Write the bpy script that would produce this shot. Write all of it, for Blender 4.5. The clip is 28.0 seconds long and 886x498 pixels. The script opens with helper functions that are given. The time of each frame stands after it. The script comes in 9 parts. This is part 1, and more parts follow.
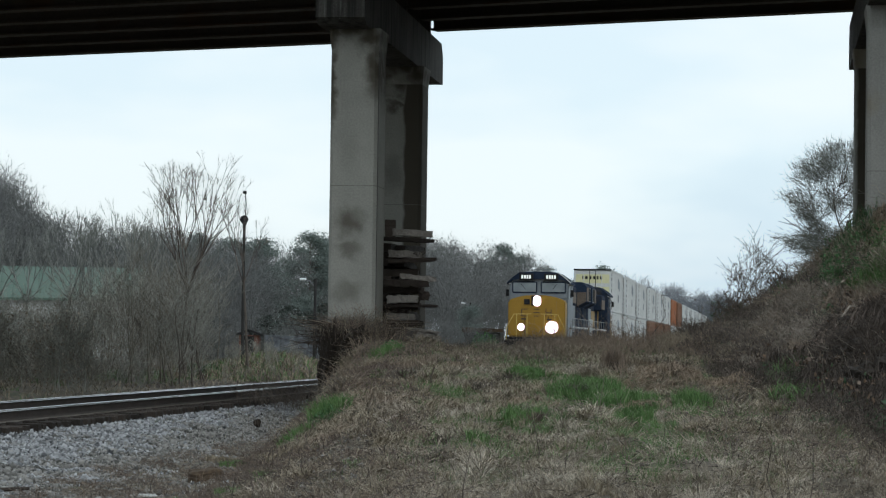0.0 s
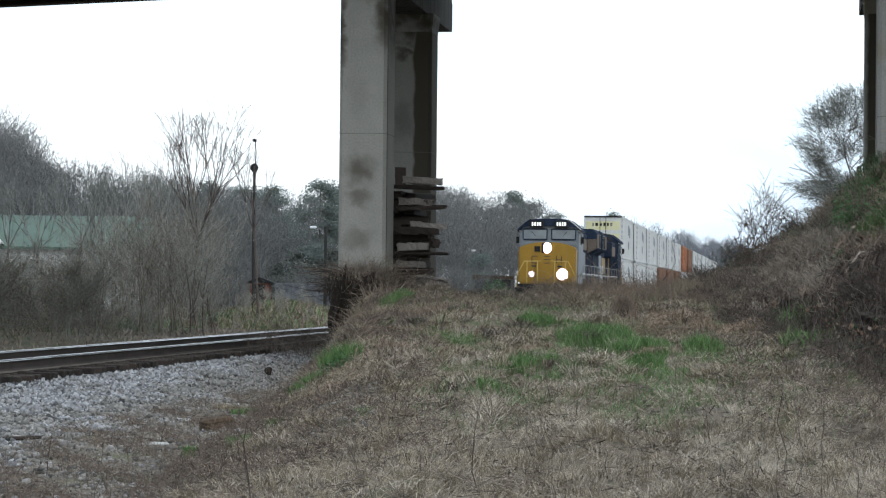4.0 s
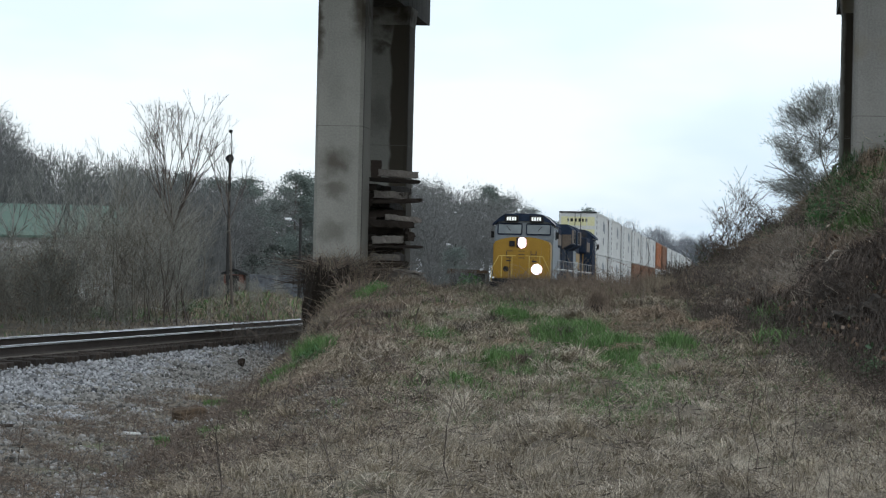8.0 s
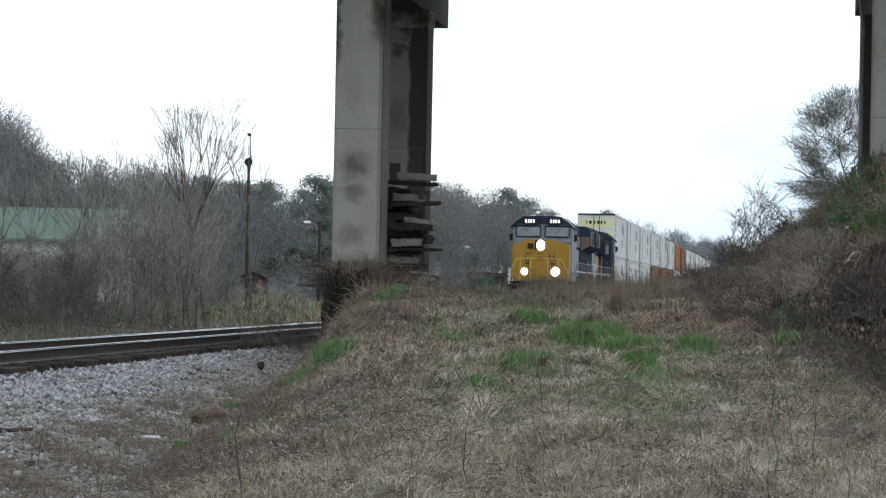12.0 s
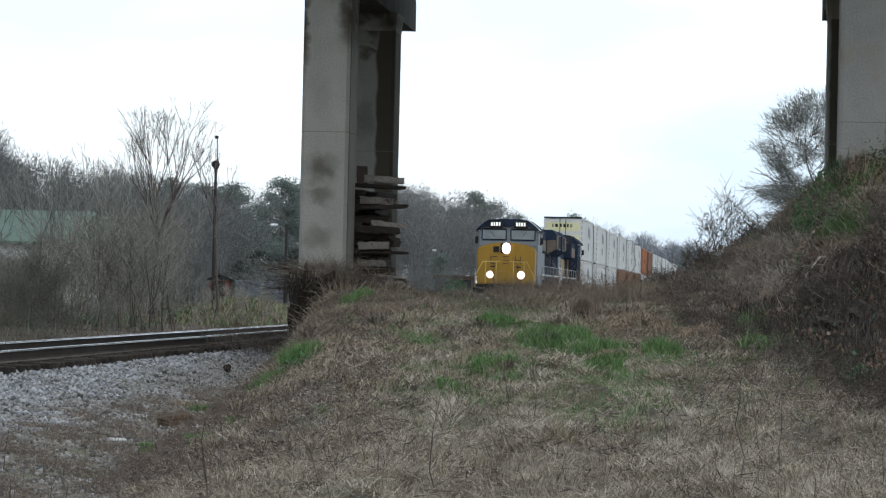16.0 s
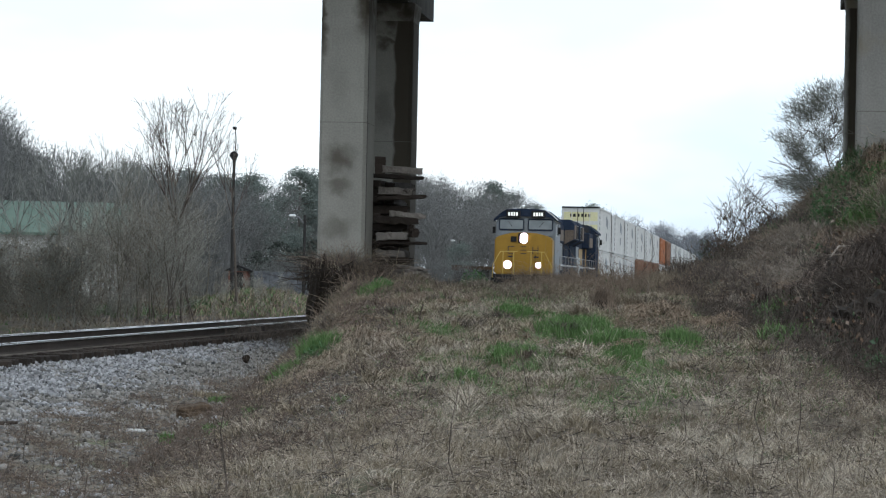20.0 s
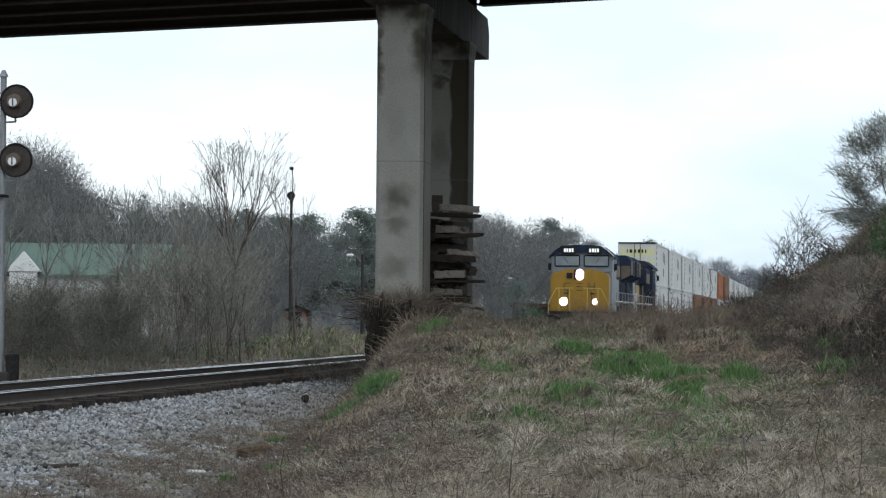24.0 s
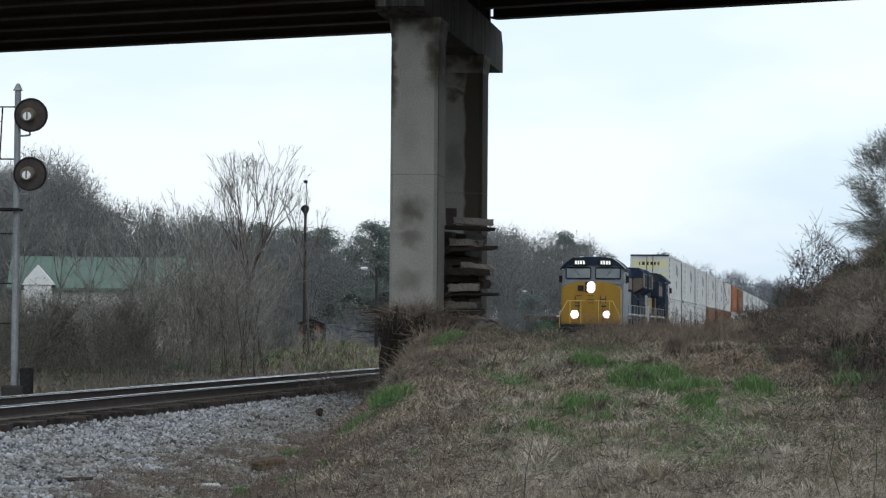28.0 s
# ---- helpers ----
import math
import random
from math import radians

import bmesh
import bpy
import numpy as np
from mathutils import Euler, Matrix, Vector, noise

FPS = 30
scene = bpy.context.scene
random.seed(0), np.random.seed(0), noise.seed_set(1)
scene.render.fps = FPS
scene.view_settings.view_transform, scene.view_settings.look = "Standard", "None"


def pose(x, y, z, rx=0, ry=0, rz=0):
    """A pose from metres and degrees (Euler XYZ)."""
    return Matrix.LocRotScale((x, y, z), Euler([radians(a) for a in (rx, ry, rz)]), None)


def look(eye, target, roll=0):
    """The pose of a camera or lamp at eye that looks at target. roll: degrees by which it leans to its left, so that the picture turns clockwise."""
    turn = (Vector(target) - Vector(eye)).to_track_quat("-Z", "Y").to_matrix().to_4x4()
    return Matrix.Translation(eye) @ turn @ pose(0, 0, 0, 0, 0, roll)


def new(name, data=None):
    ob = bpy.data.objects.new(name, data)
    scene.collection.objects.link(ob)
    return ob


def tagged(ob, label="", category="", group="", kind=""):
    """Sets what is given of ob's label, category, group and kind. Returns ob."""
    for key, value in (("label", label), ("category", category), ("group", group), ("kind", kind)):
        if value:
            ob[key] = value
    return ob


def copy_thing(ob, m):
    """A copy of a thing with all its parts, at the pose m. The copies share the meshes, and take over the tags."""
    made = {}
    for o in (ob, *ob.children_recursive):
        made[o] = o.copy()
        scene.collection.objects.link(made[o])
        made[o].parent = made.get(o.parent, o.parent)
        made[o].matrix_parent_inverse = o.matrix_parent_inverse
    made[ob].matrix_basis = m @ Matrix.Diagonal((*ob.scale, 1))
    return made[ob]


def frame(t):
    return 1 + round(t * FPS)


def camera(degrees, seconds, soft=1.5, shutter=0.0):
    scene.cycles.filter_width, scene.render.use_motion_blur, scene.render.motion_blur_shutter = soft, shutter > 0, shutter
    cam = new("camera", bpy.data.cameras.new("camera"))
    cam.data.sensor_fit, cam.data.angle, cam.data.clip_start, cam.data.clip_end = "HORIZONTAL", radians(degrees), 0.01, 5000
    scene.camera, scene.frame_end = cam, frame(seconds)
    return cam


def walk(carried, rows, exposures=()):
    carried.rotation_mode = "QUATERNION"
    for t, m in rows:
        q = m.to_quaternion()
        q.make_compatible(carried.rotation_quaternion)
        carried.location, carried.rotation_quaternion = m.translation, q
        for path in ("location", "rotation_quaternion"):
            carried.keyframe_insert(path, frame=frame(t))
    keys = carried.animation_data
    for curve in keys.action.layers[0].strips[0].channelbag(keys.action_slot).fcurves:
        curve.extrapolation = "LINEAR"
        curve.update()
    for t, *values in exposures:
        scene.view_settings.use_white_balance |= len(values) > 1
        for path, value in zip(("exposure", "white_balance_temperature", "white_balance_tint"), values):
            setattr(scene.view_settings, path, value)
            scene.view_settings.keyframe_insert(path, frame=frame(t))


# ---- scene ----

# The camera stands on a grassy slope beside a railway and only pans and tilts on its stand.
EYE = 1.6
cam = camera(17.82, 28.0, soft=1.25)
# seconds, tilt, lean, turn in degrees
ROWS = [
    (0.0, 1.890, -0.773, -0.026),
    (0.5, 1.778, -0.690, -0.033),
    (1.0, 1.715, -0.523, -0.145),
    (1.5, 1.354, -0.462, -0.029),
    (2.0, 1.206, -0.471, 0.026),
    (2.5, 0.898, -0.601, 0.074),
    (3.0, 0.756, -0.623, 0.253),
    (3.5, 0.836, -0.488, 0.193),
    (5.5, 0.747, -0.864, 0.159),
    (6.0, 1.124, -0.713, 0.061),
    (6.5, 1.515, -0.748, -0.035),
    (7.0, 1.503, -0.787, -0.172),
    (7.5, 1.075, -1.195, -0.408),
    (8.0, 0.701, -1.296, -0.335),
    (8.5, 0.503, -1.294, -0.340),
    (9.0, 0.535, -1.293, -0.178),
    (9.5, 0.460, -1.237, -0.147),
    (10.0, 0.370, -1.219, -0.066),
    (10.5, 0.421, -1.212, 0.042),
    (11.0, 0.431, -1.315, -0.075),
    (11.5, 0.465, -1.125, -0.152),
    (12.0, 0.748, -1.133, 0.051),
    (12.5, 0.581, -1.310, -0.154),
    (14.5, 0.788, -1.226, -0.709),
    (15.0, 0.863, -1.310, -0.728),
    (15.5, 0.815, -1.201, -0.627),
    (16.0, 0.827, -1.294, -0.621),
    (16.5, 0.718, -1.043, -0.392),
    (17.0, 0.476, -1.109, -0.686),
    (17.5, 0.322, -1.196, -0.275),
    (18.0, 0.821, -1.258, -0.137),
    (18.5, 0.670, -1.402, -0.201),
    (19.0, 0.835, -1.207, -0.230),
    (19.5, 0.648, -1.218, -0.139),
    (20.0, 0.623, -1.165, -0.246),
    (20.5, 0.662, -1.136, -0.108),
    (22.5, 0.454, -0.723, 0.665),
    (23.0, 0.606, -0.737, 0.899),
    (23.5, 0.953, -0.531, 1.033),
    (24.0, 1.377, -0.527, 0.935),
    (24.5, 1.558, -0.467, 0.878),
    (25.0, 1.385, -0.435, 0.982),
    (25.5, 1.329, -0.484, 0.946),
    (26.0, 1.238, -0.593, 0.987),
    (26.5, 1.355, -0.499, 1.106),
    (27.0, 1.404, -0.453, 1.070),
    (27.5, 1.511, -0.486, 1.123),
    (28.0, 1.641, -0.477, 1.221),
]
walk(cam, [(t, pose(0, 0, EYE, 90 + tilt, lean, turn)) for t, tilt, lean, turn in ROWS],
     exposures=[(0.0, -0.37, 6120, 2), (1.0, -0.39, 6120, 3), (2.0, -0.20, 6095, 5), (3.0, 0.13, 6075, 6), (5.5, 0.07, 6075, 6), (6.0, -0.02, 6085, 6), (7.0, -0.23, 6095, 5), (8.0, -0.22, 6085, 5), (9.5, -0.02, 6075, 6),
                (11.0, 0.06, 6075, 6), (12.5, 0.03, 6080, 6), (15.0, -0.08, 6080, 6), (18.0, -0.03, 6080, 6), (20.0, -0.07, 6080, 6), (23.0, 0.04, 6075, 6), (24.5, -0.22, 6085, 5), (28.0, -0.27, 6083, 6)])

# ---- light: a bright overcast sky ----
world = bpy.data.worlds.new("overcast_sky")
scene.world = world
world.use_nodes = True
wn, wl = world.node_tree.nodes, world.node_tree.links
wn.clear()
w_out, w_bg = wn.new("ShaderNodeOutputWorld"), wn.new("ShaderNodeBackground")
w_sky, w_mix, w_scale = wn.new("ShaderNodeTexSky"), wn.new("ShaderNodeMix"), wn.new("ShaderNodeVectorMath")
w_sky.sky_type, w_sky.sun_disc, w_sky.sun_elevation, w_sky.sun_rotation = "NISHITA", False, radians(48), radians(200)
w_scale.operation = "SCALE"
w_scale.inputs["Scale"].default_value = 0.10
w_co, w_map, w_noise, w_ramp = wn.new("ShaderNodeTexCoord"), wn.new("ShaderNodeMapping"), wn.new("ShaderNodeTexNoise"), wn.new("ShaderNodeValToRGB")
w_map.inputs["Scale"].default_value = (5.0, 5.0, 14.0)
w_noise.inputs["Scale"].default_value, w_noise.inputs["Detail"].default_value = 1.3, 4.0
w_ramp.color_ramp.elements[0].position, w_ramp.color_ramp.elements[0].color = 0.40, (0.86, 0.93, 1.0, 1)
w_ramp.color_ramp.elements[1].position, w_ramp.color_ramp.elements[1].color = 0.58, (1.0, 1.01, 1.03, 1)
w_mix.data_type = "RGBA"
w_mix.inputs["Factor"].default_value = 0.86
wl.new(w_co.outputs["Generated"], w_map.inputs["Vector"])
wl.new(w_map.outputs["Vector"], w_noise.inputs["Vector"])
wl.new(w_noise.outputs["Fac"], w_ramp.inputs["Fac"])
wl.new(w_sky.outputs["Color"], w_scale.inputs[0])
wl.new(w_scale.outputs["Vector"], w_mix.inputs["A"])
wl.new(w_ramp.outputs["Color"], w_mix.inputs["B"])
w_sep, w_low, w_haze, w_wave = wn.new("ShaderNodeSeparateXYZ"), wn.new("ShaderNodeMapRange"), wn.new("ShaderNodeMix"), wn.new("ShaderNodeMath")
w_low.interpolation_type = "SMOOTHSTEP"
w_low.inputs["From Min"].default_value, w_low.inputs["From Max"].default_value = 0.150, 0.03
w_wave.operation = "MULTIPLY_ADD"
w_wave.inputs[1].default_value = 0.17
w_haze.data_type = "RGBA"
w_haze.inputs["B"].default_value = (0.43, 0.555, 0.70, 1)
wl.new(w_co.outputs["Generated"], w_sep.inputs["Vector"])
wl.new(w_noise.outputs["Fac"], w_wave.inputs[0])
wl.new(w_sep.outputs["Z"], w_wave.inputs[2])
wl.new(w_wave.outputs[0], w_low.inputs["Value"])
wl.new(w_low.outputs["Result"], w_haze.inputs["Factor"])
wl.new(w_mix.outputs["Result"], w_haze.inputs["A"])
wl.new(w_haze.outputs["Result"], w_bg.inputs["Color"])
w_bg.inputs["Strength"].default_value = 1.3
wl.new(w_bg.outputs["Background"], w_out.inputs["Surface"])

sun_data = bpy.data.lights.new("sun", "SUN")
sun_data.energy, sun_data.angle, sun_data.color = 0.8, radians(40), (1.0, 0.98, 0.95)
sun = new("sun", sun_data)
sun.matrix_world = look((32, -6, 50), (0, 55, 0))


# ---- materials ----
def mat(name, dark, light, rough=0.8, scale=3.0, fine=30.0, bump=0.3, metal=0.0, island=False, each=False, spec=0.3, stain=None, stain_scale=0.6, stain_at=0.55, vary=0.9):
    """A surface with coarse and fine variation between two colours, relief, and, if asked, stains and a tone of its own per piece."""
    m = bpy.data.materials.new(name)
    m.use_nodes = True
    n, l = m.node_tree.nodes, m.node_tree.links
    b = n["Principled BSDF"]
    co = n.new("ShaderNodeTexCoord")
    big, small, mix = n.new("ShaderNodeTexNoise"), n.new("ShaderNodeTexNoise"), n.new("ShaderNodeMix")
    big.inputs["Scale"].default_value, big.inputs["Detail"].default_value = scale, 3.0
    small.inputs["Scale"].default_value, small.inputs["Detail"].default_value = fine, 2.0
    for q in (big, small):
        l.new(co.outputs["Object"], q.inputs["Vector"])
    add = n.new("ShaderNodeMath")
    add.operation = "MULTIPLY_ADD"
    add.inputs[1].default_value = 0.55
    l.new(small.outputs["Fac"], add.inputs[0])
    part_in = n.new("ShaderNodeMath")
    part_in.operation = "MULTIPLY"
    part_in.inputs[1].default_value = 0.55
    l.new(big.outputs["Fac"], part_in.inputs[0])
    l.new(part_in.outputs[0], add.inputs[2])
    fac = add.outputs[0]
    if island or each:
        src = n.new("ShaderNodeNewGeometry") if island else n.new("ShaderNodeObjectInfo")
        own = n.new("ShaderNodeMath")
        own.operation = "MULTIPLY_ADD"
        own.inputs[1].default_value, own.inputs[2].default_value = vary, -vary / 2
        l.new(src.outputs["Random Per Island" if island else "Random"], own.inputs[0])
        tot = n.new("ShaderNodeMath")
        tot.operation, tot.use_clamp = "ADD", True
        l.new(fac, tot.inputs[0])
        l.new(own.outputs[0], tot.inputs[1])
        fac = tot.outputs[0]
    mix.data_type = "RGBA"
    mix.inputs["A"].default_value, mix.inputs["B"].default_value = (*dark, 1), (*light, 1)
    stretch = n.new("ShaderNodeMapRange")
    stretch.inputs["From Min"].default_value, stretch.inputs["From Max"].default_value = (0.0, 1.0) if island or each else (0.33, 0.77)
    l.new(fac, stretch.inputs["Value"])
    l.new(stretch.outputs["Result"], mix.inputs["Factor"])
    colour = mix.outputs["Result"]
    if stain:
        s_noise, s_range, s_mix = n.new("ShaderNodeTexNoise"), n.new("ShaderNodeMapRange"), n.new("ShaderNodeMix")
        s_noise.inputs["Scale"].default_value, s_noise.inputs["Detail"].default_value = stain_scale, 4.0
        l.new(co.outputs["Object"], s_noise.inputs["Vector"])
        s_range.inputs["From Min"].default_value, s_range.inputs["From Max"].default_value = stain_at, stain_at + 0.12
        l.new(s_noise.outputs["Fac"], s_range.inputs["Value"])
        s_mix.data_type = "RGBA"
        l.new(s_range.outputs["Result"], s_mix.inputs["Factor"])
        l.new(colour, s_mix.inputs["A"])
        s_mix.inputs["B"].default_value = (*stain, 1)
        colour = s_mix.outputs["Result"]
    l.new(colour, b.inputs["Base Color"])
    if bump:
        bm_node = n.new("ShaderNodeBump")
        bm_node.inputs["Strength"].default_value, bm_node.inputs["Distance"].default_value = bump, 0.02
        l.new(small.outputs["Fac"], bm_node.inputs["Height"])
        l.new(bm_node.outputs["Normal"], b.inputs["Normal"])
    b.inputs["Roughness"].default_value, b.inputs["Metallic"].default_value = rough, metal
    b.inputs["Specular IOR Level"].default_value = spec
    return m


def glow(name, colour, strength):
    m = bpy.data.materials.new(name)
    m.use_nodes = True
    b = m.node_tree.nodes["Principled BSDF"]
    b.inputs["Base Color"].default_value = (*colour, 1)
    b.inputs["Emission Color"].default_value = (*colour, 1)
    b.inputs["Emission Strength"].default_value = strength
    return m


# On the bank this dark colour also carries the shade under overhanging brambles.
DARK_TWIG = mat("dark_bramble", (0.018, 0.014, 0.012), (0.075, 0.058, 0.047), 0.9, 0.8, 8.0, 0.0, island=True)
THICKET = mat("thicket_twig", (0.097, 0.087, 0.069), (0.344, 0.328, 0.279), 0.9, 0.45, 0.15, 0.0, island=True, vary=0.6)
THICKET_GREY = mat("grey_thicket_twig", (0.115, 0.112, 0.097), (0.367, 0.364, 0.322), 0.9, 0.45, 0.15, 0.0, island=True, vary=0.6)
# Twig colour paled towards grey to hold distance haze.
WOODS = mat("winter_woods", (0.092, 0.091, 0.089), (0.195, 0.198, 0.193), 0.95, 0.12, 0.4, 0.0, island=True, vary=0.45)
CROWN_TWIG = mat("grey_crown_twig", (0.100, 0.103, 0.095), (0.265, 0.273, 0.250), 0.95, 0.3, 2.0, 0.0, island=True)
# Distance haze is mixed into this twig colour, bluer than the nearer woods.
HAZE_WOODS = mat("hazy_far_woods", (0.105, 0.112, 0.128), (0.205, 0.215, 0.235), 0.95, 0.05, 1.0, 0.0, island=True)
SOIL = mat("soil", (0.055, 0.046, 0.034), (0.18, 0.152, 0.116), 0.95, 2.2, 14.0, 1.0, stain=(0.06, 0.075, 0.03), stain_scale=0.25)
DRY_GRASS = mat("dry_grass", (0.036, 0.030, 0.021), (0.41, 0.345, 0.25), 0.85, 2.4, 6.5, 0.0, island=True, vary=0.6)
PALE_GRASS = mat("pale_grass", (0.075, 0.066, 0.051), (0.56, 0.49, 0.395), 0.85, 2.4, 6.5, 0.0, island=True, vary=0.6)
STRAW = mat("straw", (0.14, 0.115, 0.088), (0.44, 0.37, 0.29), 0.8, 2.4, 6.5, 0.0, island=True, vary=0.7)
GREEN_GRASS = mat("green_grass", (0.045, 0.095, 0.026), (0.125, 0.21, 0.07), 0.7, 0.6, 6.0, 0.0, island=True)
BRAMBLE = mat("bramble_cane", (0.06, 0.046, 0.036), (0.33, 0.255, 0.195), 0.9, 1.6, 3.6, 0.0, island=True, vary=0.5)
RED_STRAW = mat("reddish_straw", (0.075, 0.054, 0.038), (0.33, 0.25, 0.18), 0.85, 2.4, 5.0, 0.0, island=True, vary=0.7)
STEM = mat("brown_thicket_stem", (0.055, 0.048, 0.040), (0.220, 0.197, 0.161), 0.9, 0.5, 0.2, 0.0, island=True, vary=0.7)
VINE = mat("red_brown_vine", (0.044, 0.033, 0.026), (0.20, 0.152, 0.120), 0.9, 1.6, 3.6, 0.0, island=True, vary=0.6)
LEAF_GREEN = mat("broad_green_leaf", (0.03, 0.075, 0.028), (0.085, 0.165, 0.062), 0.6, 0.6, 8.0, 0.0, island=True)
TWIG = mat("twig", (0.045, 0.038, 0.033), (0.16, 0.13, 0.108), 0.9, 0.5, 8.0, 0.0, island=True)
PALE_TWIG = mat("pale_twig", (0.15, 0.125, 0.10), (0.30, 0.26, 0.22), 0.9, 0.5, 8.0, 0.0, island=True)
RUST_LEAF = mat("dead_leaf", (0.05, 0.034, 0.022), (0.17, 0.11, 0.068), 0.85, 0.6, 8.0, 0.0, island=True)
IVY = mat("ivy_leaf", (0.016, 0.038, 0.016), (0.06, 0.11, 0.042), 0.55, 0.6, 8.0, 0.0, island=True)
# Leaf green darkened to hold the shadow at the edge of the woods.
DARK_EVERGREEN = mat("dark_evergreen_leaf", (0.022, 0.028, 0.024), (0.066, 0.078, 0.066), 0.7, 0.4, 5.0, 0.0, island=True)
# Green paled and cooled in the colour for distance haze.
NEEDLE = mat("pine_needles", (0.122, 0.147, 0.138), (0.198, 0.228, 0.205), 0.9, 0.2, 3.0, 0.0, island=True, vary=0.25, spec=0.05)
BARK = mat("bark", (0.05, 0.042, 0.036), (0.16, 0.135, 0.115), 0.95, 1.5, 22.0, 0.7)
CONCRETE = mat("concrete", (0.20, 0.193, 0.178), (0.305, 0.295, 0.272), 0.9, 1.1, 26.0, 0.25, stain=(0.20, 0.175, 0.13), stain_scale=0.55, stain_at=0.56)
# Concrete with the shade under the overpass put into its base colour.
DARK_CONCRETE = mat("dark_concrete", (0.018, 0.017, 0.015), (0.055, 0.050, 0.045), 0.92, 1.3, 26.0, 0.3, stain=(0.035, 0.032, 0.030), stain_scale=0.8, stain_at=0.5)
WALL_GREY = mat("blue_grey_wall", (0.045, 0.05, 0.058), (0.19, 0.20, 0.215), 0.9, 1.6, 6.0, 0.3, stain=(0.04, 0.042, 0.045), stain_scale=0.9, stain_at=0.54)
JOINT = mat("concrete_joint", (0.10, 0.093, 0.08), (0.17, 0.16, 0.14), 0.95, 3.0, 30.0, 0.3)
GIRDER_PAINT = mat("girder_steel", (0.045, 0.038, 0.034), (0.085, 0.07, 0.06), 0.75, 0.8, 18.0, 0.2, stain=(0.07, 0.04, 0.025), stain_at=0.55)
RAIL_SIDE = mat("rusted_rail", (0.026, 0.021, 0.019), (0.062, 0.050, 0.042), 0.8, 3.0, 40.0, 0.3)
RAIL_DUST = mat("dusty_rail_base", (0.13, 0.115, 0.10), (0.24, 0.215, 0.185), 0.95, 3.0, 40.0, 0.2)
RAIL_HEAD = mat("polished_rail_head", (0.55, 0.55, 0.56), (0.78, 0.78, 0.79), 0.2, 5.0, 60.0, 0.05, metal=0.9)
TIE_WOOD = mat("creosoted_tie", (0.014, 0.011, 0.009), (0.048, 0.037, 0.030), 0.9, 3.0, 30.0, 0.6, each=True)
PALE_TIE = mat("bleached_tie", (0.045, 0.038, 0.033), (0.30, 0.27, 0.24), 0.92, 3.0, 22.0, 0.8, each=True)
OLD_TIE = mat("weathered_tie", (0.06, 0.052, 0.046), (0.27, 0.245, 0.22), 0.92, 3.0, 26.0, 0.7, each=True)
FOUL_STONE = mat("fouled_ballast_stone", (0.024, 0.023, 0.021), (0.30, 0.285, 0.265), 0.9, 2.0, 20.0, 0.2, island=True)
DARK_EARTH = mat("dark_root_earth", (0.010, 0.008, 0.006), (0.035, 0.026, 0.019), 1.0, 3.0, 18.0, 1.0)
STONE = mat("ballast_stone", (0.028, 0.029, 0.032), (0.43, 0.43, 0.44), 0.9, 2.0, 20.0, 0.2, island=True)
DIRT = mat("gravelly_dirt", (0.062, 0.054, 0.044), (0.21, 0.185, 0.152), 0.95, 1.1, 16.0, 1.0, stain=(0.10, 0.115, 0.06), stain_scale=0.5, stain_at=0.56)
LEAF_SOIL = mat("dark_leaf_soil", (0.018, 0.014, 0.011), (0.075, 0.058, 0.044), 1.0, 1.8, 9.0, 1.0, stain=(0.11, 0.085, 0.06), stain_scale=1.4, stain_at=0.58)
BALLAST_BED = mat("ballast_bed", (0.10, 0.097, 0.095), (0.32, 0.31, 0.30), 0.95, 2.0, 24.0, 1.0)
RAIL_YELLOW = mat("pale_yellow_rail", (0.36, 0.26, 0.055), (0.47, 0.35, 0.10), 0.5, 1.4, 12.0, 0.0)
YELLOW = mat("yellow_paint", (0.225, 0.128, 0.012), (0.29, 0.165, 0.018), 0.5, 1.4, 12.0, 0.05, stain=(0.30, 0.18, 0.03), stain_at=0.62)
NAVY = mat("dark_blue_paint", (0.012, 0.018, 0.034), (0.03, 0.042, 0.068), 0.85, 1.4, 12.0, 0.05, stain=(0.045, 0.042, 0.04), stain_at=0.58, spec=0.06)
SLATE = mat("grey_paint", (0.115, 0.132, 0.15), (0.185, 0.208, 0.23), 0.5, 1.4, 12.0, 0.05, stain=(0.12, 0.12, 0.12), stain_at=0.6)
LIGHT_PAINT = mat("light_grey_paint", (0.45, 0.46, 0.46), (0.60, 0.61, 0.61), 0.5, 1.4, 12.0, 0.03)
BLACK = mat("black_steel", (0.012, 0.012, 0.013), (0.035, 0.034, 0.034), 0.85, 2.0, 15.0, 0.1, spec=0.06)
GLASS = mat("dark_window_glass", (0.09, 0.105, 0.115), (0.17, 0.19, 0.20), 0.06, 0.8, 2.0, 0.0, spec=0.9)
HOOD_TAN = mat("dusty_tan_panel", (0.085, 0.068, 0.055), (0.175, 0.138, 0.108), 0.8, 1.4, 12.0, 0.05)
WHITE_BOX = mat("white_container_paint", (0.43, 0.435, 0.43), (0.60, 0.60, 0.59), 0.6, 0.5, 8.0, 0.03, stain=(0.40, 0.37, 0.33), stain_at=0.64)
CREAM_BOX = mat("yellowed_container_paint", (0.52, 0.50, 0.27), (0.64, 0.61, 0.40), 0.6, 0.5, 8.0, 0.03)
ORANGE_BOX = mat("orange_container_paint", (0.25, 0.085, 0.035), (0.36, 0.14, 0.065), 0.65, 0.6, 8.0, 0.05, stain=(0.36, 0.27, 0.20), stain_scale=1.1, stain_at=0.60)
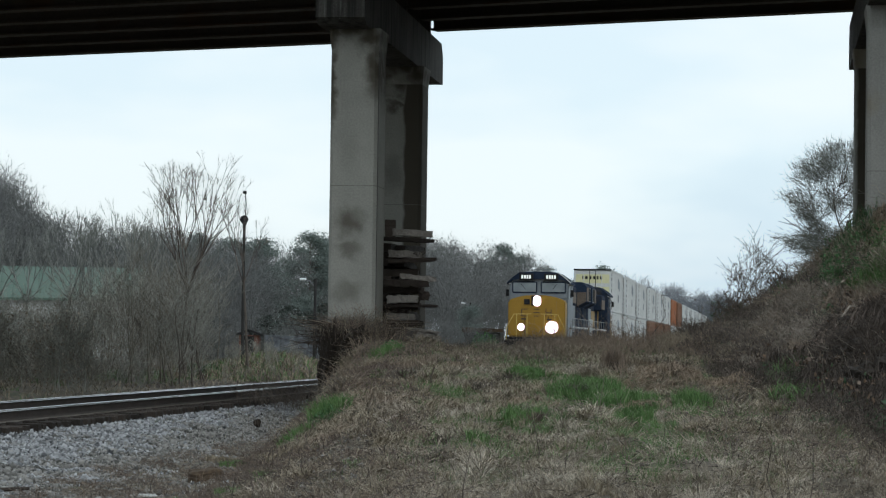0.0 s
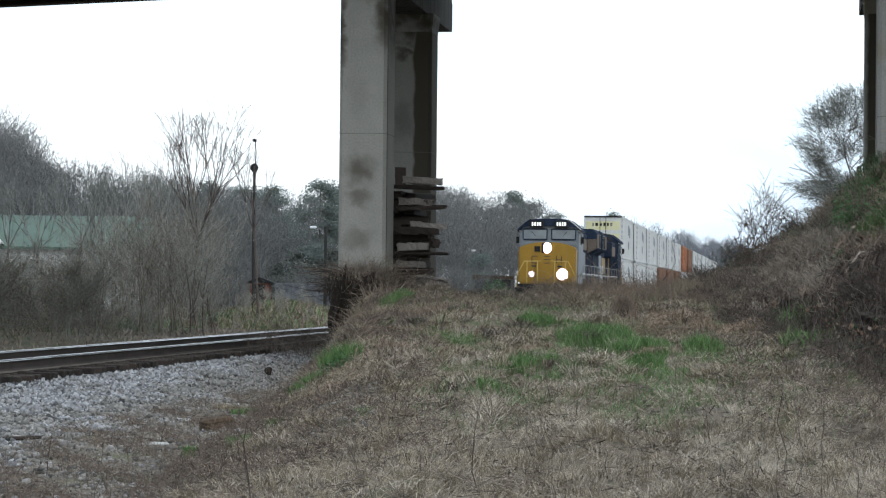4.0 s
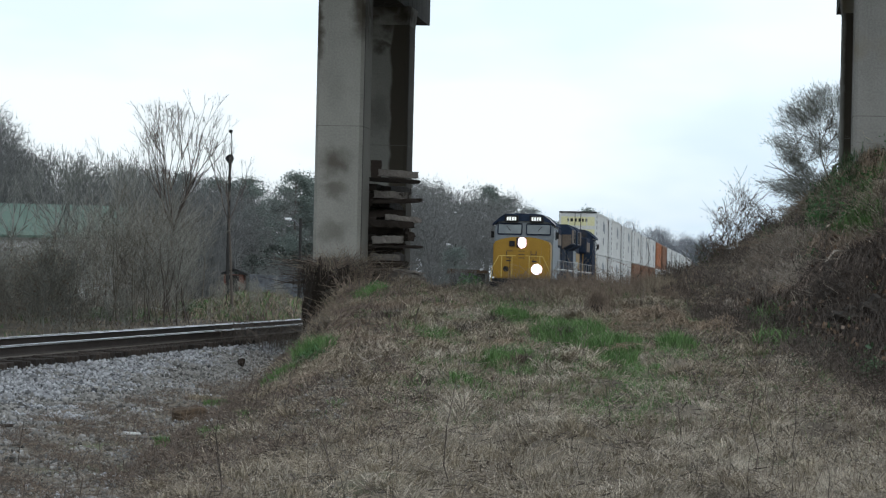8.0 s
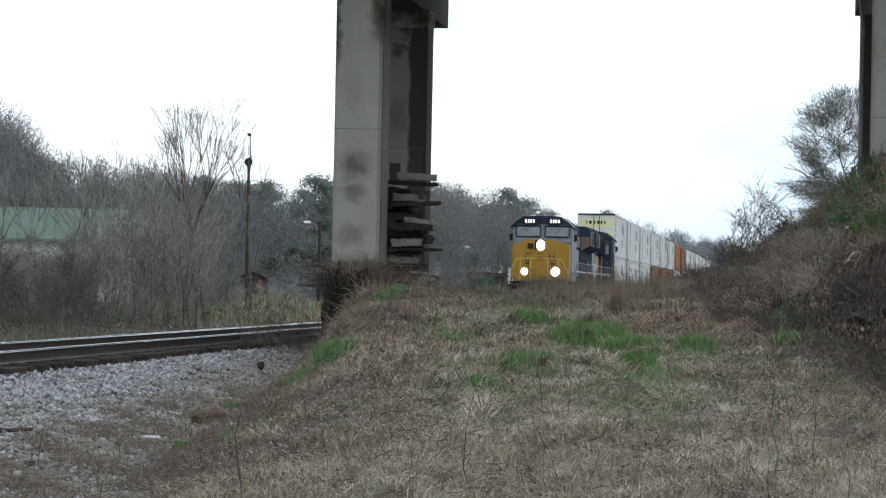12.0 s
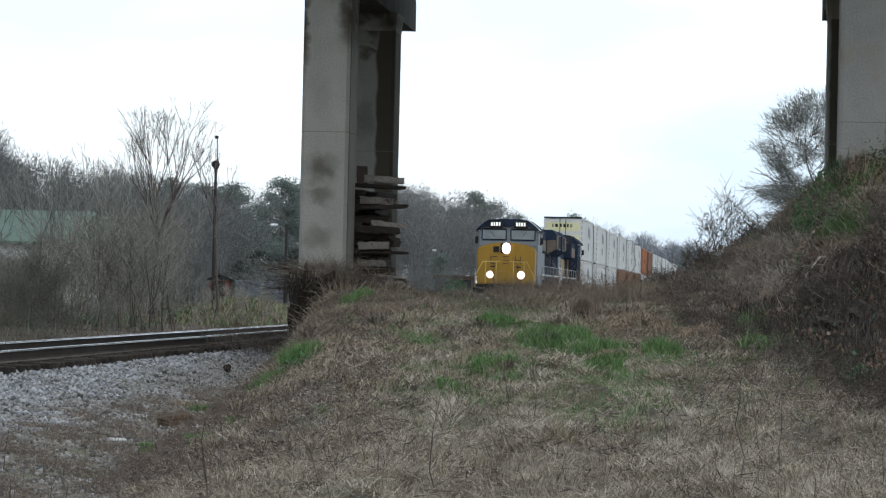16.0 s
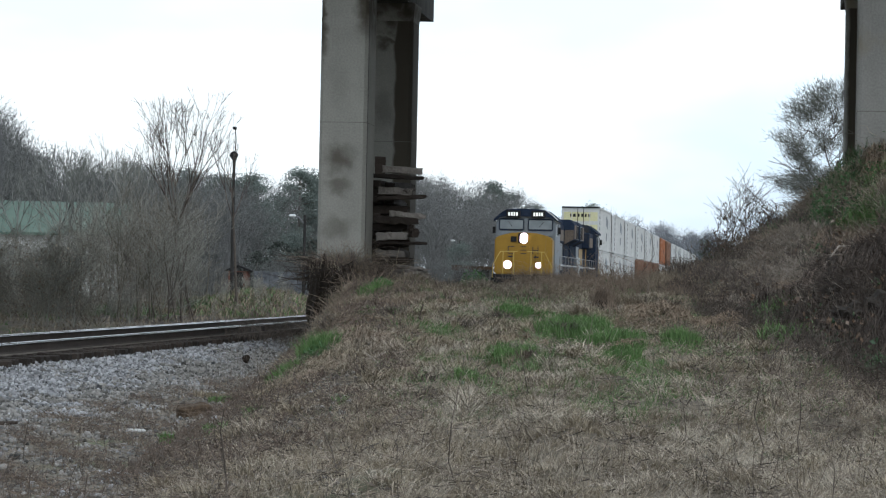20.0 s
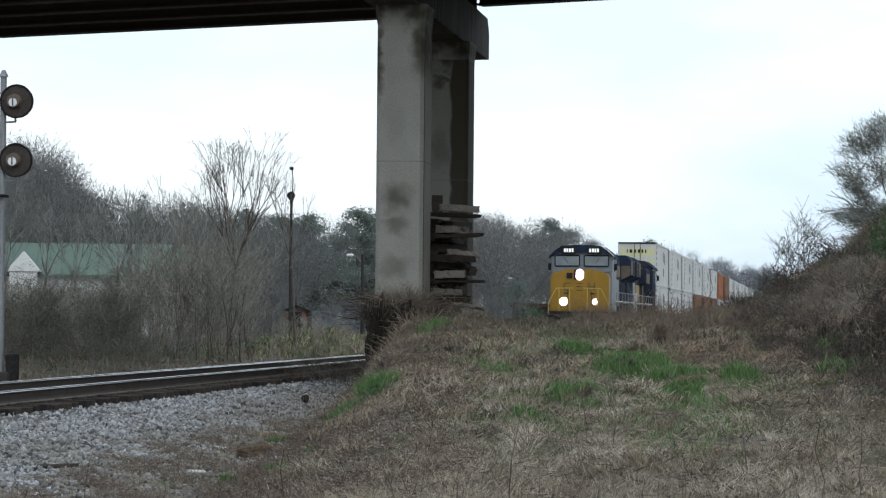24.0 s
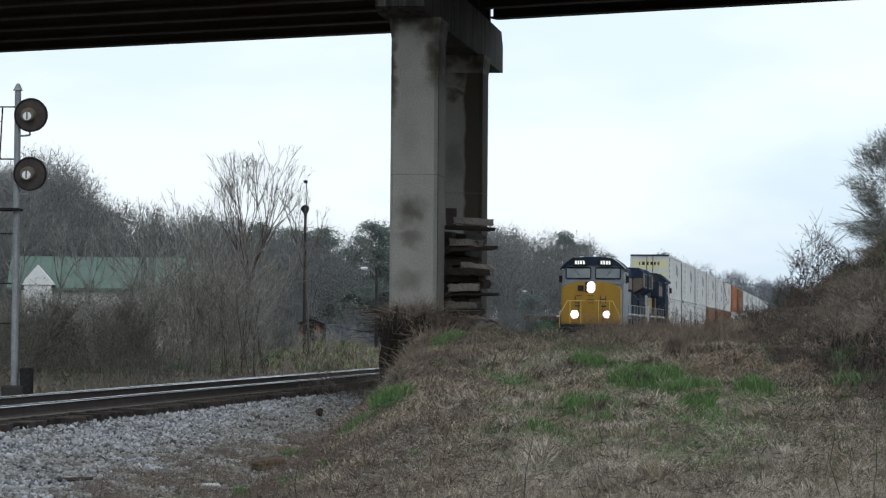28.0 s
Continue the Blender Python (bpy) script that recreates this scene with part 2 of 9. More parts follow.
BROWN_BOX = mat("brown_container_paint", (0.13, 0.066, 0.042), (0.24, 0.125, 0.078), 0.7, 0.6, 8.0, 0.05, stain=(0.26, 0.22, 0.18), stain_scale=0.9, stain_at=0.60)
GREEN_ROOF = mat("green_metal_roof", (0.065, 0.105, 0.083), (0.105, 0.15, 0.12), 0.6, 0.6, 10.0, 0.05)
WHITE_WALL = mat("white_siding", (0.55, 0.55, 0.54), (0.72, 0.72, 0.71), 0.75, 0.8, 12.0, 0.1)
BRICK_RED = mat("red_brick", (0.11, 0.048, 0.036), (0.19, 0.085, 0.062), 0.9, 1.0, 16.0, 0.4)
GALVANISED = mat("galvanised_steel", (0.17, 0.18, 0.19), (0.29, 0.30, 0.31), 0.55, 2.0, 20.0, 0.1, metal=0.4)
POLE_WOOD = mat("pole_wood", (0.018, 0.017, 0.017), (0.042, 0.040, 0.038), 0.9, 2.0, 20.0, 0.4)
LAMP_GLASS = mat("white_lamp_glass", (0.65, 0.67, 0.68), (0.8, 0.81, 0.82), 0.3, 2.0, 10.0, 0.0)
HEADLIGHT = glow("lit_headlight", (1.0, 0.80, 0.95), 4.0)
TARGET = mat("signal_target_paint", (0.022, 0.016, 0.014), (0.06, 0.045, 0.038), 0.55, 3.0, 14.0, 0.1)
BOARD_GLOW = glow("lit_number_figures", (1.0, 1.0, 0.95), 0.55)
ROTTEN_WOOD = mat("rotten_wood", (0.030, 0.021, 0.014), (0.115, 0.080, 0.052), 0.95, 4.0, 26.0, 0.8)
RAW_STONE = mat("white_debris", (0.30, 0.30, 0.29), (0.48, 0.48, 0.46), 0.8, 4.0, 30.0, 0.2)


def stained_shaded_column(name, marks, bands=(), ragged=1.0):
    """Cast concrete with brown blotches, water marks and painted shade below the cap, and dark bands between two x for
    run-off and the deck's shade; coordinates are those of the bent.
    """
    m = mat(name, (0.196, 0.190, 0.170), (0.290, 0.281, 0.250), 0.9, 1.1, 26.0, 0.25)
    n, l = m.node_tree.nodes, m.node_tree.links
    b = n["Principled BSDF"]
    base = b.inputs["Base Color"].links[0].from_socket
    co, wob, wob_scale = n.new("ShaderNodeTexCoord"), n.new("ShaderNodeTexNoise"), n.new("ShaderNodeVectorMath")
    wob.inputs["Scale"].default_value, wob.inputs["Detail"].default_value = 3.4, 5.0
    wob_scale.operation = "MULTIPLY_ADD"
    l.new(co.outputs["Object"], wob.inputs["Vector"])
    l.new(wob.outputs["Color"], wob_scale.inputs[0])
    wob_scale.inputs[1].default_value, wob_scale.inputs[2].default_value = (0.8 * ragged, 0.8, 1.0 * ragged), (-0.4 * ragged, -0.4, -0.5 * ragged)
    moved = n.new("ShaderNodeVectorMath")
    l.new(co.outputs["Object"], moved.inputs[0])
    l.new(wob_scale.outputs[0], moved.inputs[1])
    total = None
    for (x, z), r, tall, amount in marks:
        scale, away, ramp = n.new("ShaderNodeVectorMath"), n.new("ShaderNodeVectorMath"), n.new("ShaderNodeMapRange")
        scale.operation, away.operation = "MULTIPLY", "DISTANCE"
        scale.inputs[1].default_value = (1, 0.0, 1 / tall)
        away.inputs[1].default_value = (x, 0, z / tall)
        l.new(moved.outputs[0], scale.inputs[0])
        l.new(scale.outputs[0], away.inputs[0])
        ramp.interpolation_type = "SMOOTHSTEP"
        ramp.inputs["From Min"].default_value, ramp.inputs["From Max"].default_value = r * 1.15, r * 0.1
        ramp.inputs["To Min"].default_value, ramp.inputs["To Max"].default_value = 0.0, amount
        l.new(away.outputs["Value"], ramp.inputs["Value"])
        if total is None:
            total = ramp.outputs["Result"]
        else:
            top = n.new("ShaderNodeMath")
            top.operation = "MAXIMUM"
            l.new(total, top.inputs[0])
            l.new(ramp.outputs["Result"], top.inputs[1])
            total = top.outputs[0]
    # bands: run-off stain and the shade under the deck, both as colour
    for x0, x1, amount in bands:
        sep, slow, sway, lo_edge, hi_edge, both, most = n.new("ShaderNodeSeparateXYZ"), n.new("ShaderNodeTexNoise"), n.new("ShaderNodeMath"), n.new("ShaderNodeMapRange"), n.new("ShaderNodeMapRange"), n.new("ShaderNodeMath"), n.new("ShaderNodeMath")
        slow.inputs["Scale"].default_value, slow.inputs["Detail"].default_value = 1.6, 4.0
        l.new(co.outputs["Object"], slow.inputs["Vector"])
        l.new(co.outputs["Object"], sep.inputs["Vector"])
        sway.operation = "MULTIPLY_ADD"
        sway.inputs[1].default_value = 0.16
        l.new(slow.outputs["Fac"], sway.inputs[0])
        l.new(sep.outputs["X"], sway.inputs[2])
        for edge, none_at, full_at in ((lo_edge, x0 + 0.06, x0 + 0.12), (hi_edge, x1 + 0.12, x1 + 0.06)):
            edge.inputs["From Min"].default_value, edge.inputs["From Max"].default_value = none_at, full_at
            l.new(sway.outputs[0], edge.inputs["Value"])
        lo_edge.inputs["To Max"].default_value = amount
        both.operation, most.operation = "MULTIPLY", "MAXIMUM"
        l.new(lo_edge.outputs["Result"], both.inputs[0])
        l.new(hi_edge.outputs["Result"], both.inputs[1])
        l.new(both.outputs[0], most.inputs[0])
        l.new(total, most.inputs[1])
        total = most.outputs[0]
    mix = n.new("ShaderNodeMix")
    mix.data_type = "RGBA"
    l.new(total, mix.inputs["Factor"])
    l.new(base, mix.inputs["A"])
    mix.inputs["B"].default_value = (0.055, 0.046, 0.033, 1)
    l.new(mix.outputs["Result"], b.inputs["Base Color"])
    return m


# Marks near z 8 paint shade under the cap along with its water marks.
COLUMN = stained_shaded_column("stained_shaded_column_concrete", (((0.42, 4.12), 0.42, 1.0, 0.78), ((0.45, 3.55), 0.34, 0.8, 0.62), ((0.46, 2.62), 0.40, 0.8, 0.50), ((0.0, 7.0), 0.17, 7.5, 0.97), ((0.93, 7.3), 0.26, 3.4, 0.97), ((0.84, 8.0), 0.42, 0.9, 0.97), ((0.0, 8.0), 0.30, 0.9, 0.97), ((0.45, 8.25), 0.8, 0.45, 0.92), ((0.45, 5.6), 0.3, 1.6, 0.15)), ragged=0.6)
REAR_COLUMN = stained_shaded_column("rear_column_concrete", (((0.45, 7.85), 0.8, 0.5, 0.92), ((0.45, 7.25), 0.55, 0.35, 0.75), ((0.3, 5.6), 0.4, 1.6, 0.35), ((0.1, 3.6), 0.3, 2.0, 0.5)), ((0.53, 2.0, 0.95),))
SIDE_COLUMN = stained_shaded_column("side_stained_shaded_concrete", (((0.8, 8.0), 0.4, 0.9, 0.8), ((0.5, 6.4), 0.3, 1.2, 0.12)), ((0.03, 2.0, 0.97),))


def streaked(name, dark, light, pale):
    """Weathered concrete with water streaks that run down its faces."""
    m = mat(name, dark, light, 0.92, 1.3, 26.0, 0.3)
    n, l = m.node_tree.nodes, m.node_tree.links
    b = n["Principled BSDF"]
    base = b.inputs["Base Color"].links[0].from_socket
    co, place = n.new("ShaderNodeTexCoord"), n.new("ShaderNodeMapping")
    place.inputs["Scale"].default_value = (5.5, 5.5, 0.35)
    l.new(co.outputs["Object"], place.inputs["Vector"])
    for lo, hi, colour in ((0.50, 0.62, tuple(q * 0.35 for q in dark)), (0.64, 0.74, pale)):
        streak, ramp, mix = n.new("ShaderNodeTexNoise"), n.new("ShaderNodeMapRange"), n.new("ShaderNodeMix")
        streak.inputs["Scale"].default_value, streak.inputs["Detail"].default_value = 1.0 if lo < 0.6 else 1.7, 3.0
        l.new(place.outputs["Vector"], streak.inputs["Vector"])
        ramp.inputs["From Min"].default_value, ramp.inputs["From Max"].default_value = lo, hi
        ramp.inputs["To Max"].default_value = 0.85
        l.new(streak.outputs["Fac"], ramp.inputs["Value"])
        mix.data_type = "RGBA"
        l.new(ramp.outputs["Result"], mix.inputs["Factor"])
        l.new(base, mix.inputs["A"])
        mix.inputs["B"].default_value = (*colour, 1)
        base = mix.outputs["Result"]
    l.new(base, b.inputs["Base Color"])
    return m


# Base far darker than the columns to hold the deck's shade; the streaks are weathering.
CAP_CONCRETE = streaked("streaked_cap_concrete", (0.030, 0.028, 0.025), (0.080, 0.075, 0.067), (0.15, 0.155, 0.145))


# ---- mesh helpers ----
def flat_mesh(name, verts, faces, sizes, material, smooth=False):
    """One mesh from arrays: verts (n, 3), faces as a run of indices and the corner count of each face."""
    me = bpy.data.meshes.new(name)
    verts, faces, sizes = np.asarray(verts, float), np.asarray(faces, np.int32), np.asarray(sizes, np.int32)
    me.vertices.add(len(verts))
    me.vertices.foreach_set("co", verts.ravel())
    me.loops.add(len(faces))
    me.loops.foreach_set("vertex_index", faces)
    me.polygons.add(len(sizes))
    me.polygons.foreach_set("loop_start", np.concatenate(([0], np.cumsum(sizes)[:-1])).astype(np.int32))
    me.polygons.foreach_set("loop_total", sizes)
    if smooth:
        me.polygons.foreach_set("use_smooth", np.ones(len(sizes), bool))
    me.update(calc_edges=True)
    me.materials.append(material)
    return me


def unit(v):
    return v / np.maximum(np.linalg.norm(v, axis=-1, keepdims=True), 1e-9)


def tubes(p0, p1, r0, r1, sides=3):
    """Tapered tubes between rows of points: vertices, face indices, corner counts."""
    p0, p1 = np.asarray(p0, float), np.asarray(p1, float)
    n = len(p0)
    w = unit(p1 - p0)
    ref = np.where(np.abs(w[:, 2:3]) > 0.9, [[1.0, 0, 0]], [[0, 0, 1.0]])
    a = unit(np.cross(w, ref))
    b = np.cross(w, a)
    ang = np.arange(sides) * 2 * np.pi / sides
    ring = a[:, None] * np.cos(ang)[None, :, None] + b[:, None] * np.sin(ang)[None, :, None]
    lo = p0[:, None] + ring * np.asarray(r0).reshape(-1, 1, 1)
    hi = p1[:, None] + ring * np.asarray(r1).reshape(-1, 1, 1)
    v = np.concatenate((lo, hi), 1).reshape(-1, 3)
    i = np.arange(sides)
    j = (i + 1) % sides
    quad = np.stack((i, j, j + sides, i + sides), 1)
    f = (quad[None] + (np.arange(n) * 2 * sides)[:, None, None]).reshape(-1)
    return v, f, np.full(n * sides, 4)


def blades(base, tall, width, lean, rng, droop=0.5):
    """Bent grass blades: each two quads' worth of strip ending in a point."""
    n = len(base)
    az = rng.uniform(0, 2 * np.pi, n)
    out = np.stack((np.cos(az), np.sin(az), np.zeros(n)), 1)
    fz = rng.uniform(-1.0, 1.0, n)
    side = np.stack((np.cos(fz), np.sin(fz), np.zeros(n)), 1) * (width / 2)[:, None]
    up = np.array([[0, 0, 1.0]])
    mid = base + up * (tall * 0.6)[:, None] + out * (tall * lean * 0.35)[:, None]
    tip = base + up * (tall * (1 - droop * lean * 0.5))[:, None] + out * (tall * lean)[:, None]
    v = np.stack((base - side, base + side, mid - side * 0.8, mid + side * 0.8, tip), 1).reshape(-1, 3)
    k = (np.arange(n) * 5)[:, None]
    quads = k + np.array([[0, 1, 3, 2]])
    tris = k + np.array([[2, 3, 4]])
    f = np.concatenate((quads, tris), 1).reshape(-1)
    return v, f, np.tile([4, 3], n)


def straws(base, tall, width, lean, rng, run=None):
    """Short lying stalks: one narrow triangle each."""
    n = len(base)
    az, fz = rng.uniform(0, 2 * np.pi, n) if run is None else run, rng.uniform(-1.0, 1.0, n)
    out = np.stack((np.cos(az), np.sin(az), np.zeros(n)), 1)
    side = np.stack((np.cos(fz), np.sin(fz), np.zeros(n)), 1) * (width / 2)[:, None]
    tip = base + np.array([[0, 0, 1.0]]) * (tall / np.sqrt(1 + lean ** 2))[:, None] + out * (tall * lean / np.sqrt(1 + lean ** 2))[:, None]
    base = base + np.array([[0, 0, 1.0]]) * (rng.uniform(0, 0.5, n) * 0.04)[:, None]
    v = np.stack((base - side, base + side, tip), 1).reshape(-1, 3)
    return v, np.arange(n * 3), np.full(n, 3)


def litter(centre, length, width, rng, flat=0.6):
    """Straight bits of stalk lying any way round: one narrow triangle each."""
    n = len(centre)
    a = unit(rng.normal(size=(n, 3)) * [1, 1, flat])
    b = unit(np.cross(a, rng.normal(size=(n, 3))))
    l, w = np.asarray(length).reshape(-1, 1), np.asarray(width).reshape(-1, 1) / 2
    v = np.stack((centre - a * l / 2 - b * w, centre - a * l / 2 + b * w, centre + a * l / 2), 1).reshape(-1, 3)
    return v, np.arange(n * 3), np.full(n, 3)


def leaves(centre, size, rng, long=1.6):
    """Small folded leaves turned at random."""
    n = len(centre)
    a = unit(rng.normal(size=(n, 3)))
    b = unit(np.cross(a, rng.normal(size=(n, 3))))
    s = np.asarray(size).reshape(-1, 1)
    v = np.stack((centre - a * s * long * 0.5, centre + b * s * 0.5, centre + a * s * long * 0.5, centre - b * s * 0.5), 1).reshape(-1, 3)
    f = (np.arange(n)[:, None] * 4 + np.array([[0, 1, 2, 3]])).reshape(-1)
    return v, f, np.full(n, 4)


def merged(*sets):
    vs, fs, ss, k = [], [], [], 0
    for v, f, s in sets:
        vs.append(v), fs.append(f + k), ss.append(s)
        k += len(v)
    return np.concatenate(vs), np.concatenate(fs), np.concatenate(ss)


def part(name, bm, material, parent=None, label="", smooth=False):
    """Links a bmesh, or a mesh, as one object under a thing or a part."""
    if isinstance(bm, bmesh.types.BMesh):
        me = bpy.data.meshes.new(name)
        bm.normal_update()
        bm.to_mesh(me)
        bm.free()
        me.materials.append(material)
        if smooth:
            me.polygons.foreach_set("use_smooth", np.ones(len(me.polygons), bool))
    else:
        me = bm
    ob = new(name, me)
    ob.parent = parent
    if label:
        ob["label"] = label
    return ob


def empty(name, m, label, category, group="", kind=""):
    ob = new(name)
    ob.empty_display_size = 0.2
    ob.matrix_basis = m
    return tagged(ob, label, category, group, kind)


def box(lo, hi, bevel=0.0, bm=None):
    """A box between two corners, with its edges taken off by bevel."""
    own = bmesh.new()
    bmesh.ops.create_cube(own, size=1.0)
    for v in own.verts:
        v.co = [lo[i] + (v.co[i] + 0.5) * (hi[i] - lo[i]) for i in range(3)]
    if bevel:
        bmesh.ops.bevel(own, geom=list(own.edges), offset=bevel, segments=1, affect="EDGES")
    if bm is None:
        return own
    return join(bm, own)


def join(bm, other, m=None):
    """Adds other, at the pose m, to bm."""
    if m is not None:
        other.transform(m)
    keep = {v: bm.verts.new(v.co) for v in other.verts}
    for f in other.faces:
        try:
            bm.faces.new([keep[v] for v in f.verts])
        except ValueError:
            pass
    other.free()
    return bm


def prism(outline, y0, y1, axis="y"):
    """Pushes an outline (pairs) from y0 to y1 along an axis."""
    bm = bmesh.new()
    put = {"y": lambda a, b, s: (a, s, b), "x": lambda a, b, s: (s, a, b), "z": lambda a, b, s: (a, b, s)}[axis]
    one = [bm.verts.new(put(a, b, y0)) for a, b in outline]
    two = [bm.verts.new(put(a, b, y1)) for a, b in outline]
    n = len(outline)
    bm.faces.new(one)
    bm.faces.new(two[::-1])
    for i in range(n):
        bm.faces.new((one[i], two[i], two[(i + 1) % n], one[(i + 1) % n]))
    bmesh.ops.recalc_face_normals(bm, faces=list(bm.faces))
    return bm


def rod(p, q, r0, r1=None, sides=8, bm=None):
    """A round bar from p to q."""
    p, q = Vector(p), Vector(q)
    own = bmesh.new()
    bmesh.ops.create_cone(own, cap_ends=True, segments=sides, radius1=r0, radius2=r0 if r1 is None else r1, depth=(q - p).length)
    own.transform(Matrix.Translation((p + q) / 2) @ (q - p).to_track_quat("Z", "Y").to_matrix().to_4x4())
    return own if bm is None else join(bm, own)


def sphere(r):
    bm = bmesh.new()
    bmesh.ops.create_uvsphere(bm, u_segments=24, v_segments=16, radius=r)
    return bm


def railing(points, r, bm=None):
    """A bent bar through points."""
    out = bm or bmesh.new()
    for p, q in zip(points, points[1:]):
        rod(p, q, r, sides=6, bm=out)
    return out


# ---- the plan: the track runs straight, 6.6 degrees to the side of the first view ----
TRACK_X, TRACK_SLOPE, RAIL_Z = -12.15, 0.1155, 0.5
TRACK_YAW = -math.degrees(math.atan(TRACK_SLOPE))
COS_T = math.cos(radians(TRACK_YAW))
TRACK = pose(TRACK_X, 0, RAIL_Z, 0, 0, TRACK_YAW)


def smooth01(a, lo, hi):
    q = np.clip((a - lo) / (hi - lo), 0, 1)
    return q * q * (3 - 2 * q)


def waves(x, y, size, seed):
    """Cheap smooth noise, about -1 to 1."""
    r = np.random.RandomState(seed)
    out = 0
    for i in range(7):
        a, f, p = r.uniform(0, 2 * np.pi), r.uniform(0.6, 1.7) / size * 2 * np.pi, r.uniform(0, 6.3)
        out = out + np.sin((x * np.cos(a) + y * np.sin(a)) * f + p)
    return out / 3.2


def off_track(x, y):
    return (x - TRACK_X - TRACK_SLOPE * y) * COS_T


def terrain(x, y):
    """The height of the ground."""
    x, y = np.asarray(x, float), np.asarray(y, float)
    q = off_track(x, y)
    low = np.interp(q, [-60, -9, -4.5, -3.2, -1.6, 1.3, 2.2, 3.5, 6.0], [0.6, 0.25, 0.05, 0.0, 0.26, 0.19, 0.08, -0.03, -0.06])
    low = low + 0.025 * waves(x, y, 1.3, 3) * (np.abs(q) > 1.5)
    crest = np.interp(y, [-20, 4, 16, 30, 45, 56, 64, 85, 115, 200], [0, 0.0, 0.06, 0.53, 1.06, 1.42, 1.52, 1.15, 0.5, 0.2])
    crest = crest + 0.075 * waves(x, y, 5.0, 5) * smooth01(y, 8, 25) + 0.05 * waves(x, y, 1.9, 6) + (0.045 * waves(x, y, 0.9, 7) + 0.026 * waves(x, y, 0.5, 17)) * smooth01(y, 8, 20)
    crest = crest - 0.12 * smooth01(-x, 0.2, 2.2) - 0.12 * smooth01(2.6 - x, 0.0, 1.2) * smooth01(x, -0.5, 0.2) * smooth01(y, 46, 56)
    edge = np.interp(y, [25, 30, 40, 57, 70], [-1.62, -1.78, -1.88, -2.08, -1.9]) + 0.12 * waves(x * 0, y, 7.0, 8)
    steep = 0.95 - 0.5 * smooth01(y, 50, 58)
    side = smooth01(x, edge - steep, edge + steep)
    side = side * (1 - smooth01(y, 95, 140)) + 0.0
    z = low * (1 - side) + crest * side
    bx = x - 0.25 * waves(x * 0, y, 9.0, 9) - 0.115 * np.clip(y - 53, 0, None)
    bank = np.interp(bx, [4.9, 5.25, 5.7, 6.1, 6.6, 7.2, 7.9, 9.0, 12.0, 20.0], [0.0, 0.06, 0.24, 0.50, 0.84, 1.24, 1.82, 2.75, 4.4, 6.5])
    bank = bank * smooth01(y, 22, 55) * (1 - smooth01(y, 66, 100))
    z = z + bank + (0.22 * waves(x, y, 2.6, 11) + 0.22 * waves(x, y, 1.2, 14) + 0.10 * waves(x, y, 0.6, 15)) * smooth01(bank, 0.2, 1.2)
    z = z + 0.75 * np.exp(-((x + 6.6) / 2.4) ** 2 - ((y - 114) / 11.0) ** 2)
    far = np.hypot(x, y)
    z = z + smooth01(far, 160, 420) * (1.2 + 1.0 * waves(x, y, 300.0, 12)) * (np.abs(q) > 12)
    return z


def build_ground():
    def spread(lo, hi, step, end_lo, end_hi, grow=1.22):
        mid = list(np.arange(lo, hi + step / 2, step))
        up, s = [], step
        while (mid + up)[-1] < end_hi:
            s *= grow
            up.append((mid + up)[-1] + s)
        down, s, at = [], step, lo
        while at > end_lo:
            s *= grow
            at -= s
            down.append(at)
        return np.array(down[::-1] + mid + up)
    xs, ys = spread(-14, 13, 0.16, -3500, 3500), spread(12, 78, 0.2, -3000, 4200)
    gx, gy = np.meshgrid(xs, ys)
    gz = terrain(gx, gy)
    v = np.stack((gx, gy, gz), -1).reshape(-1, 3)
    nx, ny = len(xs), len(ys)
    i = (np.arange(ny - 1)[:, None] * nx + np.arange(nx - 1)[None]).reshape(-1)
    f = np.stack((i, i + 1, i + nx + 1, i + nx), 1).reshape(-1)
    me = flat_mesh("ground", v, f, np.full(len(i), 4), SOIL, smooth=True)
    me.materials.append(BALLAST_BED)
    c = v[f.reshape(-1, 4)].mean(1)
    q = off_track(c[:, 0], c[:, 1]) + 0.25 * waves(c[:, 0], c[:, 1], 2.2, 20)
    me.materials.append(DIRT)
    reach = 3.6 + 0.5 * (1 - smooth01(c[:, 1], 34, 46))
    dirt = (q >= reach) & (c[:, 0] < -1.75 + 0.3 * waves(c[:, 0], c[:, 1], 1.6, 21)) & (c[:, 1] < 60) & (c[:, 1] > 5)
    me.materials.append(LEAF_SOIL)
    foot = 4.5 + 0.35 * waves(c[:, 0], c[:, 1], 1.8, 22) + 0.5 * (1 - smooth01(c[:, 1], 26, 33))
    humus = ((c[:, 0] > foot) & (c[:, 1] > 26) & (c[:, 1] < 66)) | ((q < -4.5) & (q > -40) & (c[:, 1] > 84) & (c[:, 1] < 175))
    me.polygons.foreach_set("material_index", np.where(humus, 3, np.where((q > -2.6) & (q < reach) & (np.abs(q) > 1.5), 1, np.where(dirt, 2, 0))).astype(np.int32))
    tagged(new("ground", me), "uneven brown soil slope with a gravel strip beside the railway", "ground", kind="structure")


build_ground()


# ---- railway track ----
def rail_outline():
    half = [(0.036, 0.0), (0.037, -0.028), (0.010, -0.045), (0.009, -0.135), (0.030, -0.155), (0.075, -0.172), (0.075, -0.186)]
    return half + [(-a, b) for a, b in half[::-1]]


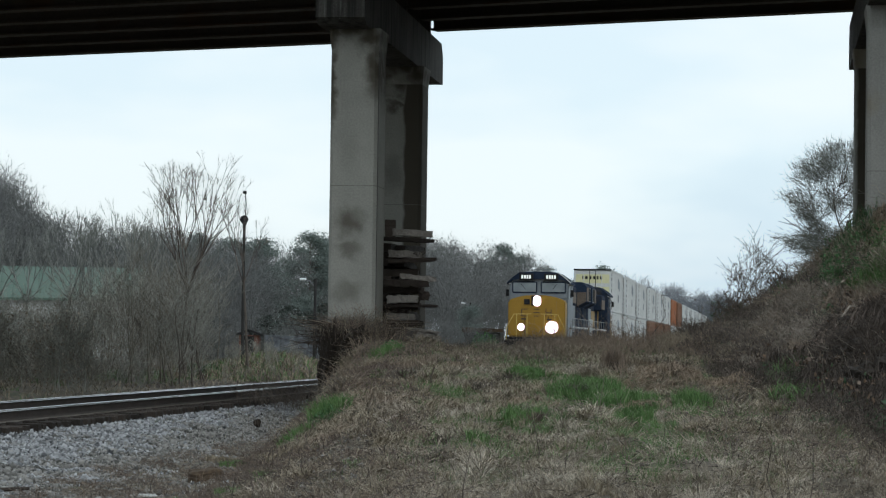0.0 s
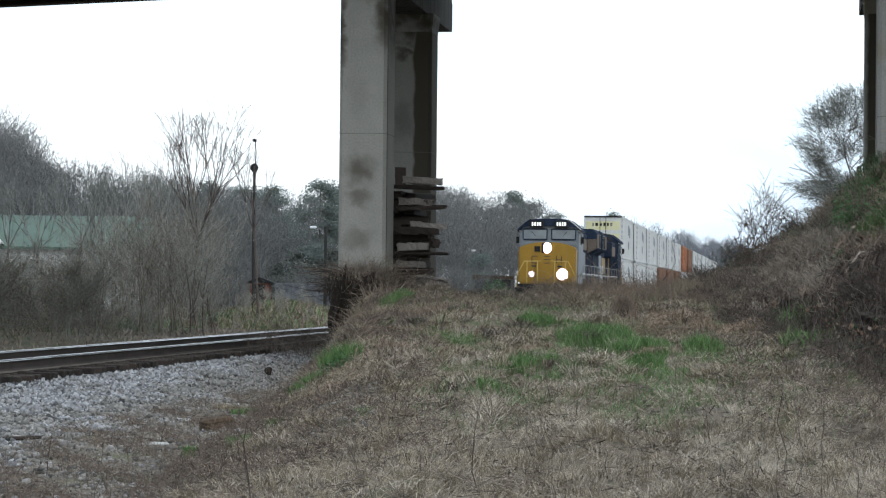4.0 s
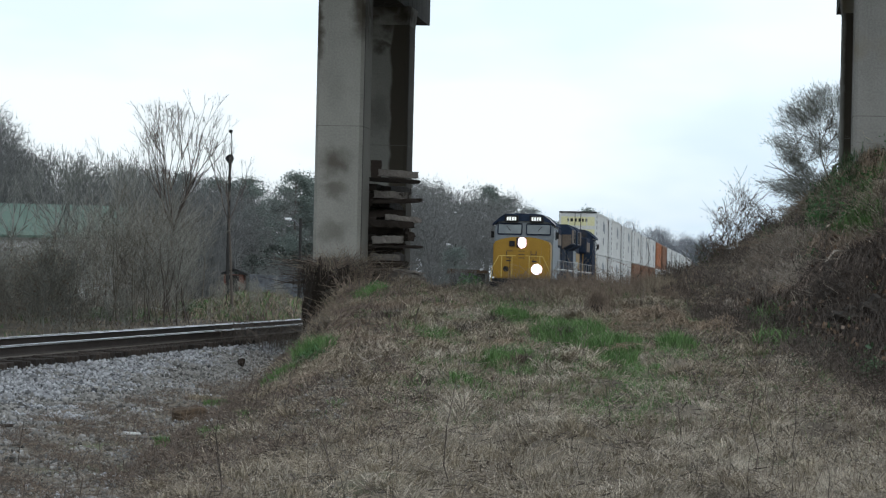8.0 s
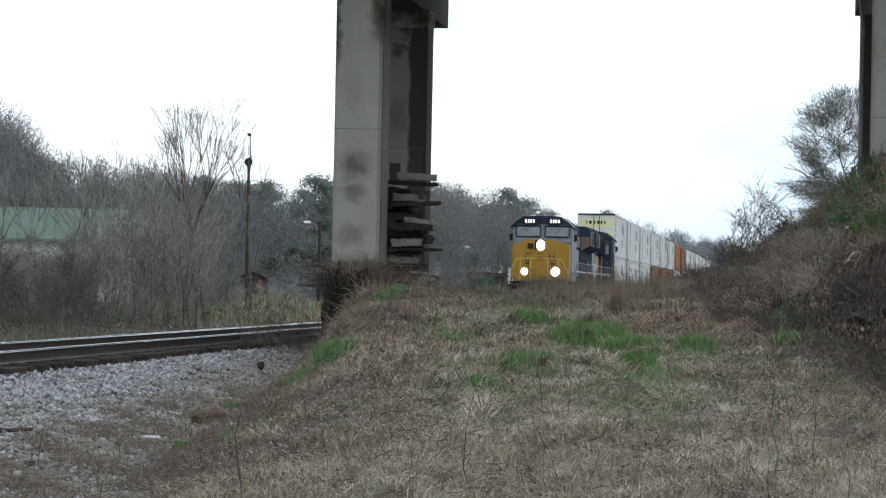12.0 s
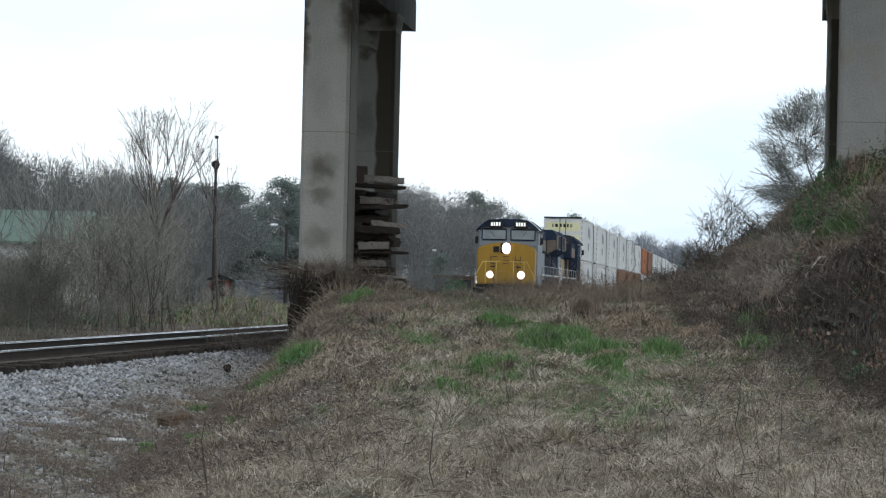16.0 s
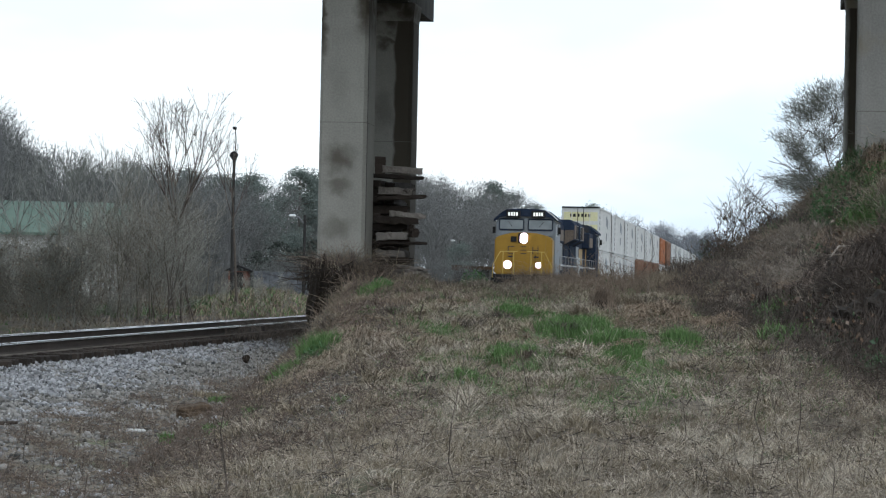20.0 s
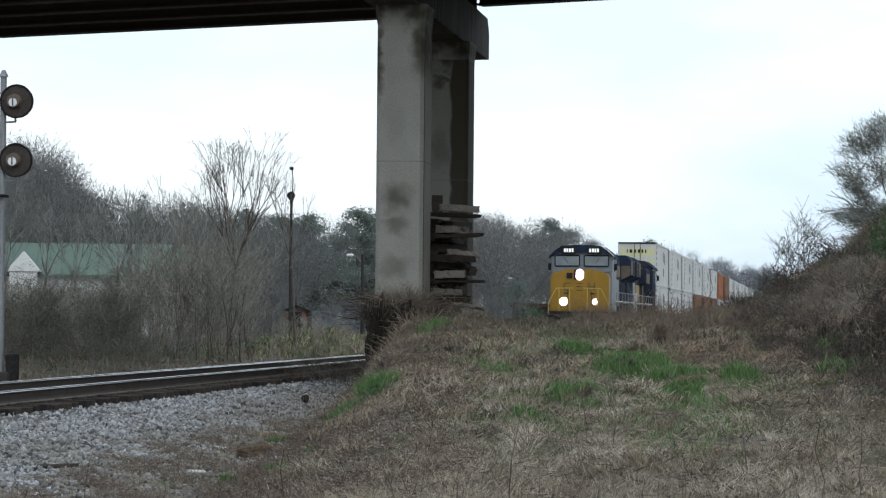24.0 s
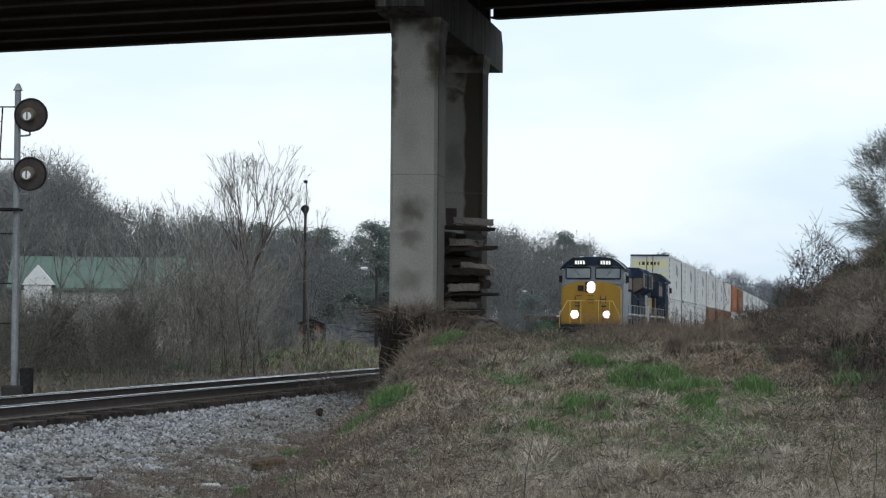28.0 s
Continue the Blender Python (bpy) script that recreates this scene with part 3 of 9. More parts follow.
def build_track():
    track = empty("railway_track", TRACK, "single railway track with rusty rails on dark wooden ties", "railway track", kind="structure")
    for x in (0.755, -0.755):
        rail = part("rail", prism([(x + a, b) for a, b in rail_outline()], -60, 620), RAIL_SIDE, track, "rusty steel rail with a shiny worn top")
        part("rail_base", box((x + 0.0755, -60, -0.184), (x + 0.081, 620, -0.160)), RAIL_DUST, rail, "pale dusty rail foot")
        part("rail_head", prism([(x + a, b) for a, b in ((-0.040, -0.020), (-0.034, -0.002), (-0.022, 0.004), (0.022, 0.004), (0.034, -0.003), (0.040, -0.023))], -60, 620), RAIL_HEAD, rail, "polished rounded running surface")
    tie_me = bpy.data.meshes.new("tie")
    bm = box((-1.3, -0.115, -0.375), (1.3, 0.115, -0.192), 0.012)
    bm.to_mesh(tie_me), bm.free()
    tie_me.materials.append(TIE_WOOD)
    plate_me = bpy.data.meshes.new("tie_plate")
    bm = box((-0.18, -0.09, -0.191), (0.18, 0.09, -0.176), 0.004)
    bm.to_mesh(plate_me), bm.free()
    plate_me.materials.append(RAIL_SIDE)
    rng = random.Random(4)
    for i in range(120):
        s = 28 + i * 0.5
        tie = part("tie", tie_me, None, track)
        tie.matrix_basis = pose(rng.uniform(-0.05, 0.05), s + rng.uniform(-0.03, 0.03), rng.uniform(-0.015, 0.004), 0, 0, rng.uniform(-1.2, 1.2))
        for x in (0.755, -0.755):
            plate = part("tie_plate", plate_me, None, tie)
            plate.matrix_basis = pose(x, 0, 0)
    rest = bmesh.new()
    for i in range(300):
        s = 88 + i * 0.5 if i < 250 else 28 - (i - 249) * 0.5
        box((-1.3, s - 0.115, -0.375), (1.3, s + 0.115, -0.192), 0.0, rest)
    tagged(part("tie_row", rest, TIE_WOOD, track), kind="stuff")


build_track()


# ---- overpass on skewed bents, parallel to the track ----
BENT_YAW = -6.6
DECK = Vector((0.887, -0.461, 0))
DECK_YAW = math.degrees(math.atan2(DECK.y, DECK.x))


def build_bent(x, y, ground_z, concrete, cap_left, joint_z, wide=0.95):
    """Two columns and a cap; the origin is the front column's left front corner."""
    top, cap_top = 8.16, 9.20
    m = pose(x, y, 0, 0, 0, BENT_YAW)
    bent = empty("bridge_pier", m, "stained concrete bridge pier with two rectangular columns and a heavy cap", "bridge pier", "piers of the overpass")
    for s in (0.0, 8.0):
        c = 0.07
        w = 0.95 if s else wide
        outline = [(c, s), (w - c, s), (w, s + c), (w, s + 1.3 - c), (w - c, s + 1.3), (c, s + 1.3), (0, s + 1.3 - c), (0, s + c)]
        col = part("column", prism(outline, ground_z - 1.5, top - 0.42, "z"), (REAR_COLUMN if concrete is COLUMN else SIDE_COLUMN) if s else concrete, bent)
        part("corner_groove", box((w + 0.002, s + 0.10, ground_z - 1.5), (w + 0.006, s + 0.15, top - 0.45)), DARK_CONCRETE, col)
        for z in (joint_z,):
            part("joint", prism([(a * 1.006 - 0.003, (b - s) * 1.004 + s - 0.002) for a, b in outline], z, z + 0.012, "z"), JOINT, col)
        bm = bmesh.new()
        lo = [bm.verts.new((a, b, top - 0.42)) for a, b in outline]
        hi = [bm.verts.new((w / 2 + (a - w / 2) * 1.10, s + 0.65 + (b - s - 0.65) * 1.12, top + 0.02)) for a, b in outline]
        for i in range(8):
            bm.faces.new((lo[i], lo[(i + 1) % 8], hi[(i + 1) % 8], hi[i]))
        bm.faces.new(hi), bm.faces.new(lo[::-1])
        part("capital", bm, concrete, bent)
    bm = bmesh.new()
    ends = [(-1.2, top + 0.12), (-0.9, top), (12.5, top), (12.9, top + 0.02), (12.9, cap_top - 0.35), (12.55, cap_top), (-0.9, cap_top), (-1.2, cap_top - 0.3)]
    join(bm, prism(ends, cap_left, cap_left + 1.02, "x"))
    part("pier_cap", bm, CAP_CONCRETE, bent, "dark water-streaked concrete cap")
    for s in (0.2, 2.6, 5.0, 7.4, 9.8, 12.0):
        part("bearing", box((0.25, s, cap_top), (0.75, s + 0.35, cap_top + 0.05), 0.01), BLACK, bent)
    return bent


PIER_A, PIER_B = (-2.413, 59.4), (8.1, 54.0)
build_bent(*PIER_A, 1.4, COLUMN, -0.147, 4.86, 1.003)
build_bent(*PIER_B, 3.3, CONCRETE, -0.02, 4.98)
build_bent(-2.33 - 21.0 * DECK.x, 59.4 - 21.0 * DECK.y, 0.4, CONCRETE, -0.02, 4.9)


def build_deck():
    deck = empty("overpass", pose(-1.86, 59.4, 0, 0, 0, DECK_YAW), "dark road overpass seen from below, beams under a concrete deck", "bridge")
    # local: x along the deck, y across it; the bents lie skewed
    for lo, hi, z in ((-21.0, 0.12, 9.25), (0.22, 12.0, 9.45), (12.1, 40.0, 9.45)):
        for k in range(-1, 6):
            y = 0.15 + k * 2.2
            sh = -y * math.tan(radians(20.9))
            i_beam = [(-0.21, z), (0.21, z), (0.21, z + 0.05), (0.03, z + 0.07), (0.03, z + 1.05), (0.21, z + 1.07), (0.21, z + 1.12), (-0.21, z + 1.12), (-0.21, z + 1.07), (-0.03, z + 1.05), (-0.03, z + 0.07), (-0.21, z + 0.05)]
            beam = prism([(y + a, b) for a, b in i_beam], lo + sh, hi + sh, "x")
            if lo > 0:
                for v in beam.verts:
                    v.co.z += 0.004 * (v.co.x - sh)
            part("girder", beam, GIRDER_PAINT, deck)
        for j in range(int((hi - lo) // 5)):
            xx = lo + 2.5 + j * 5
            for k in range(5):
                y = 0.15 + k * 2.2
                part("cross_brace", box((xx - y * math.tan(radians(20.9)) - 0.05, y + 0.04, z + 0.35), (xx - y * math.tan(radians(20.9)) + 0.05, y + 2.16, z + 0.75)), GIRDER_PAINT, deck)
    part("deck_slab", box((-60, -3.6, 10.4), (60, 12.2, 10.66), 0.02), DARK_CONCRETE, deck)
    for y in (-3.6, 11.9):
        part("parapet", box((-60, y, 10.664), (60, y + 0.3, 11.5), 0.03), CONCRETE, deck)


build_deck()


# ---- train ----
# seconds, metres that it has rolled towards the camera
ROLLED = [(0.0, 0.0), (4.0, 0.0), (8.0, 0.0), (10.5, 0.06), (12.5, 0.32), (14.5, 0.80), (16.0, 1.05), (18.0, 1.30), (20.0, 1.65), (21.5, 2.0), (23.0, 2.5), (24.5, 3.0), (26.0, 3.6), (27.0, 4.05), (28.0, 4.55)]
FRONT = 149.0
rolling = []
ditch_lamps = []


def on_track(s, turned=False):
    return TRACK @ pose(0, s, 0, 0, 0, 180 if turned else 0)


def mark(name, x0, x1, z0, z1, s, material, parent, thick=0.012):
    """A plain raised patch on a face that looks along -y."""
    return part(name, box((x0, s - thick, z0), (x1, s, z1)), material, parent)


def wheel_set(parent, s):
    for x in (-0.755, 0.755):
        wheel = part("wheel", rod((x - 0.06, 0, 0), (x + 0.06, 0, 0), 0.52, sides=20), BLACK, parent)
        wheel.matrix_basis = pose(0, s, 0.52)
        part("hub", rod((x * 1.08 - 0.05, 0, 0), (x * 1.08 + 0.05, 0, 0), 0.16, sides=10), RAIL_SIDE, wheel)


def build_locomotive(m, lit, label):
    loco = empty("locomotive", m, label, "locomotive", "locomotives of the train")
    # nose
    nose_top = [(1.50, 3.33), (1.2, 3.47), (0.8, 3.58), (0.4, 3.63), (-0.4, 3.63), (-0.8, 3.58), (-1.2, 3.47), (-1.50, 3.33)]
    bm = prism([(-1.50, 1.45), (1.50, 1.45)] + nose_top, 0.0, 1.45)
    bmesh.ops.bevel(bm, geom=[e for e in bm.edges], offset=0.07, segments=2, affect="EDGES")
    nose = part("nose", bm, YELLOW, loco, "bright yellow nose with dark lettering marks")
    for x in (-0.62, 0.0, 0.62):
        mark("panel_seam", x - 0.012, x + 0.012, 1.6, 2.5, 0.0, BLACK, nose, 0.006)
    mark("nose_door", -0.32, 0.32, 1.7, 3.0, -0.004, YELLOW, nose, 0.02)
    for x0, x1, z0, z1 in ((-0.78, -0.46, 2.52, 2.55), (-0.80, -0.77, 2.55, 2.88), (-0.78, -0.46, 2.88, 2.91), (-0.16, 0.16, 2.52, 2.55), (-0.16, 0.16, 2.70, 2.73), (-0.16, 0.16, 2.88, 2.91), (0.48, 0.78, 2.70, 2.73), (0.48, 0.51, 2.52, 2.91), (0.75, 0.78, 2.52, 2.91), (-0.8, -0.55, 2.35, 2.41), (0.55, 0.8, 2.33, 2.4)):
        mark("lettering_bar", x0, x1, z0, z1, -0.026, NAVY, nose)
    mark("light_box", -0.66, -0.36, 3.14, 3.42, 0.02, BLACK, nose, 0.08)
    # cab
    cab_outline = [(-1.54, 1.45), (1.54, 1.45), (1.56, 4.2), (1.32, 4.52), (1.0, 4.77), (0.5, 4.82), (-0.5, 4.82), (-1.0, 4.77), (-1.32, 4.52), (-1.56, 4.2)]
    cab = part("cab", prism(cab_outline, 1.45, 4.9), SLATE if lit else NAVY, loco, "blue-grey cab with a dark blue brow" if lit else "dark blue cab")
    part("cab_front", prism([(-1.50, 3.50), (1.50, 3.50), (1.52, 4.2), (1.3, 4.5), (-1.3, 4.5), (-1.52, 4.2)], 1.425, 1.452), SLATE if lit else NAVY, cab)
    brow = [(1.70, 4.22), (1.68, 4.30), (1.36, 4.60), (1.03, 4.84), (0.5, 4.90), (-0.5, 4.90), (-1.03, 4.84), (-1.36, 4.60), (-1.68, 4.30), (-1.70, 4.22), (-1.40, 4.44), (-1.0, 4.50), (1.0, 4.50), (1.40, 4.44)]
    part("brow", prism(brow, 1.30, 4.95), NAVY, cab, "dark blue overhanging cab roof")
    mark("front_band", -1.50, 1.50, 3.50, 3.70, 1.447, SLATE, cab, 0.05)
    for k in (-1, 1):
        a, b = sorted((k * 0.10, k * 1.42))
        window = part("windshield", box((a, 1.40, 3.76), (b, 1.447, 4.38), 0.06), NAVY, cab, "dark framed windshield")
        part("pane", box((a + 0.055, 1.388, 3.83), (b - 0.055, 1.402, 4.31), 0.006), GLASS, window)
        part("wiper", rod((k * 0.95, 1.375, 4.24), (k * 0.72, 1.375, 3.96), 0.014, sides=5), BLACK, window)
        board = part("number_board", box((k * 0.66 - 0.37, 1.16, 4.43), (k * 0.66 + 0.37, 1.31, 4.80), 0.02), BLACK, cab, "black number board with pale figures")
        for i in range(4):
            x = k * 0.66 - 0.255 + i * 0.135
            part("figure_bar", box((x, 1.146, 4.52), (x + 0.085, 1.161, 4.705)), BOARD_GLOW, board)
        side = part("side_window", box((k * 1.553 - 0.02, 2.3, 3.55), (k * 1.553 + 0.02, 3.9, 4.12), 0.01), GLASS, cab)
        part("window_frame", box((k * 1.556 - 0.02, 2.2, 3.48), (k * 1.556 + 0.02, 2.29, 4.18)), LIGHT_PAINT, side)
        part("mirror", box((k * 1.72 - 0.08, 1.9, 3.6), (k * 1.72 + 0.08, 1.96, 3.95), 0.01), BLACK, cab)
        part("gutter", rod((k * 1.57, 1.34, 4.25), (k * 1.57, 4.95, 4.25), 0.03, sides=6), LIGHT_PAINT, cab)
        part("roof_edge", railing([(k * 0.98, 1.29, 4.87), (k * 1.36, 1.29, 4.61), (k * 1.69, 1.29, 4.30)], 0.024), LIGHT_PAINT if k > 0 else NAVY, cab)
    part("horn", rod((0.3, 2.2, 4.95), (0.3, 1.9, 4.95), 0.05, 0.09, sides=8), GALVANISED, cab)
    for x in (-0.62, 0.1, 0.75):
        part("antenna", box((x - 0.09, 1.7, 4.80), (x + 0.09, 2.1, 4.93), 0.02), LIGHT_PAINT, cab)
    # deck, steps, pilot
    part("walkway", box((-1.55, -0.55, 1.30), (1.55, 21.2, 1.45), 0.02), BLACK, loco)
    pilot = part("pilot", box((-1.5, -0.75, 0.25), (1.5, -0.5, 1.31), 0.06), BLACK, loco)
    part("coupler", box((-0.18, -1.15, 0.72), (0.18, -0.74, 1.02), 0.04), RAIL_SIDE, pilot)
    for k in (-1, 1):
        part("step_well", box((k * 1.42 - 0.18, -0.80, 0.35), (k * 1.42 + 0.18, -0.755, 1.28), 0.01), BLACK, pilot)
        hand = railing([(k * 1.52, -0.62, 0.9), (k * 1.52, -0.62, 1.9), (k * 1.15, -0.55, 2.62), (k * 0.25, -0.55, 2.64)], 0.019)
        rod((k * 1.0, -0.55, 1.45), (k * 1.0, -0.55, 2.62), 0.022, sides=6, bm=hand)
        rod((k * 0.45, -0.55, 1.45), (k * 0.45, -0.55, 2.63), 0.022, sides=6, bm=hand)
        part("front_handrail", hand, RAIL_YELLOW, loco)
        lamp = part("ditch_light", rod((k * 0.81, -0.02, 1.95), (k * 0.81, 0.02, 1.95), 0.15, sides=14), BLACK, loco)
        if lit:
            # Glowing ball far larger than the lamp: its glare given as a shape.
            bulb = part("lamp_glare", sphere(0.33), HEADLIGHT, loco, "glaring white ditch lamp", smooth=True)
            bulb.matrix_basis = pose(k * 0.81, 0.25, 1.95)
            ditch_lamps.append((bulb, k))
        rail_bar = bmesh.new()
        for i in range(9):
            s = 1.0 + i * 2.4
            rod((k * 1.5, s, 1.45), (k * 1.5, s, 2.5), 0.02, sides=5, bm=rail_bar)
        rod((k * 1.5, 1.0, 2.5), (k * 1.5, 20.2, 2.5), 0.022, sides=5, bm=rail_bar)
        rod((k * 1.5, 1.0, 1.95), (k * 1.5, 20.2, 1.95), 0.016, sides=5, bm=rail_bar)
        part("side_handrail", rail_bar, GALVANISED, loco)
        end_rail = railing([(k * 1.5, 20.3, 0.7), (k * 1.5, 20.3, 2.55), (k * 1.5, 21.1, 2.55), (k * 1.5, 21.1, 0.7)], 0.03)
        part("end_handrail", end_rail, LIGHT_PAINT, loco)
    head = part("headlight", box((-0.30, -0.04, 3.06), (0.24, 0.2, 3.60), 0.05), BLACK, loco)
    if lit:
        # Discs larger than the lamps, to hold their glare.
        for dz in (-0.075, 0.075):
            part("headlight_bowl", rod((0.02, -0.08, 3.33 + dz), (0.02, -0.03, 3.33 + dz), 0.205, sides=20), HEADLIGHT, head, "glaring white lamp")
    else:
        for dz in (-0.12, 0.12):
            part("headlight_bowl", rod((0.0, -0.06, 3.33 + dz), (0.0, -0.03, 3.33 + dz), 0.11, sides=14), LAMP_GLASS, head)
    # long hood
    hood = part("hood", box((-0.92, 4.9, 1.45), (0.92, 17.0, 4.45), 0.10), NAVY, loco, "dark blue long hood")
    for k in (-1, 1):
        for i in range(12):
            s = 5.3 + i * 0.95
            part("hood_door", box((k * 0.925 - 0.02, s, 1.7), (k * 0.925 + 0.02, s + 0.86, 3.6), 0.008), NAVY, hood)
        part("hood_stripe", box((k * 0.93 - 0.02, 9.0, 2.2), (k * 0.93 + 0.022, 12.5, 3.2), 0.005), YELLOW, hood, "yellow painted panel")
        part("blower_box", box((k * 1.12 - 0.3, 6.0, 3.25), (k * 1.12 + 0.3, 9.6, 4.25), 0.06), NAVY, hood)
        part("filter_panel", box((k * 1.425 - 0.012, 6.15, 3.35), (k * 1.425 + 0.012, 9.45, 3.95), 0.004), HOOD_TAN, hood, "dusty tan filter panel")
        part("filter_end", box((k * 1.12 - 0.24, 5.985, 3.35), (k * 1.12 + 0.24, 6.0, 3.98), 0.004), HOOD_TAN, hood, "dusty tan filter panel")
        part("grey_door", box((k * 0.93 - 0.02, 12.9, 1.8), (k * 0.93 + 0.03, 15.4, 3.3), 0.005), SLATE, hood, "grey painted hood doors")
        part("handrail_bar", rod((k * 1.52, 5.2, 2.02), (k * 1.52, 20.4, 2.02), 0.035, sides=6), LIGHT_PAINT, hood)
        part("cab_stripe", box((k * 0.94 - 0.02, 5.0, 1.7), (k * 0.94 + 0.022, 5.9, 3.9), 0.005), YELLOW, hood, "yellow painted panel")
    rad = prism([(-0.95, 1.45), (0.95, 1.45), (0.95, 3.25), (1.52, 3.55), (1.52, 4.45), (1.25, 4.72), (-1.25, 4.72), (-1.52, 4.45), (-1.52, 3.55), (-0.95, 3.25)], 17.0, 20.9)
    radiator = part("radiator_housing", rad, NAVY, loco, "sooty dark radiator housing")
    part("radiator_front", prism([(0.97, 3.30), (1.50, 3.58), (1.50, 4.12), (0.97, 4.12)], 16.975, 16.998), HOOD_TAN, radiator, "dusty tan front of the radiator wing")
    for k in (-1, 1):
        for i in range(5):
            part("louvre_frame", box((k * 1.522 - 0.012, 17.25 + i * 0.7, 3.62), (k * 1.522 + 0.012, 17.9 + i * 0.7, 4.41), 0.004), HOOD_TAN if i < 3 else SLATE, radiator)
            part("louvre", box((k * 1.525 - 0.015, 17.3 + i * 0.7, 3.65), (k * 1.525 + 0.015, 17.85 + i * 0.7, 4.38), 0.005), HOOD_TAN if i < 2 else BLACK, radiator)
    part("exhaust_stack", box((-0.35, 10.5, 4.4), (0.35, 11.6, 4.68), 0.04), BLACK, hood)
    part("fuel_tank", box((-1.35, 8.2, 0.35), (1.35, 13.6, 1.25), 0.15), BLACK, loco)
    for s in (3.4, 17.6):
        truck = part("truck", box((-1.2, s - 2.3, 0.45), (1.2, s + 2.3, 0.95), 0.08), BLACK, loco)
        for ds in (-1.85, 0.0, 1.85):
            wheel_set(truck, s + ds)
    rolling.append(loco)
    return loco


build_locomotive(on_track(FRONT), True, "yellow-nosed blue freight locomotive with glaring headlights")
build_locomotive(on_track(FRONT + 43.2, True), False, "dark blue freight locomotive coupled tail to tail")

PITCH_S = 20.6
FIRST_BOX = FRONT + 47.0


def build_container(m, paint, length, label, group, front=None, sign=True):
    """Origin at the middle of the near end's lower edge."""
    thing = empty("container", m, label, "shipping container", group)
    h, w = 2.9, 1.3
    side = []
    for i in range(int(length / 0.6)):
        a = 0.3 + i * 0.6
        side += [(w - 0.045, a), (w - 0.015, a + 0.04), (w - 0.015, a + 0.16), (w - 0.045, a + 0.20)]
    outline = [(-w + 0.045, 0.04), (w - 0.045, 0.04)] + side + [(w - 0.045, length - 0.04), (-w + 0.045, length - 0.04)] + [(-a, b) for a, b in side[::-1]]
    body = part("body", prism(outline, 0.08, h - 0.06, "z"), paint, thing)
    for k in (-1, 1):
        for s in (0.0, length - 0.16):
            part("corner_post", box((k * w - (0.12 if k > 0 else 0), s, 0), (k * w + (0 if k > 0 else 0.12), s + 0.16, h), 0.01), LIGHT_PAINT if paint is WHITE_BOX else paint, thing)
        for z in (0.0, h - 0.12):
            part("side_rail", box((k * (w - 0.06) - 0.06, 0.16, z), (k * (w - 0.06) + 0.06, length - 0.16, z + 0.12)), paint, thing)
    # Black strip and dashes draw the shadowed gaps between containers on the sides.
    for k in (-1, 1):
        part("end_joint", box((k * w - 0.012, length - 0.22, 0.1), (k * w + 0.012, length - 0.02, h - 0.1)), BLACK, body)
        dashes = bmesh.new()
        for i in range(7):
            box((k * w - 0.014, 0.02, 0.2 + i * 0.38), (k * w + 0.014, 0.34, 0.42 + i * 0.38), bm=dashes)
        part("gap_shadow_dashes", dashes, BLACK, body)
        if sign:
            for s, z0, z1 in ((length * 0.55, 1.75, 2.45), (length * 0.55, 0.75, 1.3), (length * 0.62, 1.6, 2.3)):
                part("sign_bar", box((k * w - 0.02, s, z0), (k * w + 0.012, s + 0.9, z1)), SLATE, body)
    end = part("end_wall", box((-w + 0.12, 0.0, 0.12), (w - 0.12, 0.05, h - 0.12)), paint, thing)
    for x in (-0.62, -0.2, 0.2, 0.62):
        part("lock_rod", rod((x, -0.02, 0.1), (x, -0.02, h - 0.1), 0.025, sides=6), BLACK if front and abs(x) < 0.3 else LIGHT_PAINT, end)
    if front:
        for z0, z1 in ((0.30, 0.62), (0.80, 1.12), (1.34, 1.70), (1.95, 2.56)):
            part("yellow_band", box((-w + 0.14, -0.012, z0), (w - 0.14, 0.001, z1)), front, end)
        for x0, x1 in ((-0.72, -0.62), (-0.52, -0.34), (-0.22, -0.08), (0.04, 0.18), (0.28, 0.40), (0.52, 0.66)):
            part("lettering_bar", box((x0, -0.022, 2.22), (x1, -0.010, 2.44)), BLACK, end)
        part("top_rail", box((-w, -0.05, h - 0.06), (w, 0.02, h + 0.03)), BLACK, end)
    rolling.append(thing)
    return thing


def build_well_car(m):
    car = empty("well_car", m, "dark low-slung container well car with rusty frame", "freight car", "well cars of the train")
    for k in (-1, 1):
        part("side_sill", box((k * 1.44 - 0.08, 0.3, 0.35), (k * 1.44 + 0.08, 16.4, 1.15), 0.02), BROWN_BOX, car)
    part("well_floor", box((-1.36, 0.3, 0.28), (1.36, 16.4, 0.38)), BLACK, car)
    for s in (-0.9, 16.4):
        platform = part("end_platform", box((-1.4, s, 0.95), (1.4, s + 1.2, 1.2), 0.04), BLACK, car)
        part("end_railing", railing([(-1.3, s + 0.6, 1.2), (-1.3, s + 0.6, 2.1), (1.3, s + 0.6, 2.1), (1.3, s + 0.6, 1.2)], 0.025), BLACK, platform)
    truck = part("truck", box((-1.05, -0.5, 0.4), (1.05, -0.1, 0.9), 0.05), BLACK, car)
    for ds in (-1.15, 0.6):
        wheel_set(truck, ds)
    rolling.append(car)
    return car


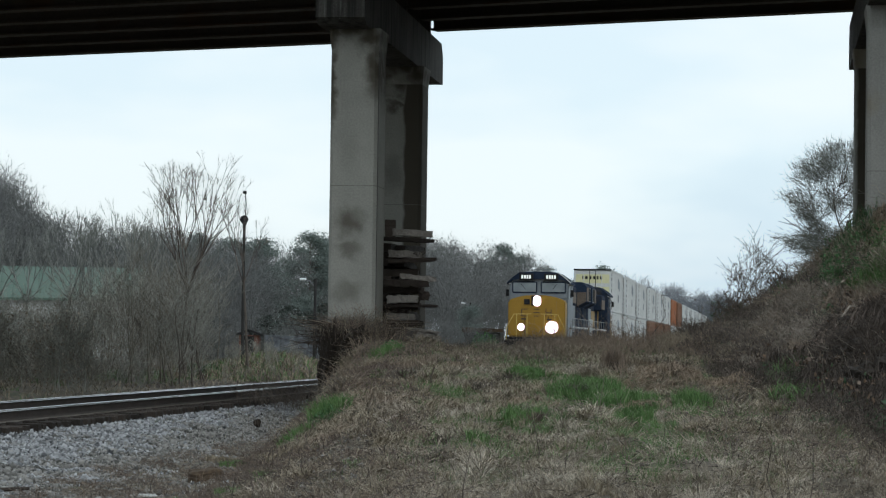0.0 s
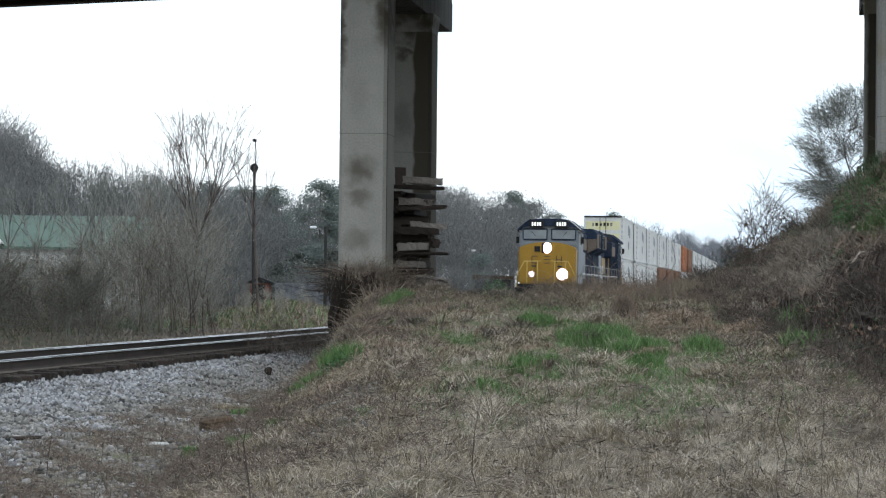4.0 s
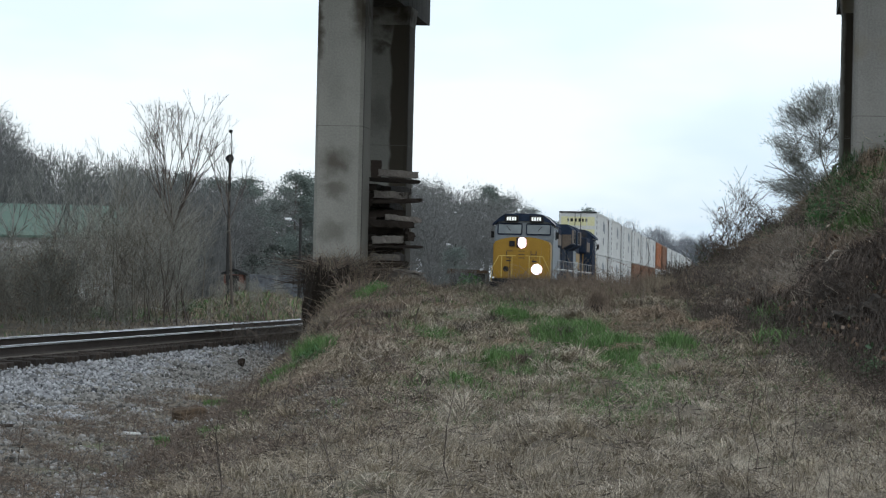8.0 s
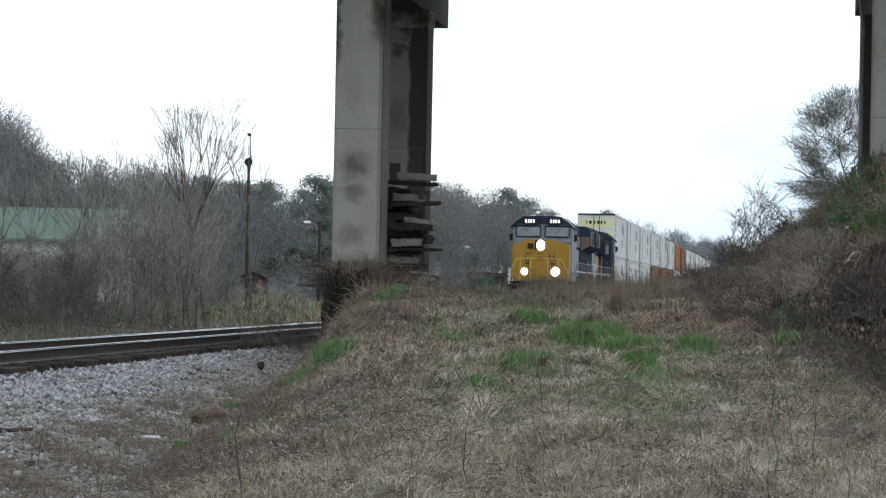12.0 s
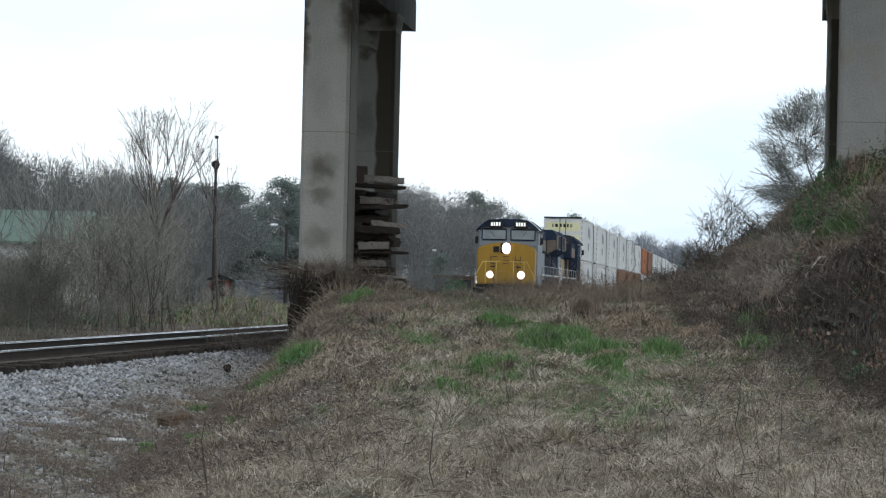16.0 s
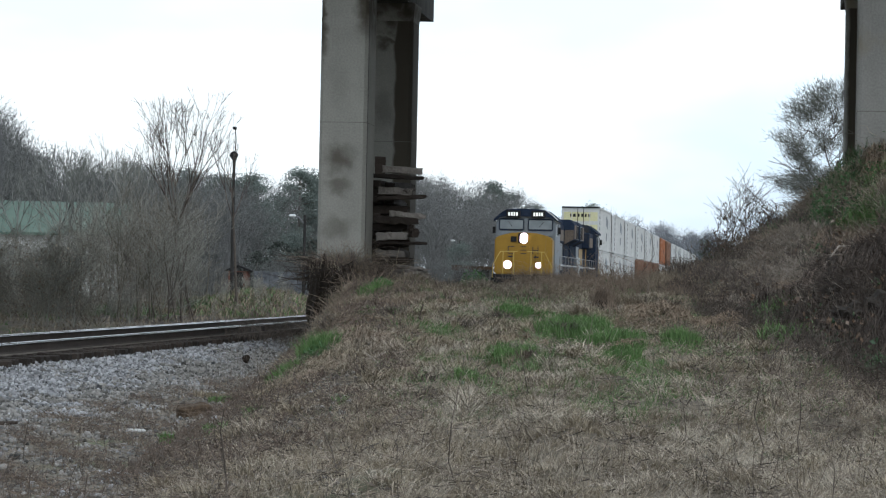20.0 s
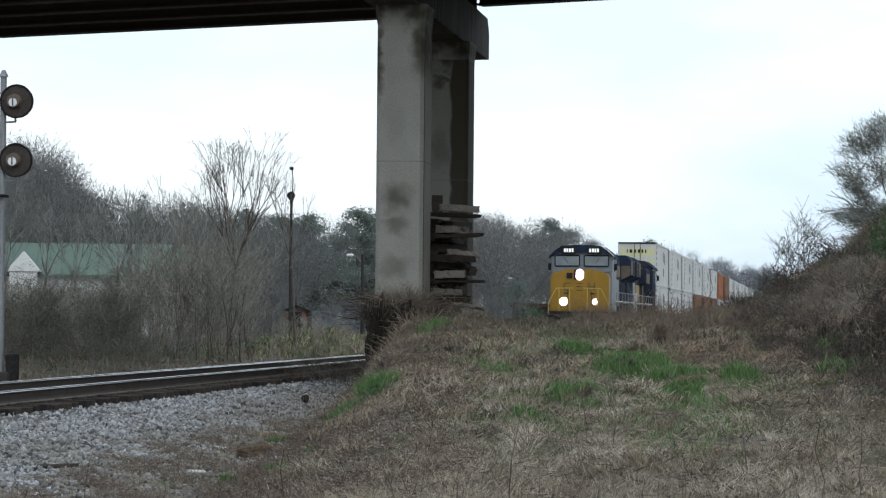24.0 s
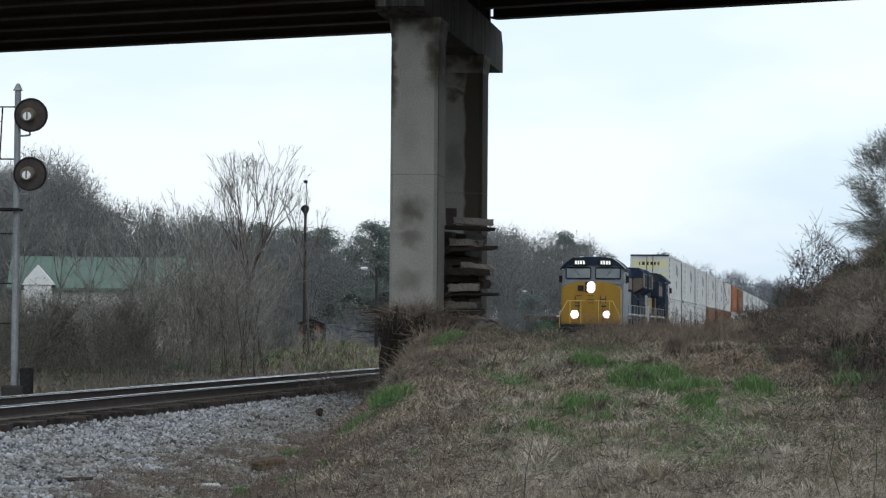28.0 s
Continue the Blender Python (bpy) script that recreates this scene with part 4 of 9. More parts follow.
def build_consist():
    car0 = box0 = None
    tops = {0: "first", 6: ORANGE_BOX, 7: BROWN_BOX, 10: LIGHT_PAINT}
    lows = {3: BROWN_BOX, 4: BROWN_BOX, 5: BROWN_BOX, 9: BROWN_BOX, 12: ORANGE_BOX}
    made = {}
    for i in range(15):
        s = FIRST_BOX + i * PITCH_S
        if car0 is None:
            car0 = build_well_car(on_track(s))
        else:
            rolling.append(copy_thing(car0, on_track(s)))
        for z, kinds, group in ((0.42, lows, "lower containers of the train"), (3.36, tops, "upper containers of the train")):
            paint = kinds.get(i, WHITE_BOX)
            if paint == "first":
                build_container(on_track(s) @ pose(0, 0, z), WHITE_BOX, 16.15, "white container with a yellowed end wall, stacked high", group, CREAM_BOX)
                continue
            key = (paint.name, group)
            m = on_track(s) @ pose(0, 0, z)
            if key in made:
                rolling.append(copy_thing(made[key], m))
            else:
                colour = {WHITE_BOX: "white", LIGHT_PAINT: "light grey", ORANGE_BOX: "rusty orange", BROWN_BOX: "faded brown"}[paint]
                made[key] = build_container(m, paint, 16.15, colour + " ribbed steel container on a train car", group, sign=paint is WHITE_BOX)


build_consist()


# ---- bare trees ----
def grow(seed, height, girth, lean=0.1, levels=4, fork=5, up=0.35, first=0.25, thin=0.62, least=0.006):
    """Rows of start, end, start radius, end radius, level of a leafless tree that stands at the origin."""
    r = random.Random(seed)
    rows = []

    def limb(p, d, length, rad, level):
        n = 5 if level == 0 else 4 if level == 1 else 3
        q = Vector(p)
        pts = [q.copy()]
        for i in range(n):
            d = (d + Vector((r.gauss(0, 0.12), r.gauss(0, 0.12), r.gauss(0, 0.06) + up * 0.10 * (level > 0)))).normalized()
            e = q + d * (length / n)
            r0, r1 = rad * (1 - 0.62 * i / n), rad * (1 - 0.62 * (i + 1) / n)
            rows.append((tuple(q), tuple(e), max(r0, least), max(r1, least), level))
            q = e
            pts.append(q.copy())
        if level >= levels:
            return
        kids = fork + r.randint(-1, 1) if level else fork + 3
        for k in range(kids):
            at = first + (1 - first) * (k + r.random()) / kids if level == 0 else 0.2 + 0.8 * (k + r.random()) / kids
            at = min(at, 0.999) * n
            i = int(at)
            base = pts[i].lerp(pts[i + 1], at - i)
            side = Vector((r.gauss(0, 1), r.gauss(0, 1), r.gauss(0, 0.3))).normalized()
            way = (d * r.uniform(0.35, 0.9) + side * r.uniform(0.45, 0.85) + Vector((0, 0, up))).normalized()
            limb(base, way, length * r.uniform(0.38, thin), rad * (1 - 0.62 * at / n) * r.uniform(0.45, 0.65), level + 1)

    limb((0, 0, -0.3), Vector((r.gauss(0, lean), r.gauss(0, lean), 1)).normalized(), height * 0.72, girth, 0)
    # straighten: the crown's middle comes to stand over the foot
    tips = [q[1] for q in rows if q[4] >= 1]
    mx, my, mz = (sum(q[i] for q in tips) / len(tips) for i in range(3))

    def upright(p):
        return (p[0] - mx * p[2] / mz, p[1] - my * p[2] / mz, p[2])

    return [(upright(q[0]), upright(q[1]), *q[2:]) for q in rows]


def tree_arrays(rows, low, high, sides):
    sel = [q for q in rows if low <= q[4] <= high]
    return tubes([q[0] for q in sel], [q[1] for q in sel], np.array([q[2] for q in sel]), np.array([q[3] for q in sel]), sides)


def bare_tree(name, seed, m, label, group, height, girth, material=TWIG, tip_leaves=0, leaf_size=0.05, leaf=RUST_LEAF, **kw):
    rows = grow(seed, height, girth, **kw)
    tree = empty(name, m, label, "tree" if name != "shrub" else "shrub", group)
    part("trunk", flat_mesh("trunk", *tree_arrays(rows, 0, 0, 7), material, True), None, tree)
    crown = part("crown", flat_mesh("crown", *tree_arrays(rows, 1, 9, 3), material), None, tree)
    if tip_leaves:
        rng = np.random.RandomState(seed)
        ends = np.array([q[1] for q in rows if q[4] >= 2])
        c = ends[rng.randint(0, len(ends), tip_leaves)] + rng.normal(size=(tip_leaves, 3)) * 0.12
        part("foliage", flat_mesh("foliage", *leaves(c, rng.uniform(0.6, 1.4, tip_leaves) * leaf_size, rng), leaf), None, crown)
    return tree


def ground_pose(x, y, turn=0.0, size=1.0, sink=0.0):
    return Matrix.LocRotScale((x, y, float(terrain(x, y)) - sink), Euler((0, 0, turn)), (size, size, size))


def build_thicket():
    rng = random.Random(21)
    kinds = []
    for i in range(8):
        tree = empty("sapling", ground_pose(-30, 92 + i * 2), "many-stemmed leafless sapling in a thicket beside the railway", "tree", "saplings of the thicket")
        bark, fine = (STEM, THICKET) if i % 3 == 0 else (BARK, THICKET_GREY) if i % 3 == 1 else (STEM, STEM)
        for k in range(3 + i % 3):
            rows = grow(300 + i * 9 + k, rng.uniform(4.0, 5.6), rng.uniform(0.026, 0.044), lean=0.16, levels=3, fork=4, up=0.26, first=0.22, thin=0.60, least=0.005)
            dx, dy = rng.uniform(-0.7, 0.7), rng.uniform(-0.9, 0.9)
            rows = [((a[0] + dx, a[1] + dy, a[2]), (b[0] + dx, b[1] + dy, b[2]), r0, r1, level) for a, b, r0, r1, level in rows]
            stem = part("stem", flat_mesh("stem", *tree_arrays(rows, 0, 0, 5), bark, True), None, tree)
            part("crown", flat_mesh("crown", *tree_arrays(rows, 1, 9, 3), fine), None, stem)
        kinds.append(tree)
    shrubs = []
    for i in range(4):
        shrubs.append(bare_tree("shrub", 140 + i, ground_pose(-33, 84 + i * 2, 0, 1), "tangled leafless brown shrub beside the railway", "shrubs of the thicket", 2.5, 0.024, THICKET if i % 2 else THICKET_GREY, tip_leaves=110, leaf_size=0.04, leaf=RED_STRAW if i % 2 else PALE_GRASS, lean=0.25, levels=3, fork=5, up=0.25, first=0.05, least=0.007))
    for i in range(52):
        y = rng.uniform(86, 118)
        f = -0.086 - 0.118 * ((i + rng.random()) / 52) ** 1.25
        size = rng.uniform(0.78, 1.05) * float(np.interp(f, [-0.2, -0.135, -0.118, -0.082, -0.072], [0.52, 0.58, 0.92, 1.0, 0.72]))
        copy_thing(rng.choice(kinds), ground_pose(f * y, y, rng.uniform(0, 6.3), size))
    for i in range(150):
        y = rng.uniform(74, 112)
        f = rng.uniform(-0.205, -0.084) if i % 3 else rng.uniform(-0.205, -0.125)
        x = f * y
        if off_track(x, y) > -6.0:
            continue
        copy_thing(rng.choice(shrubs), ground_pose(x, y, rng.uniform(0, 6.3), rng.uniform(0.5, 1.0) * (1.05 if f < -0.125 else 0.55)))
    for i in range(64):
        y = rng.uniform(84, 122)
        f = rng.uniform(-0.078, -0.036)
        if off_track(f * y, y) < -5.0:
            copy_thing(rng.choice(shrubs), ground_pose(f * y, y, rng.uniform(0, 6.3), rng.uniform(0.22, 0.42)))


build_thicket()


def forked(seed, height, fork_at, girth, mains, levels, spread, least):
    """Rows of a leafless tree whose limbs leave a low fork and split again and again into finer ones."""
    r = random.Random(seed)
    rows = []

    def limb(p, d, length, rad, level):
        q = Vector(p)
        for i in range(3):
            d = (d + Vector((r.gauss(0, 0.07), r.gauss(0, 0.07), 0.05))).normalized()
            e = q + d * (length / 3)
            rows.append((tuple(q), tuple(e), max(least, rad * (1 - 0.12 * i)), max(least, rad * (0.88 - 0.12 * i)), level))
            q = e
            if level >= 2 and i < 2:
                side = Vector((r.gauss(0, 1), r.gauss(0, 1), r.gauss(0.2, 0.5))).normalized()
                t = q + (d * 0.7 + side * 0.7).normalized() * length * r.uniform(0.25, 0.55)
                rows.append((tuple(q), tuple(t), max(least, rad * 0.35), least * 0.7, level + 1))
        if level >= levels:
            return
        a = r.uniform(0, 6.283)
        for k in range(3 if r.random() < 0.30 else 2):
            across = d.cross(Vector((math.cos(a + k * 2.6), math.sin(a + k * 2.6), 0.2))).normalized()
            lean = math.radians(r.uniform(8, 22))
            limb(q, d * math.cos(lean) + across * math.sin(lean), length * r.uniform(0.66, 0.86), rad * 0.66, level + 1)

    limb((0, 0, -0.3), Vector((0, 0, 1)), fork_at + 0.3, girth, 99)
    rows[:] = [(*q[:4], 0) for q in rows if q[4] == 99]
    fork_point = rows[-1][1]
    for k in range(mains):
        az, tilt = 2.4 * k + r.uniform(-0.3, 0.3), math.radians(spread) * math.sqrt(k / mains)
        limb(fork_point, Vector((math.cos(az) * math.sin(tilt), math.sin(az) * math.sin(tilt), math.cos(tilt))), (height - fork_at) * r.uniform(0.27, 0.32) * (1.08 - 0.25 * k / mains), girth * 0.42, 1)
    fit_to = (height - fork_at) / (max(q[1][2] for q in rows) - fork_at)

    def fitted(p):
        return (p[0], p[1], p[2] if p[2] < fork_at else fork_at + (p[2] - fork_at) * fit_to)

    return [(fitted(q[0]), fitted(q[1]), *q[2:]) for q in rows]


def spreading_tree(seed, x, y, top, label, group, fork, girth, material, mains=6, levels=5, spread=44, least=0.0045):
    z = float(terrain(x, y))
    rows = forked(seed, top - z, (top - z) * fork, girth, mains, levels, spread, least)
    tree = empty("tree", pose(x, y, z, 0, 0, seed * 40), label, "tree", group)
    part("trunk", flat_mesh("trunk", *tree_arrays(rows, 0, 0, 7), BARK, True), None, tree)
    part("crown", flat_mesh("crown", *tree_arrays(rows, 1, 99, 3), material), None, tree)


spreading_tree(7, -8.95, 98, 8.25, "tall leafless tree with branches fanning upwards", "", 0.38, 0.085, TWIG, 9, 5, 30, 0.005)
spreading_tree(9, -7.1, 104, 6.9, "slim leafless tree with wide thin branches", "", 0.50, 0.055, TWIG, 4, 4, 50)
spreading_tree(15, -10.9, 103, 6.7, "slim leafless tree with fine twigs", "", 0.40, 0.055, THICKET_GREY, 4, 4, 36)
for i, (f, y, top) in enumerate(((-0.135, 125, 7.4), (-0.115, 125, 7.3), (-0.125, 128, 6.8), (-0.102, 122, 6.5), (-0.145, 130, 7.0), (-0.158, 134, 7.6), (-0.170, 134, 7.8), (-0.182, 132, 7.6), (-0.108, 130, 6.7), (-0.128, 133, 7.5), (-0.095, 128, 6.6))):
    spreading_tree(60 + i, f * y, y, top, "leafless grey tree rising behind the thicket", "bare trees behind the thicket", 0.42, 0.09, CROWN_TWIG, 6, 4, 52, 0.007)


def build_tangle():
    """Crossing twigs that fill the thicket."""
    rng = np.random.RandomState(77)
    for n, material, lo, hi, label in ((11000, THICKET, 0.25, 0.9, "fine grey-brown twigs filling the thicket"), (6000, VINE, 0.2, 0.8, "red-brown twigs low in the thicket"), (7000, THICKET_GREY, 0.3, 1.1, "pale crossing twigs in the thicket")):
        y = rng.uniform(78, 114, n)
        f = rng.uniform(-0.20, -0.081, n)
        x = f * y
        top = np.interp(f, [-0.20, -0.150, -0.135, -0.115, -0.09, -0.078, -0.069, -0.062], [2.7, 2.7, 2.8, 3.4, 4.3, 4.1, 3.0, 1.2]) * (0.85 + 0.22 * waves(x, y, 3.5, 78))
        h = top * rng.uniform(0, 1, n) ** (1.6 if material is VINE else 1.1)
        keep = (off_track(x, y) < -6.0) & (waves(x, y, 2.4, 79) + 0.5 * waves(h, x, 1.6, 80) > -0.55)
        c = np.stack((x, y, terrain(x, y) + h), 1)[keep]
        k = len(c)
        tagged(new("thicket_twigs", flat_mesh("thicket_twigs", *litter(c, rng.uniform(lo, hi, k), rng.uniform(0.007, 0.014, k), rng, 1.3), material)), label, "twigs", kind="stuff")


build_tangle()


def bushy_tree(seed, x, y, height, wide):
    """A rounded crown of countless fine upswept twigs on forked limbs."""
    r = np.random.RandomState(seed)
    tree = empty("tree", ground_pose(x, y, seed * 0.7, 1, 0.2), "rounded bushy tree with fine grey-brown twigs", "tree", "bushy trees behind the bank")
    rows = grow(seed, height * 0.95, 0.12, lean=0.05, levels=3, fork=6, up=0.22, first=0.15, thin=0.55, least=0.010)
    part("trunk", flat_mesh("trunk", *tree_arrays(rows, 0, 0, 7), BARK, True), None, tree)
    crown = part("crown", flat_mesh("crown", *tree_arrays(rows, 1, 9, 3), TWIG), None, tree)
    n, k = 42000, 130
    a, u = r.uniform(0, 6.28, k), r.uniform(-0.55, 1, k)
    d = np.sqrt(1 - u * u * 0.98) * r.uniform(0.45, 0.95, k)
    lobes = np.stack((np.cos(a) * d * wide, np.sin(a) * d * wide, height * 0.60 + u * height * 0.34), 1)
    # each spray is a fan of twigs running outwards and a little up
    ray = unit(lobes * [1, 1, 0.5] - [0, 0, height * 0.20] + r.normal(size=(k, 3)) * 0.3)
    at = r.randint(0, k, n)
    c = lobes[at] + ray[at] * r.uniform(-0.45, 0.35, (n, 1)) + r.normal(size=(n, 3)) * [0.17, 0.17, 0.10]
    way = unit(ray[at] + r.normal(size=(n, 3)) * 0.40)
    b = unit(np.cross(way, r.normal(size=(n, 3))))
    ln, w = r.uniform(0.10, 0.30, (n, 1)), r.uniform(0.004, 0.009, (n, 1))
    v = np.stack((c - b * w, c + b * w, c + way * ln), 1).reshape(-1, 3)
    part("fine_twig_mass", flat_mesh("fine_twig_mass", v, np.arange(n * 3), np.full(n, 3), CROWN_TWIG), None, crown)


for i, (x, y, top, wide) in enumerate(((13.1, 90, 8.5, 2.55), (16.0, 93, 9.0, 3.0))):
    bushy_tree(31 + i, x, y, top - float(terrain(x, y)), wide)
for i, (x, y, h) in enumerate(((6.5, 60.5, 2.2), (6.8, 59.5, 1.6), (6.1, 60.0, 1.5), (7.2, 59.0, 1.3), (5.9, 58.5, 1.0), (6.9, 57.0, 0.9), (6.3, 58.2, 1.2))):
    bare_tree("shrub", 50 + i, ground_pose(x, y, i), "spindly leafless shrub on the embankment", "shrubs on the bank", h, 0.020, TWIG, tip_leaves=50, leaf_size=0.04, lean=0.3, levels=3, fork=4, up=0.3, first=0.15, least=0.005)


def placed(arrays, rng, spots):
    """The arrays of one plant set down at many spots (x, y, z, size)."""
    out = []
    for x, y, z, size in spots:
        v, f, s = arrays[rng.randint(len(arrays))]
        a = rng.uniform(0, 6.28)
        rot = np.array([[np.cos(a), -np.sin(a), 0], [np.sin(a), np.cos(a), 0], [0, 0, 1]])
        out.append((v @ rot.T * size + [x, y, z], f, s))
    return merged(*out)


def wood_tree(seed, height, n=2300, fine=1.0):
    """A leafless forest tree: trunk and limbs as tubes, its domed crown of fine twigs as slivers gathered in sprays."""
    r = np.random.RandomState(seed)
    rows = grow(seed, height, 0.14, lean=0.05, levels=1, fork=7, up=0.30, first=0.25, least=0.02)
    wood = tree_arrays(rows, 0, 9, 3)
    k = 90
    a, u = r.uniform(0, 6.28, k), r.uniform(-0.75, 1, k)
    d = np.sqrt(1 - np.clip(u, -0.5, 1) ** 2 * 0.97) * r.uniform(0.25, 1.0, k) ** 0.6
    wide = height * r.uniform(0.22, 0.30)
    sprays = np.stack((np.cos(a) * d * wide, np.sin(a) * d * wide, height * 0.66 + u * height * 0.33), 1)
    at = r.randint(0, k, n)
    ray = unit(sprays - [0, 0, height * 0.42])
    c = sprays[at] + r.normal(size=(n, 3)) * [0.36, 0.36, 0.28] - ray[at] * r.uniform(0, 0.9, (n, 1))
    way = unit(ray[at] + r.normal(size=(n, 3)) * 0.75)
    b = unit(np.cross(way, r.normal(size=(n, 3))))
    ln, w = r.uniform(0.18, 0.62, (n, 1)) * fine, r.uniform(0.008, 0.019, (n, 1)) * fine
    v = np.stack((c - b * w, c + b * w, c + way * ln), 1).reshape(-1, 3)
    return merged(wood, (v, np.arange(n * 3), np.full(n, 3)))


WOOD_F, WOOD_TOP = [-0.25, -0.162, -0.149, -0.139, -0.119, -0.099, -0.068, -0.048], [0.060, 0.057, 0.0515, 0.0445, 0.041, 0.0395, 0.036, 0.037]


def build_far_woods():
    rng = np.random.RandomState(5)
    kinds = [wood_tree(200 + i, 10.0) for i in range(6)]
    spots = []
    for i in range(230):
        y = rng.uniform(165, 300)
        f = rng.uniform(-0.25, 0.062)
        x = f * y
        if off_track(x, y) > -9:
            continue
        top = np.interp(f, [-0.25, -0.162, -0.152, -0.143, -0.12, -0.06, 0.0, 0.03, 0.06], [0.062, 0.060, 0.056, 0.045, 0.039, 0.036, 0.037, 0.034, 0.024]) * y + 1.6
        spots.append((x, y, float(terrain(x, y)) - 0.4, top / 9.6 * rng.uniform(0.5, 0.92) * (1.16 if rng.uniform() < 0.10 else 1.0)))
    for i in range(130):
        y = rng.uniform(180, 290)
        f = rng.uniform(-0.03, 0.05)
        x = f * y
        if off_track(x, y) < -9:
            spots.append((x, y, float(terrain(x, y)) - 0.4, (np.interp(f, [-0.03, 0.0, 0.03, 0.06], [0.036, 0.037, 0.033, 0.022]) * y + 1.6) / 9.6 * rng.uniform(0.6, 0.98)))
    for i in range(170):
        y = rng.uniform(166, 205)
        f = rng.uniform(-0.20, -0.06)
        x = f * y
        spots.append((x, y, float(terrain(x, y)) - 0.4, (np.interp(f, WOOD_F, WOOD_TOP) * y + 1.6) / 9.6 * rng.uniform(0.5, 1.0)))
    for i in range(60):
        y = rng.uniform(172, 205)
        f = rng.uniform(-0.25, -0.141)
        spots.append((f * y, y, float(terrain(f * y, y)) - 0.4, (np.interp(f, [-0.25, -0.160, -0.151, -0.141], [0.060, 0.058, 0.052, 0.036]) * y + 1.6) / 9.6 * rng.uniform(0.5, 1.04)))
    for i in range(190):
        y = rng.uniform(158, 176)
        f = rng.uniform(-0.21, 0.035)
        if off_track(f * y, y) < -4.5:
            spots.append((f * y, y, float(terrain(f * y, y)) - 1.0, rng.uniform(0.26, 0.42)))
    woods = new("far_woods", flat_mesh("far_woods", *placed(kinds, rng, spots), WOODS))
    tagged(woods, "leafless grey-brown winter woods behind the railway", "woods", kind="stuff")
    spots = [(51.6, 620, 0.5, 1.35), (54.0, 640, 0.5, 1.2)]
    for i in range(230):
        y = rng.uniform(480, 900)
        f = rng.uniform(0.05, 0.24)
        x = f * y
        if abs(off_track(x, y)) < 12:
            continue
        spots.append((x, y, float(terrain(x, y)) - 0.4, rng.uniform(0.7, 1.0) * (1.6 + 0.0225 * y) / 9.6))
    for i in range(190):
        y = rng.uniform(950, 1150)
        x = rng.uniform(0.05, 0.24) * y
        spots.append((x, y, float(terrain(x, y)) - 0.4, rng.uniform(0.7, 1.0) * (1.6 + 0.0195 * y) / 9.6))
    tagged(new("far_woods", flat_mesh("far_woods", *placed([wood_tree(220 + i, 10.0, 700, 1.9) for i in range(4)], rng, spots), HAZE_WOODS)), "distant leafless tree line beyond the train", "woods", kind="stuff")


def pine(seed, height, rng):
    """Trunk and clumped needles of a pine, as arrays."""
    r = np.random.RandomState(seed)
    trunk = tubes([[0, 0, -0.3]], [[0, 0, height * 0.95]], [0.2], [0.05], 6)
    cl = 60
    z = r.uniform(0.38, 1.0, cl) * height
    rad = np.sqrt((1 - ((z / height - 0.62) / 0.40) ** 2).clip(0.10, 1)) * height * 0.22
    a = r.uniform(0, 6.28, cl)
    d = rad * np.sqrt(r.uniform(0.1, 1, cl))
    c = np.stack((np.cos(a) * d, np.sin(a) * d, z), 1)
    pts = (c[:, None] + r.normal(size=(cl, 230, 3)) * [0.42, 0.42, 0.24]).reshape(-1, 3)
    need = leaves(pts, r.uniform(0.06, 0.13, len(pts)), r, 2.0)
    limbs = tubes(np.stack((0 * z, 0 * z, z - 0.4), 1), c, np.full(cl, 0.05), np.full(cl, 0.02), 3)
    return trunk, limbs, need


def build_pines():
    rng = np.random.RandomState(8)
    kinds = [pine(i, 11.0, rng) for i in range(4)]
    wood = [merged(k[0], k[1]) for k in kinds]
    need = [k[2] for k in kinds]
    wood_me = [flat_mesh("trunk", *w, BARK) for w in wood]
    need_me = [flat_mesh("crown", *w, NEEDLE) for w in need]
    first = []
    for f, y, size in ((-0.047, 200, 0.78), (-0.040, 205, 0.74), (-0.066, 185, 0.70), (-0.085, 210, 0.80), (-0.027, 230, 0.8), (0.0215, 300, 0.98), (0.026, 310, 0.90), (0.058, 330, 0.95), (-0.075, 195, 0.72), (0.013, 290, 0.78), (0.035, 330, 0.85), (-0.062, 215, 0.74), (-0.070, 220, 0.70), (-0.092, 215, 0.72), (-0.100, 220, 0.74), (0.004, 280, 0.78), (0.046, 340, 0.80)):
        i = len(first) % 4
        x = f * y
        tree = empty("pine", Matrix.LocRotScale((x, y, float(terrain(x, y))), Euler((0, 0, i * 1.7)), (size,) * 3), "dark green pine standing above the bare woods", "tree", "pines above the woods")
        part("trunk", wood_me[i], None, tree)
        part("crown", need_me[i], None, tree)
        first.append(tree)
    spots = []
    for i in range(9):
        y = rng.uniform(166, 195)
        f = rng.uniform(-0.075, 0.012)
        spots.append((f * y, y, float(terrain(f * y, y)) - 1.5, rng.uniform(0.34, 0.5)))
    tagged(new("evergreen_undergrowth", flat_mesh("evergreen_undergrowth", *placed(need, rng, spots), NEEDLE)), "dark evergreen undergrowth at the foot of the woods", "undergrowth", kind="stuff")


build_far_woods()
build_pines()


# ---- grass, weeds and brush ----
def patch(x, y, seed, size, level):
    return waves(x, y, size, seed) + 0.6 * waves(x, y, size * 0.35, seed + 50) > level


def scatter(rng, n, x0, x1, y0, y1):
    """Points spread evenly over the view's ground: denser close to the camera."""
    y = y0 * (y1 / y0) ** rng.uniform(0, 1, n)
    return rng.uniform(x0, x1, n), y


